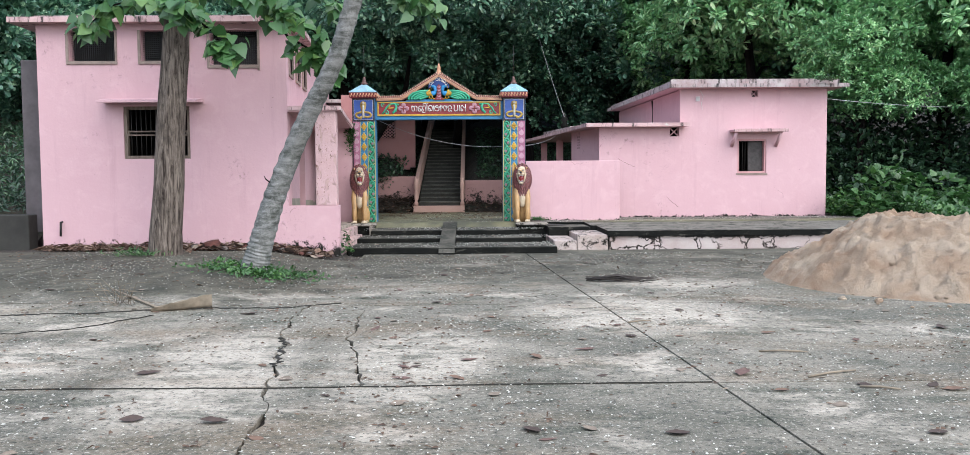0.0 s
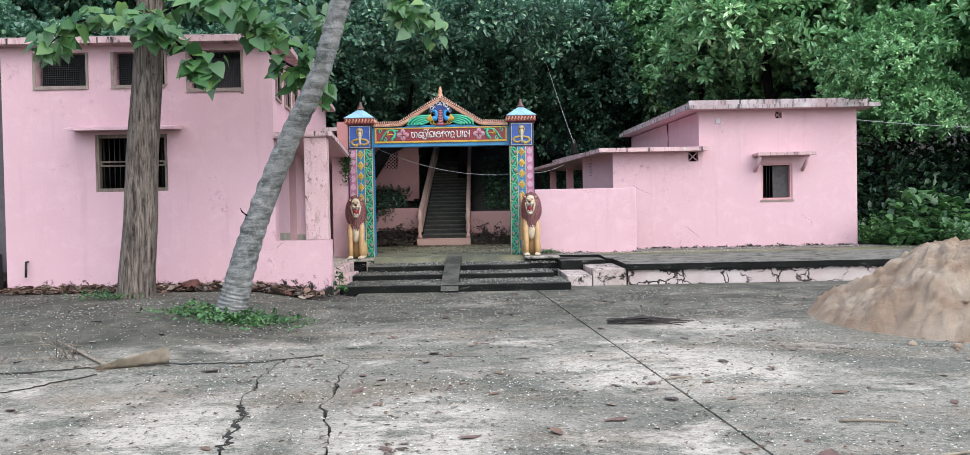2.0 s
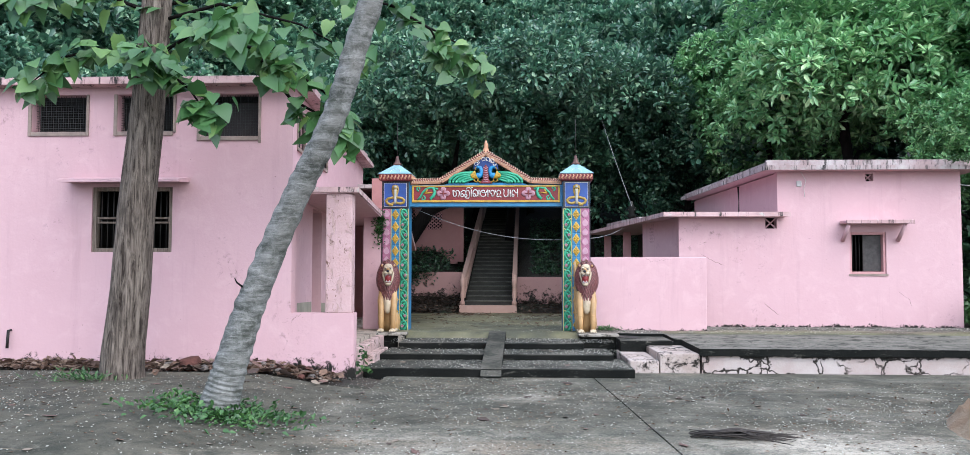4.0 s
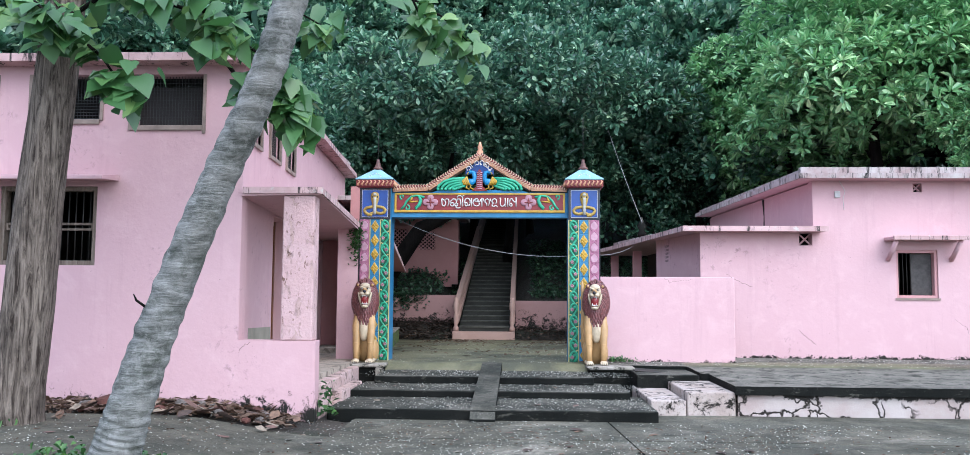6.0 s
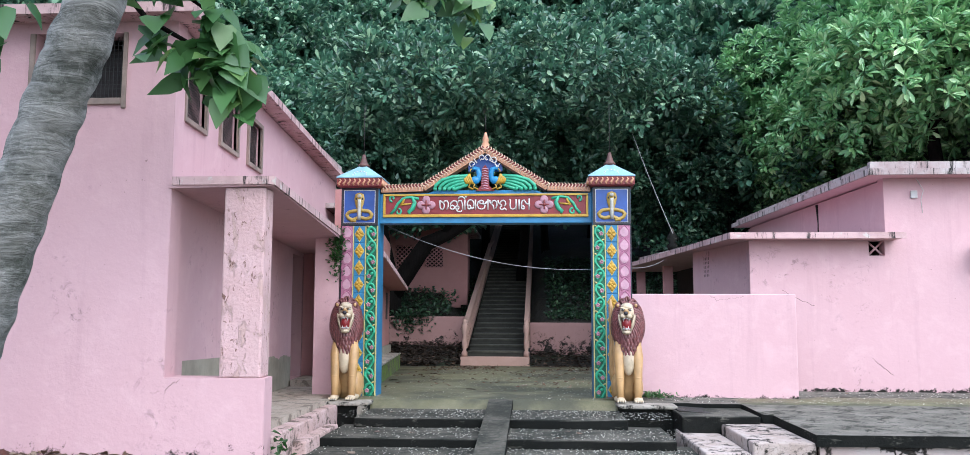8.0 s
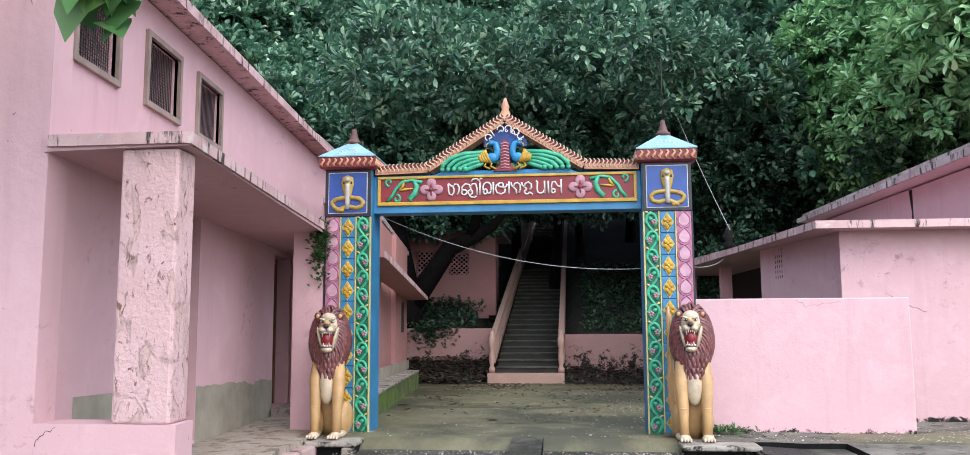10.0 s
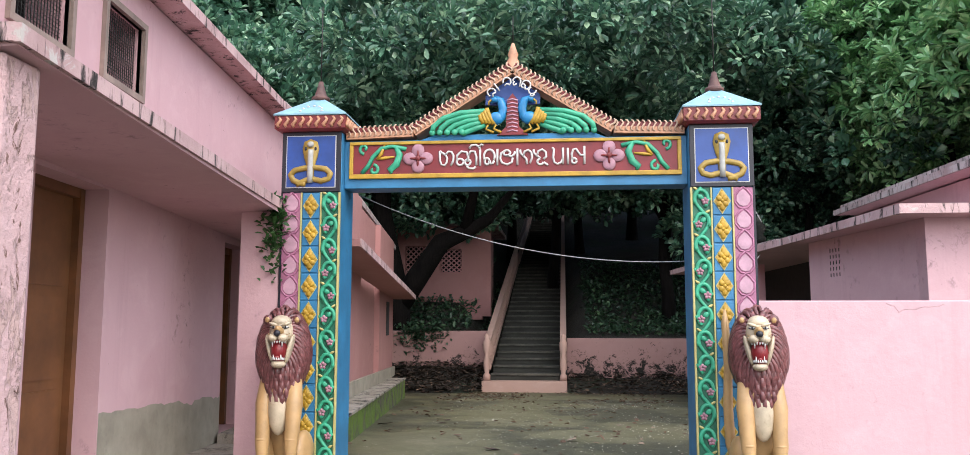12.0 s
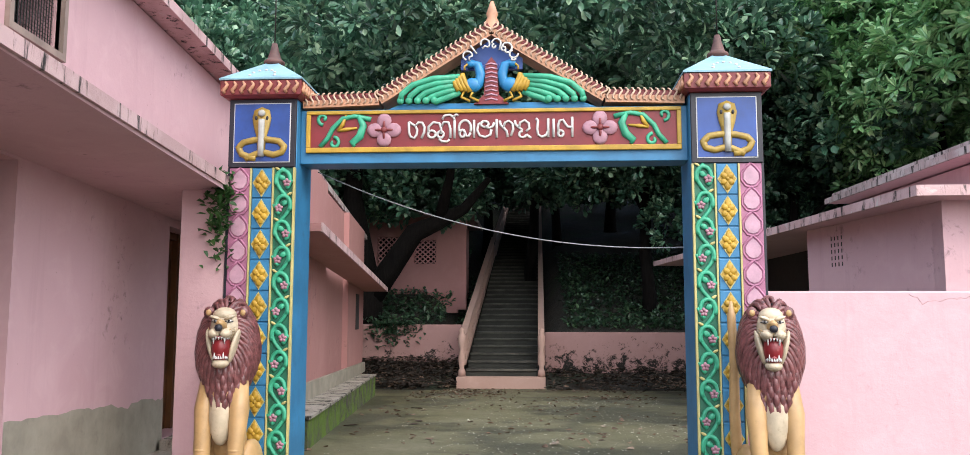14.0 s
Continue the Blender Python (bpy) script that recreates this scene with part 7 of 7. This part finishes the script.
weeds("pillar_creeper", "dry creeper hanging on the gate pillar", "creeper", [(-1.66 + r.gauss(0, 0.05), 19.54 + r.gauss(0, 0.02), r.triangular(2.0, 2.85, 2.78)) for _ in range(240)], 0.075, 0.04, 59, kind="")
weeds("terrace_grass", "tuft of grass beside the lion pedestal", "grass", [(2.85 + r.gauss(0, 0.14), 19.6 + r.gauss(0, 0.08), 0.46 + abs(r.gauss(0, 0.03))) for _ in range(180)], 0.08, 0.02, 60)
weeds("roof_grass", "green tuft on the parapet of the small house", "grass", [(10.35 + r.gauss(0, 0.18), 20.6 + r.gauss(0, 0.1), 3.92 + abs(r.gauss(0, 0.05))) for _ in range(160)], 0.1, 0.04, 61)

# ---- sand heap ----


def rr0(i):
    return random.Random(i * 7 + 3).random()


def sand_z(x, y):
    def bump(cx, cy, rx, ry, h):
        d = math.sqrt(((x - cx) / rx) ** 2 + ((y - cy) / ry) ** 2)
        return h * max(0, min(1, (1 - d) * 1.55)) ** 0.9
    h = max(bump(7.8, 11.0, 2.22, 2.45, 0.86), bump(9.9, 11.2, 2.5, 2.7, 0.82))
    if h > 0:
        w = min(1, h / 0.15)
        h += w * (0.08 * noise.noise(Vector((x * 1.6, y * 1.6, 1))) + 0.11 * abs(noise.noise(Vector((x * 3.6, y * 3.6, 2)))) + 0.085 * noise.noise(Vector((x * 8, y * 8, 2))) + 0.06 * abs(noise.noise(Vector((x * 17, y * 17, 4)))))
        h += 0.012 * noise.noise(Vector((x * 6, y * 6, 7)))
        g = abs((x - 6.55) * 0.75 - (y - 9.6) * 0.66)
        if g < 0.16 and 5.9 < x < 7.1 and 9.2 < y < 10.6:
            h -= 0.05 * (1 - g / 0.16)
    return max(-0.03, h - 0.012)


sb = grid_sheet(bmesh.new(), list(np.arange(4.9, 12.3, 0.035)), list(np.arange(8.2, 14.1, 0.035)), sand_z)
bmesh.ops.delete(sb, geom=[f for f in sb.faces if max(v.co.z for v in f.verts) < -0.02], context="FACES")
tagged(link_mesh("sand_mound", sb, SAND), "heap of reddish building sand dumped on the yard", "sand heap")
for i in range(26):
    x, y = 5.7 + 4.2 * rr0(i), 8.3 + 1.7 * rr0(i + 50)
    lump = bmesh.new()
    bmesh.ops.create_icosphere(lump, subdivisions=2, radius=0.018 + 0.035 * rr0(i + 99))
    for v in lump.verts:
        v.co *= 1 + 0.4 * noise.noise(v.co * 30 + Vector((i, 0, 0)))
        v.co.z *= 0.7
    ob = link_mesh("sand_clod", lump, SAND, smooth=True)
    ob.matrix_basis = pose(x, y, max(0, sand_z(x, y)) + 0.012, 0, 0, i * 40)
    tagged(ob, "crumbly clod of damp reddish sand", "sand clod", "sand clods")

# ---- litter on the ground ----
rr2 = random.Random(71)


def floor_z(x, y):
    if y > 19.1 and -2.0 < x < 3:
        return court_z(y)
    if y > 18.97:
        return 0.455
    if y > 16.5 and x > 4.1:
        return 0.40
    if y > 17.92:
        return 0.345
    if y > 17.0:
        return 0.235
    if y > 15.78 and -1.25 < x < 2.95:
        return 0.135
    return rise(x, y)


def curled_leaf(seed, ln, wd):
    q = random.Random(seed)
    bm = bmesh.new()
    rows = []
    bend, curl = q.uniform(0.02, 0.2), q.uniform(-0.1, 0.3)
    for i in range(7):
        u = i / 6
        w = wd * math.sin(math.pi * (0.04 + 0.92 * u ** 0.85)) ** 1.25 * (1 + 0.25 * q.uniform(-1, 1))
        row = []
        for j in (-1, -0.5, 0, 0.5, 1):
            row.append(bm.verts.new(((u - 0.5) * ln, j * w * 0.5, 0.006 + bend * ln * (u - 0.5) ** 2 + curl * w * j * j * 0.5 + q.uniform(0, 0.003))))
        rows.append(row)
    for a, b in zip(rows, rows[1:]):
        for k in range(4):
            bm.faces.new((a[k], a[k + 1], b[k + 1], b[k])).smooth = True
    me = bpy.data.meshes.new("fallen_leaf")
    bm.to_mesh(me)
    bm.free()
    return me


tones = [plain("dry_leaf_brown", (0.24, 0.145, 0.095), 0.8, 0.4, 20), plain("dry_leaf_pale", (0.34, 0.27, 0.2), 0.8, 0.4, 20), plain("dry_leaf_dark", (0.10, 0.065, 0.05), 0.8, 0.4, 20), plain("dry_leaf_red", (0.21, 0.12, 0.095), 0.8, 0.4, 20)]
kinds = []
for i in range(12):
    me = curled_leaf(i, rr2.uniform(0.08, 0.15), rr2.uniform(0.04, 0.075))
    me.materials.append(tones[i % 4])
    kinds.append(me)
for i in range(250):
    if i < 180:
        x, y = rr2.uniform(-5, 6.5), rr2.uniform(3.0, 15.2)
        if x > 5 and y > 8.3:
            x -= 4
    elif i < 232:
        x, y = rr2.uniform(-1.6, 3.6), rr2.uniform(19.7, 32)
    else:
        x, y = rr2.uniform(-1.0, 2.6), rr2.choice((16.4, 17.4, 18.4)) + rr2.uniform(-0.3, 0.3)
    ob = new("fallen_leaf", kinds[i % 12])
    ob.matrix_basis = pose(x, y, floor_z(x, y) + 0.002, rr2.uniform(-8, 8), rr2.uniform(-8, 8), rr2.uniform(0, 360))
    q = rr2.uniform(0.75, 1.5)
    ob.scale = (q, q, q * 0.7)
    tagged(ob, "curled dry fallen leaf lying on damp concrete", "leaf", "fallen leaves")
for x, y, s, k in ((3.3, 5.3, 2.2, 3), (-2.9, 9.2, 2.0, 1), (2.25, 19.35, 2.2, 0), (-0.39, 4.15, 1.3, 2), (3.9, 8.0, 1.4, 0), (1.0, 22.0, 1.8, 1)):
    ob = new("fallen_leaf", kinds[k])
    ob.matrix_basis = pose(x, y, floor_z(x, y) + 0.004, 3, 4, rr2.uniform(0, 360))
    ob.scale = (s, s, s)
    tagged(ob, "large curled dry leaf lying on the concrete", "leaf", "fallen leaves")


for i in range(70):
    x, y = rr2.uniform(-4.6, -1.4), rr2.triangular(13.9, 15.2, 14.9)
    ob = new("fallen_leaf", kinds[(i * 5) % 12])
    ob.matrix_basis = pose(x, y, floor_z(x, y) + 0.015 + 0.05 * rr2.random(), rr2.uniform(-30, 30), rr2.uniform(-30, 30), rr2.uniform(0, 360))
    ob.scale = (rr2.uniform(1.2, 2.2),) * 3
    tagged(ob, "big curled dry leaf heaped by the house wall", "leaf", "leaves heaped by the tall house")


def scatter(name, label, category, pts, length, width, seed, material):
    rng = np.random.default_rng(seed)
    n = len(pts)
    d = rng.normal(size=(n, 3)) * np.array([1, 1, 0.12])
    up = unit(np.array([0, 0, 1.0]) + rng.normal(size=(n, 3)) * 0.25)
    ob = new(name, leaf_mesh(name, np.array(pts), d, up, length * rng.uniform(0.5, 1.4, n), width * rng.uniform(0.6, 1.3, n), material, fold=0.2))
    tagged(ob, label, category, kind="stuff")


def cast(n, x0, x1, y0, y1, lift=0.008):
    out = []
    while len(out) < n:
        x, y = rr2.uniform(x0, x1), rr2.uniform(y0, y1)
        if rr2.random() < 0.45 + 0.9 * noise.noise(Vector((x * 0.6, y * 0.6, 9))):
            out.append((x, y, floor_z(x, y) + lift))
    return out


scatter("petal_litter", "pale fallen petals and specks over the yard", "petals", cast(12000, -6, 7, 2.5, 15.7) + cast(2600, -1.2, 2.9, 15.8, 18.9) + cast(900, 3, 11, 19.0, 20.7) + cast(1600, -1.2, 3, 19.2, 32), 0.022, 0.014, 72, PETAL)
scatter("leaf_crumbs", "small dark leaf crumbs over the yard", "leaf litter", cast(4200, -7, 8, 2.5, 15.5), 0.045, 0.022, 73, LITTER)
weeds("wall_creeper", "dark creeper spilling over the retaining wall", "creeper", [(-2.75 + r.gauss(0, 0.3), 33.97 + r.gauss(0, 0.04), 1.62 - abs(r.gauss(0, 0.26))) for _ in range(380)], 0.13, 0.08, 63, LEAFSHADE)
heap = [(x, y, court_z(y) + max(0, y - 31.9) * (0.28 if x < 0 else 0.18) + rr2.uniform(-0.02, 0.12)) for x, y in [(rr2.choice((rr2.uniform(-4.6, -1.1), rr2.uniform(1.05, 9))), rr2.uniform(31.9, 34.0)) for _ in range(4200)]]
scatter("courtyard_litter", "dry leaves strewn over the wet courtyard floor", "leaf litter", cast(420, -1.8, 6, 20.5, 32.2) + cast(800, -1.8, 6, 29.0, 32.4), 0.08, 0.045, 77, LITTER)
scatter("leaf_drift", "drift of dark fallen leaves along the retaining wall", "leaf litter", heap, 0.13, 0.07, 74, LITTER_SHADE)
drift = link_mesh("leaf_mould", grid_sheet(bmesh.new(), list(np.arange(-6, -1.04, 0.3)), [31.6, 31.9, 32.2, 32.5, 32.8, 33.1, 33.4, 33.7, 34.05], lambda x, y: court_z(y) - 0.02 + max(0, y - 31.9) * 0.28 + 0.12 * noise.noise(Vector((x, y * 1.5, 4)))), HILL)
tagged(drift, "dark leaf mould banked against the retaining wall", "soil", kind="structure")
drift2 = link_mesh("leaf_mould_east", grid_sheet(bmesh.new(), list(np.arange(1.0, 12, 0.3)), [31.6, 31.9, 32.2, 32.5, 32.8, 33.1, 33.4, 33.7, 34.05], lambda x, y: court_z(y) - 0.02 + max(0, y - 32.2) * 0.18), HILL)
tagged(drift2, "dark leaf mould banked against the retaining wall", "soil", kind="structure")
rub = [(rr2.uniform(-6.8, -1.5), rr2.uniform(14.6, 15.3)) for _ in range(1500)]
scatter("house_litter", "dry leaves and scraps along the foot of the tall house", "leaf litter", [(x, y, rise(x, y) + 0.02 + 0.1 * max(0, (y - 14.7)) * rr2.random()) for x, y in rub], 0.14, 0.07, 75, LITTER)

RUBBLE = plain("red_brown_rubble", (0.14, 0.05, 0.035), 0.9, 0.5, 8, 0.6)
GREYRUB = plain("grey_rubble", (0.2, 0.17, 0.15), 0.9, 0.5, 8, 0.6)
for i in range(46):
    x, y = rr2.uniform(-4.4, -1.7), rr2.uniform(14.55, 15.2)
    s = rr2.uniform(0.03, 0.085) if i else 0.17
    if i == 0:
        x, y = -3.62, 14.9
    bm = bmesh.new()
    bmesh.ops.create_icosphere(bm, subdivisions=2, radius=1)
    for v in bm.verts:
        v.co *= s * (1 + 0.35 * noise.noise(v.co * 1.7 + Vector((i, 0, 0))))
        v.co.z *= 0.65
    ob = link_mesh("rubble_stone", bm, RUBBLE if i % 3 == 0 else GREYRUB)
    ob.matrix_basis = pose(x, y, rise(x, y) + s * 0.35, 0, 0, i * 50)
    tagged(ob, "rough broken lump of rubble beside the house", "rubble", "rubble beside the house")

# dry palm frond, twig broom, sticks
FROND = plain("dry_straw_frond", (0.34, 0.28, 0.2), 0.85, 0.35, 12)
fr_ = thing("dry_frond", (-2.6, 8.8, 0.05), "dry curled palm frond with pale strands lying on the yard", "palm frond")
part("stalk", tube(bmesh.new(), [(-3.3, 9.6, 0.16), (-2.9, 9.2, 0.11), (-2.5, 8.8, 0.06), (-2.3, 8.6, 0.035)], [0.012, 0.018, 0.022, 0.02], 6, flat=("z", 0.6)), FROND, fr_)
for i in range(26):
    a = rr2.uniform(-1.2, 1.0)
    p0 = Vector((-3.0 + rr2.uniform(-0.1, 0.25), 9.15 - rr2.uniform(0, 0.3), 0.03))
    L = rr2.uniform(0.35, 0.95)
    up = rr2.uniform(0.03, 0.34)
    part("strand", tube(bmesh.new(), [p0, p0 + Vector((L * 0.3 * a, -L * 0.2, up)), p0 + Vector((L * 0.8 * a, -L * 0.45, up * 1.1))], [0.004, 0.003, 0.001], 4), FROND, fr_)
bm = bmesh.new()
rows = []
for i in range(12):
    u = i / 11
    w = 0.085 * math.sin(math.pi * (0.06 + 0.9 * u)) * (1 + 0.9 * noise.noise(Vector((u * 6, 1, 0))))
    rows.append([bm.verts.new((-2.4 + 0.6 * u, 8.5 + 0.28 * u + j * w, 0.014 + (0.05 + 0.12 * u) * abs(j) ** 1.5 + 0.04 * abs(noise.noise(Vector((u * 7, j * 3, 0)))))) for j in (-1, -0.5, 0, 0.5, 1)])
for a, b in zip(rows, rows[1:]):
    for k in range(4):
        bm.faces.new((a[k], a[k + 1], b[k + 1], b[k])).smooth = True
part("spathe", bm, FROND, fr_, "curled pale brown sheath")
broom = thing("twig_bundle", (3.4, 11.1, 0.0), "dark bundle of broom twigs lying on the yard", "twigs")
TWIG = plain("dark_broom_twig", (0.06, 0.048, 0.04), 0.85, 0.4, 20)
for i in range(44):
    a, b, c = rr2.gauss(0, 0.035), rr2.gauss(0, 0.16), rr2.gauss(0, 0.05)
    part("twig", tube(bmesh.new(), [(3.0 + rr2.uniform(-0.12, 0.1), 11.18 + a, 0.01 + rr2.random() * 0.06), (3.35, 11.12 + c, 0.02 + rr2.random() * 0.09), (3.8 + rr2.uniform(-0.22, 0.14), 11.0 + b, 0.01 + rr2.random() * 0.05)], [0.004, 0.006, 0.002], 4), TWIG, broom)
for x0, y0, x1, y1 in ((3.75, 5.15, 4.2, 5.35), (4.0, 4.85, 4.25, 4.75), (2.85, 7.6, 3.1, 7.7), (3.7, 6.1, 4.1, 6.05)):
    ob = link_mesh("stick", tube(bmesh.new(), [(x0, y0, 0.012), ((x0 + x1) / 2, (y0 + y1) / 2 + 0.02, 0.016), (x1, y1, 0.012)], [0.009, 0.01, 0.006], 5), FROND)
    tagged(ob, "thin dry stick lying on the yard", "stick", "sticks on the yard")

# ---- cables ----
WIRE = plain("pale_grey_cable", (0.38, 0.38, 0.38), 0.6, 0.2, 20)


def cable(name, a, b, sag, r, label):
    a, b = Vector(a), Vector(b)
    pts = [a.lerp(b, i / 20) - Vector((0, 0, sag * 4 * (i / 20) * (1 - i / 20))) for i in range(21)]
    tagged(link_mesh(name, tube(bmesh.new(), pts, r, 5), WIRE), label, "cable")


cable("cable", (-1.0, 20.0, 2.92), (2.1, 20.0, 2.28), 0.2, 0.005, "pale sagging cable strung across the gateway")
cable("cable", (2.55, 20.0, 2.3), (4.25, 26.8, 3.0), 0.1, 0.007, "pale cable from the gateway to the small house")
cable("cable", (4.35, 27.2, 3.5), (3.6, 31.0, 7.5), 0.1, 0.008, "thin cable rising into the trees")
cable("cable", (10.8, 22.0, 3.6), (22.0, 25.0, 3.9), 0.3, 0.01, "dark cable beside the small house")
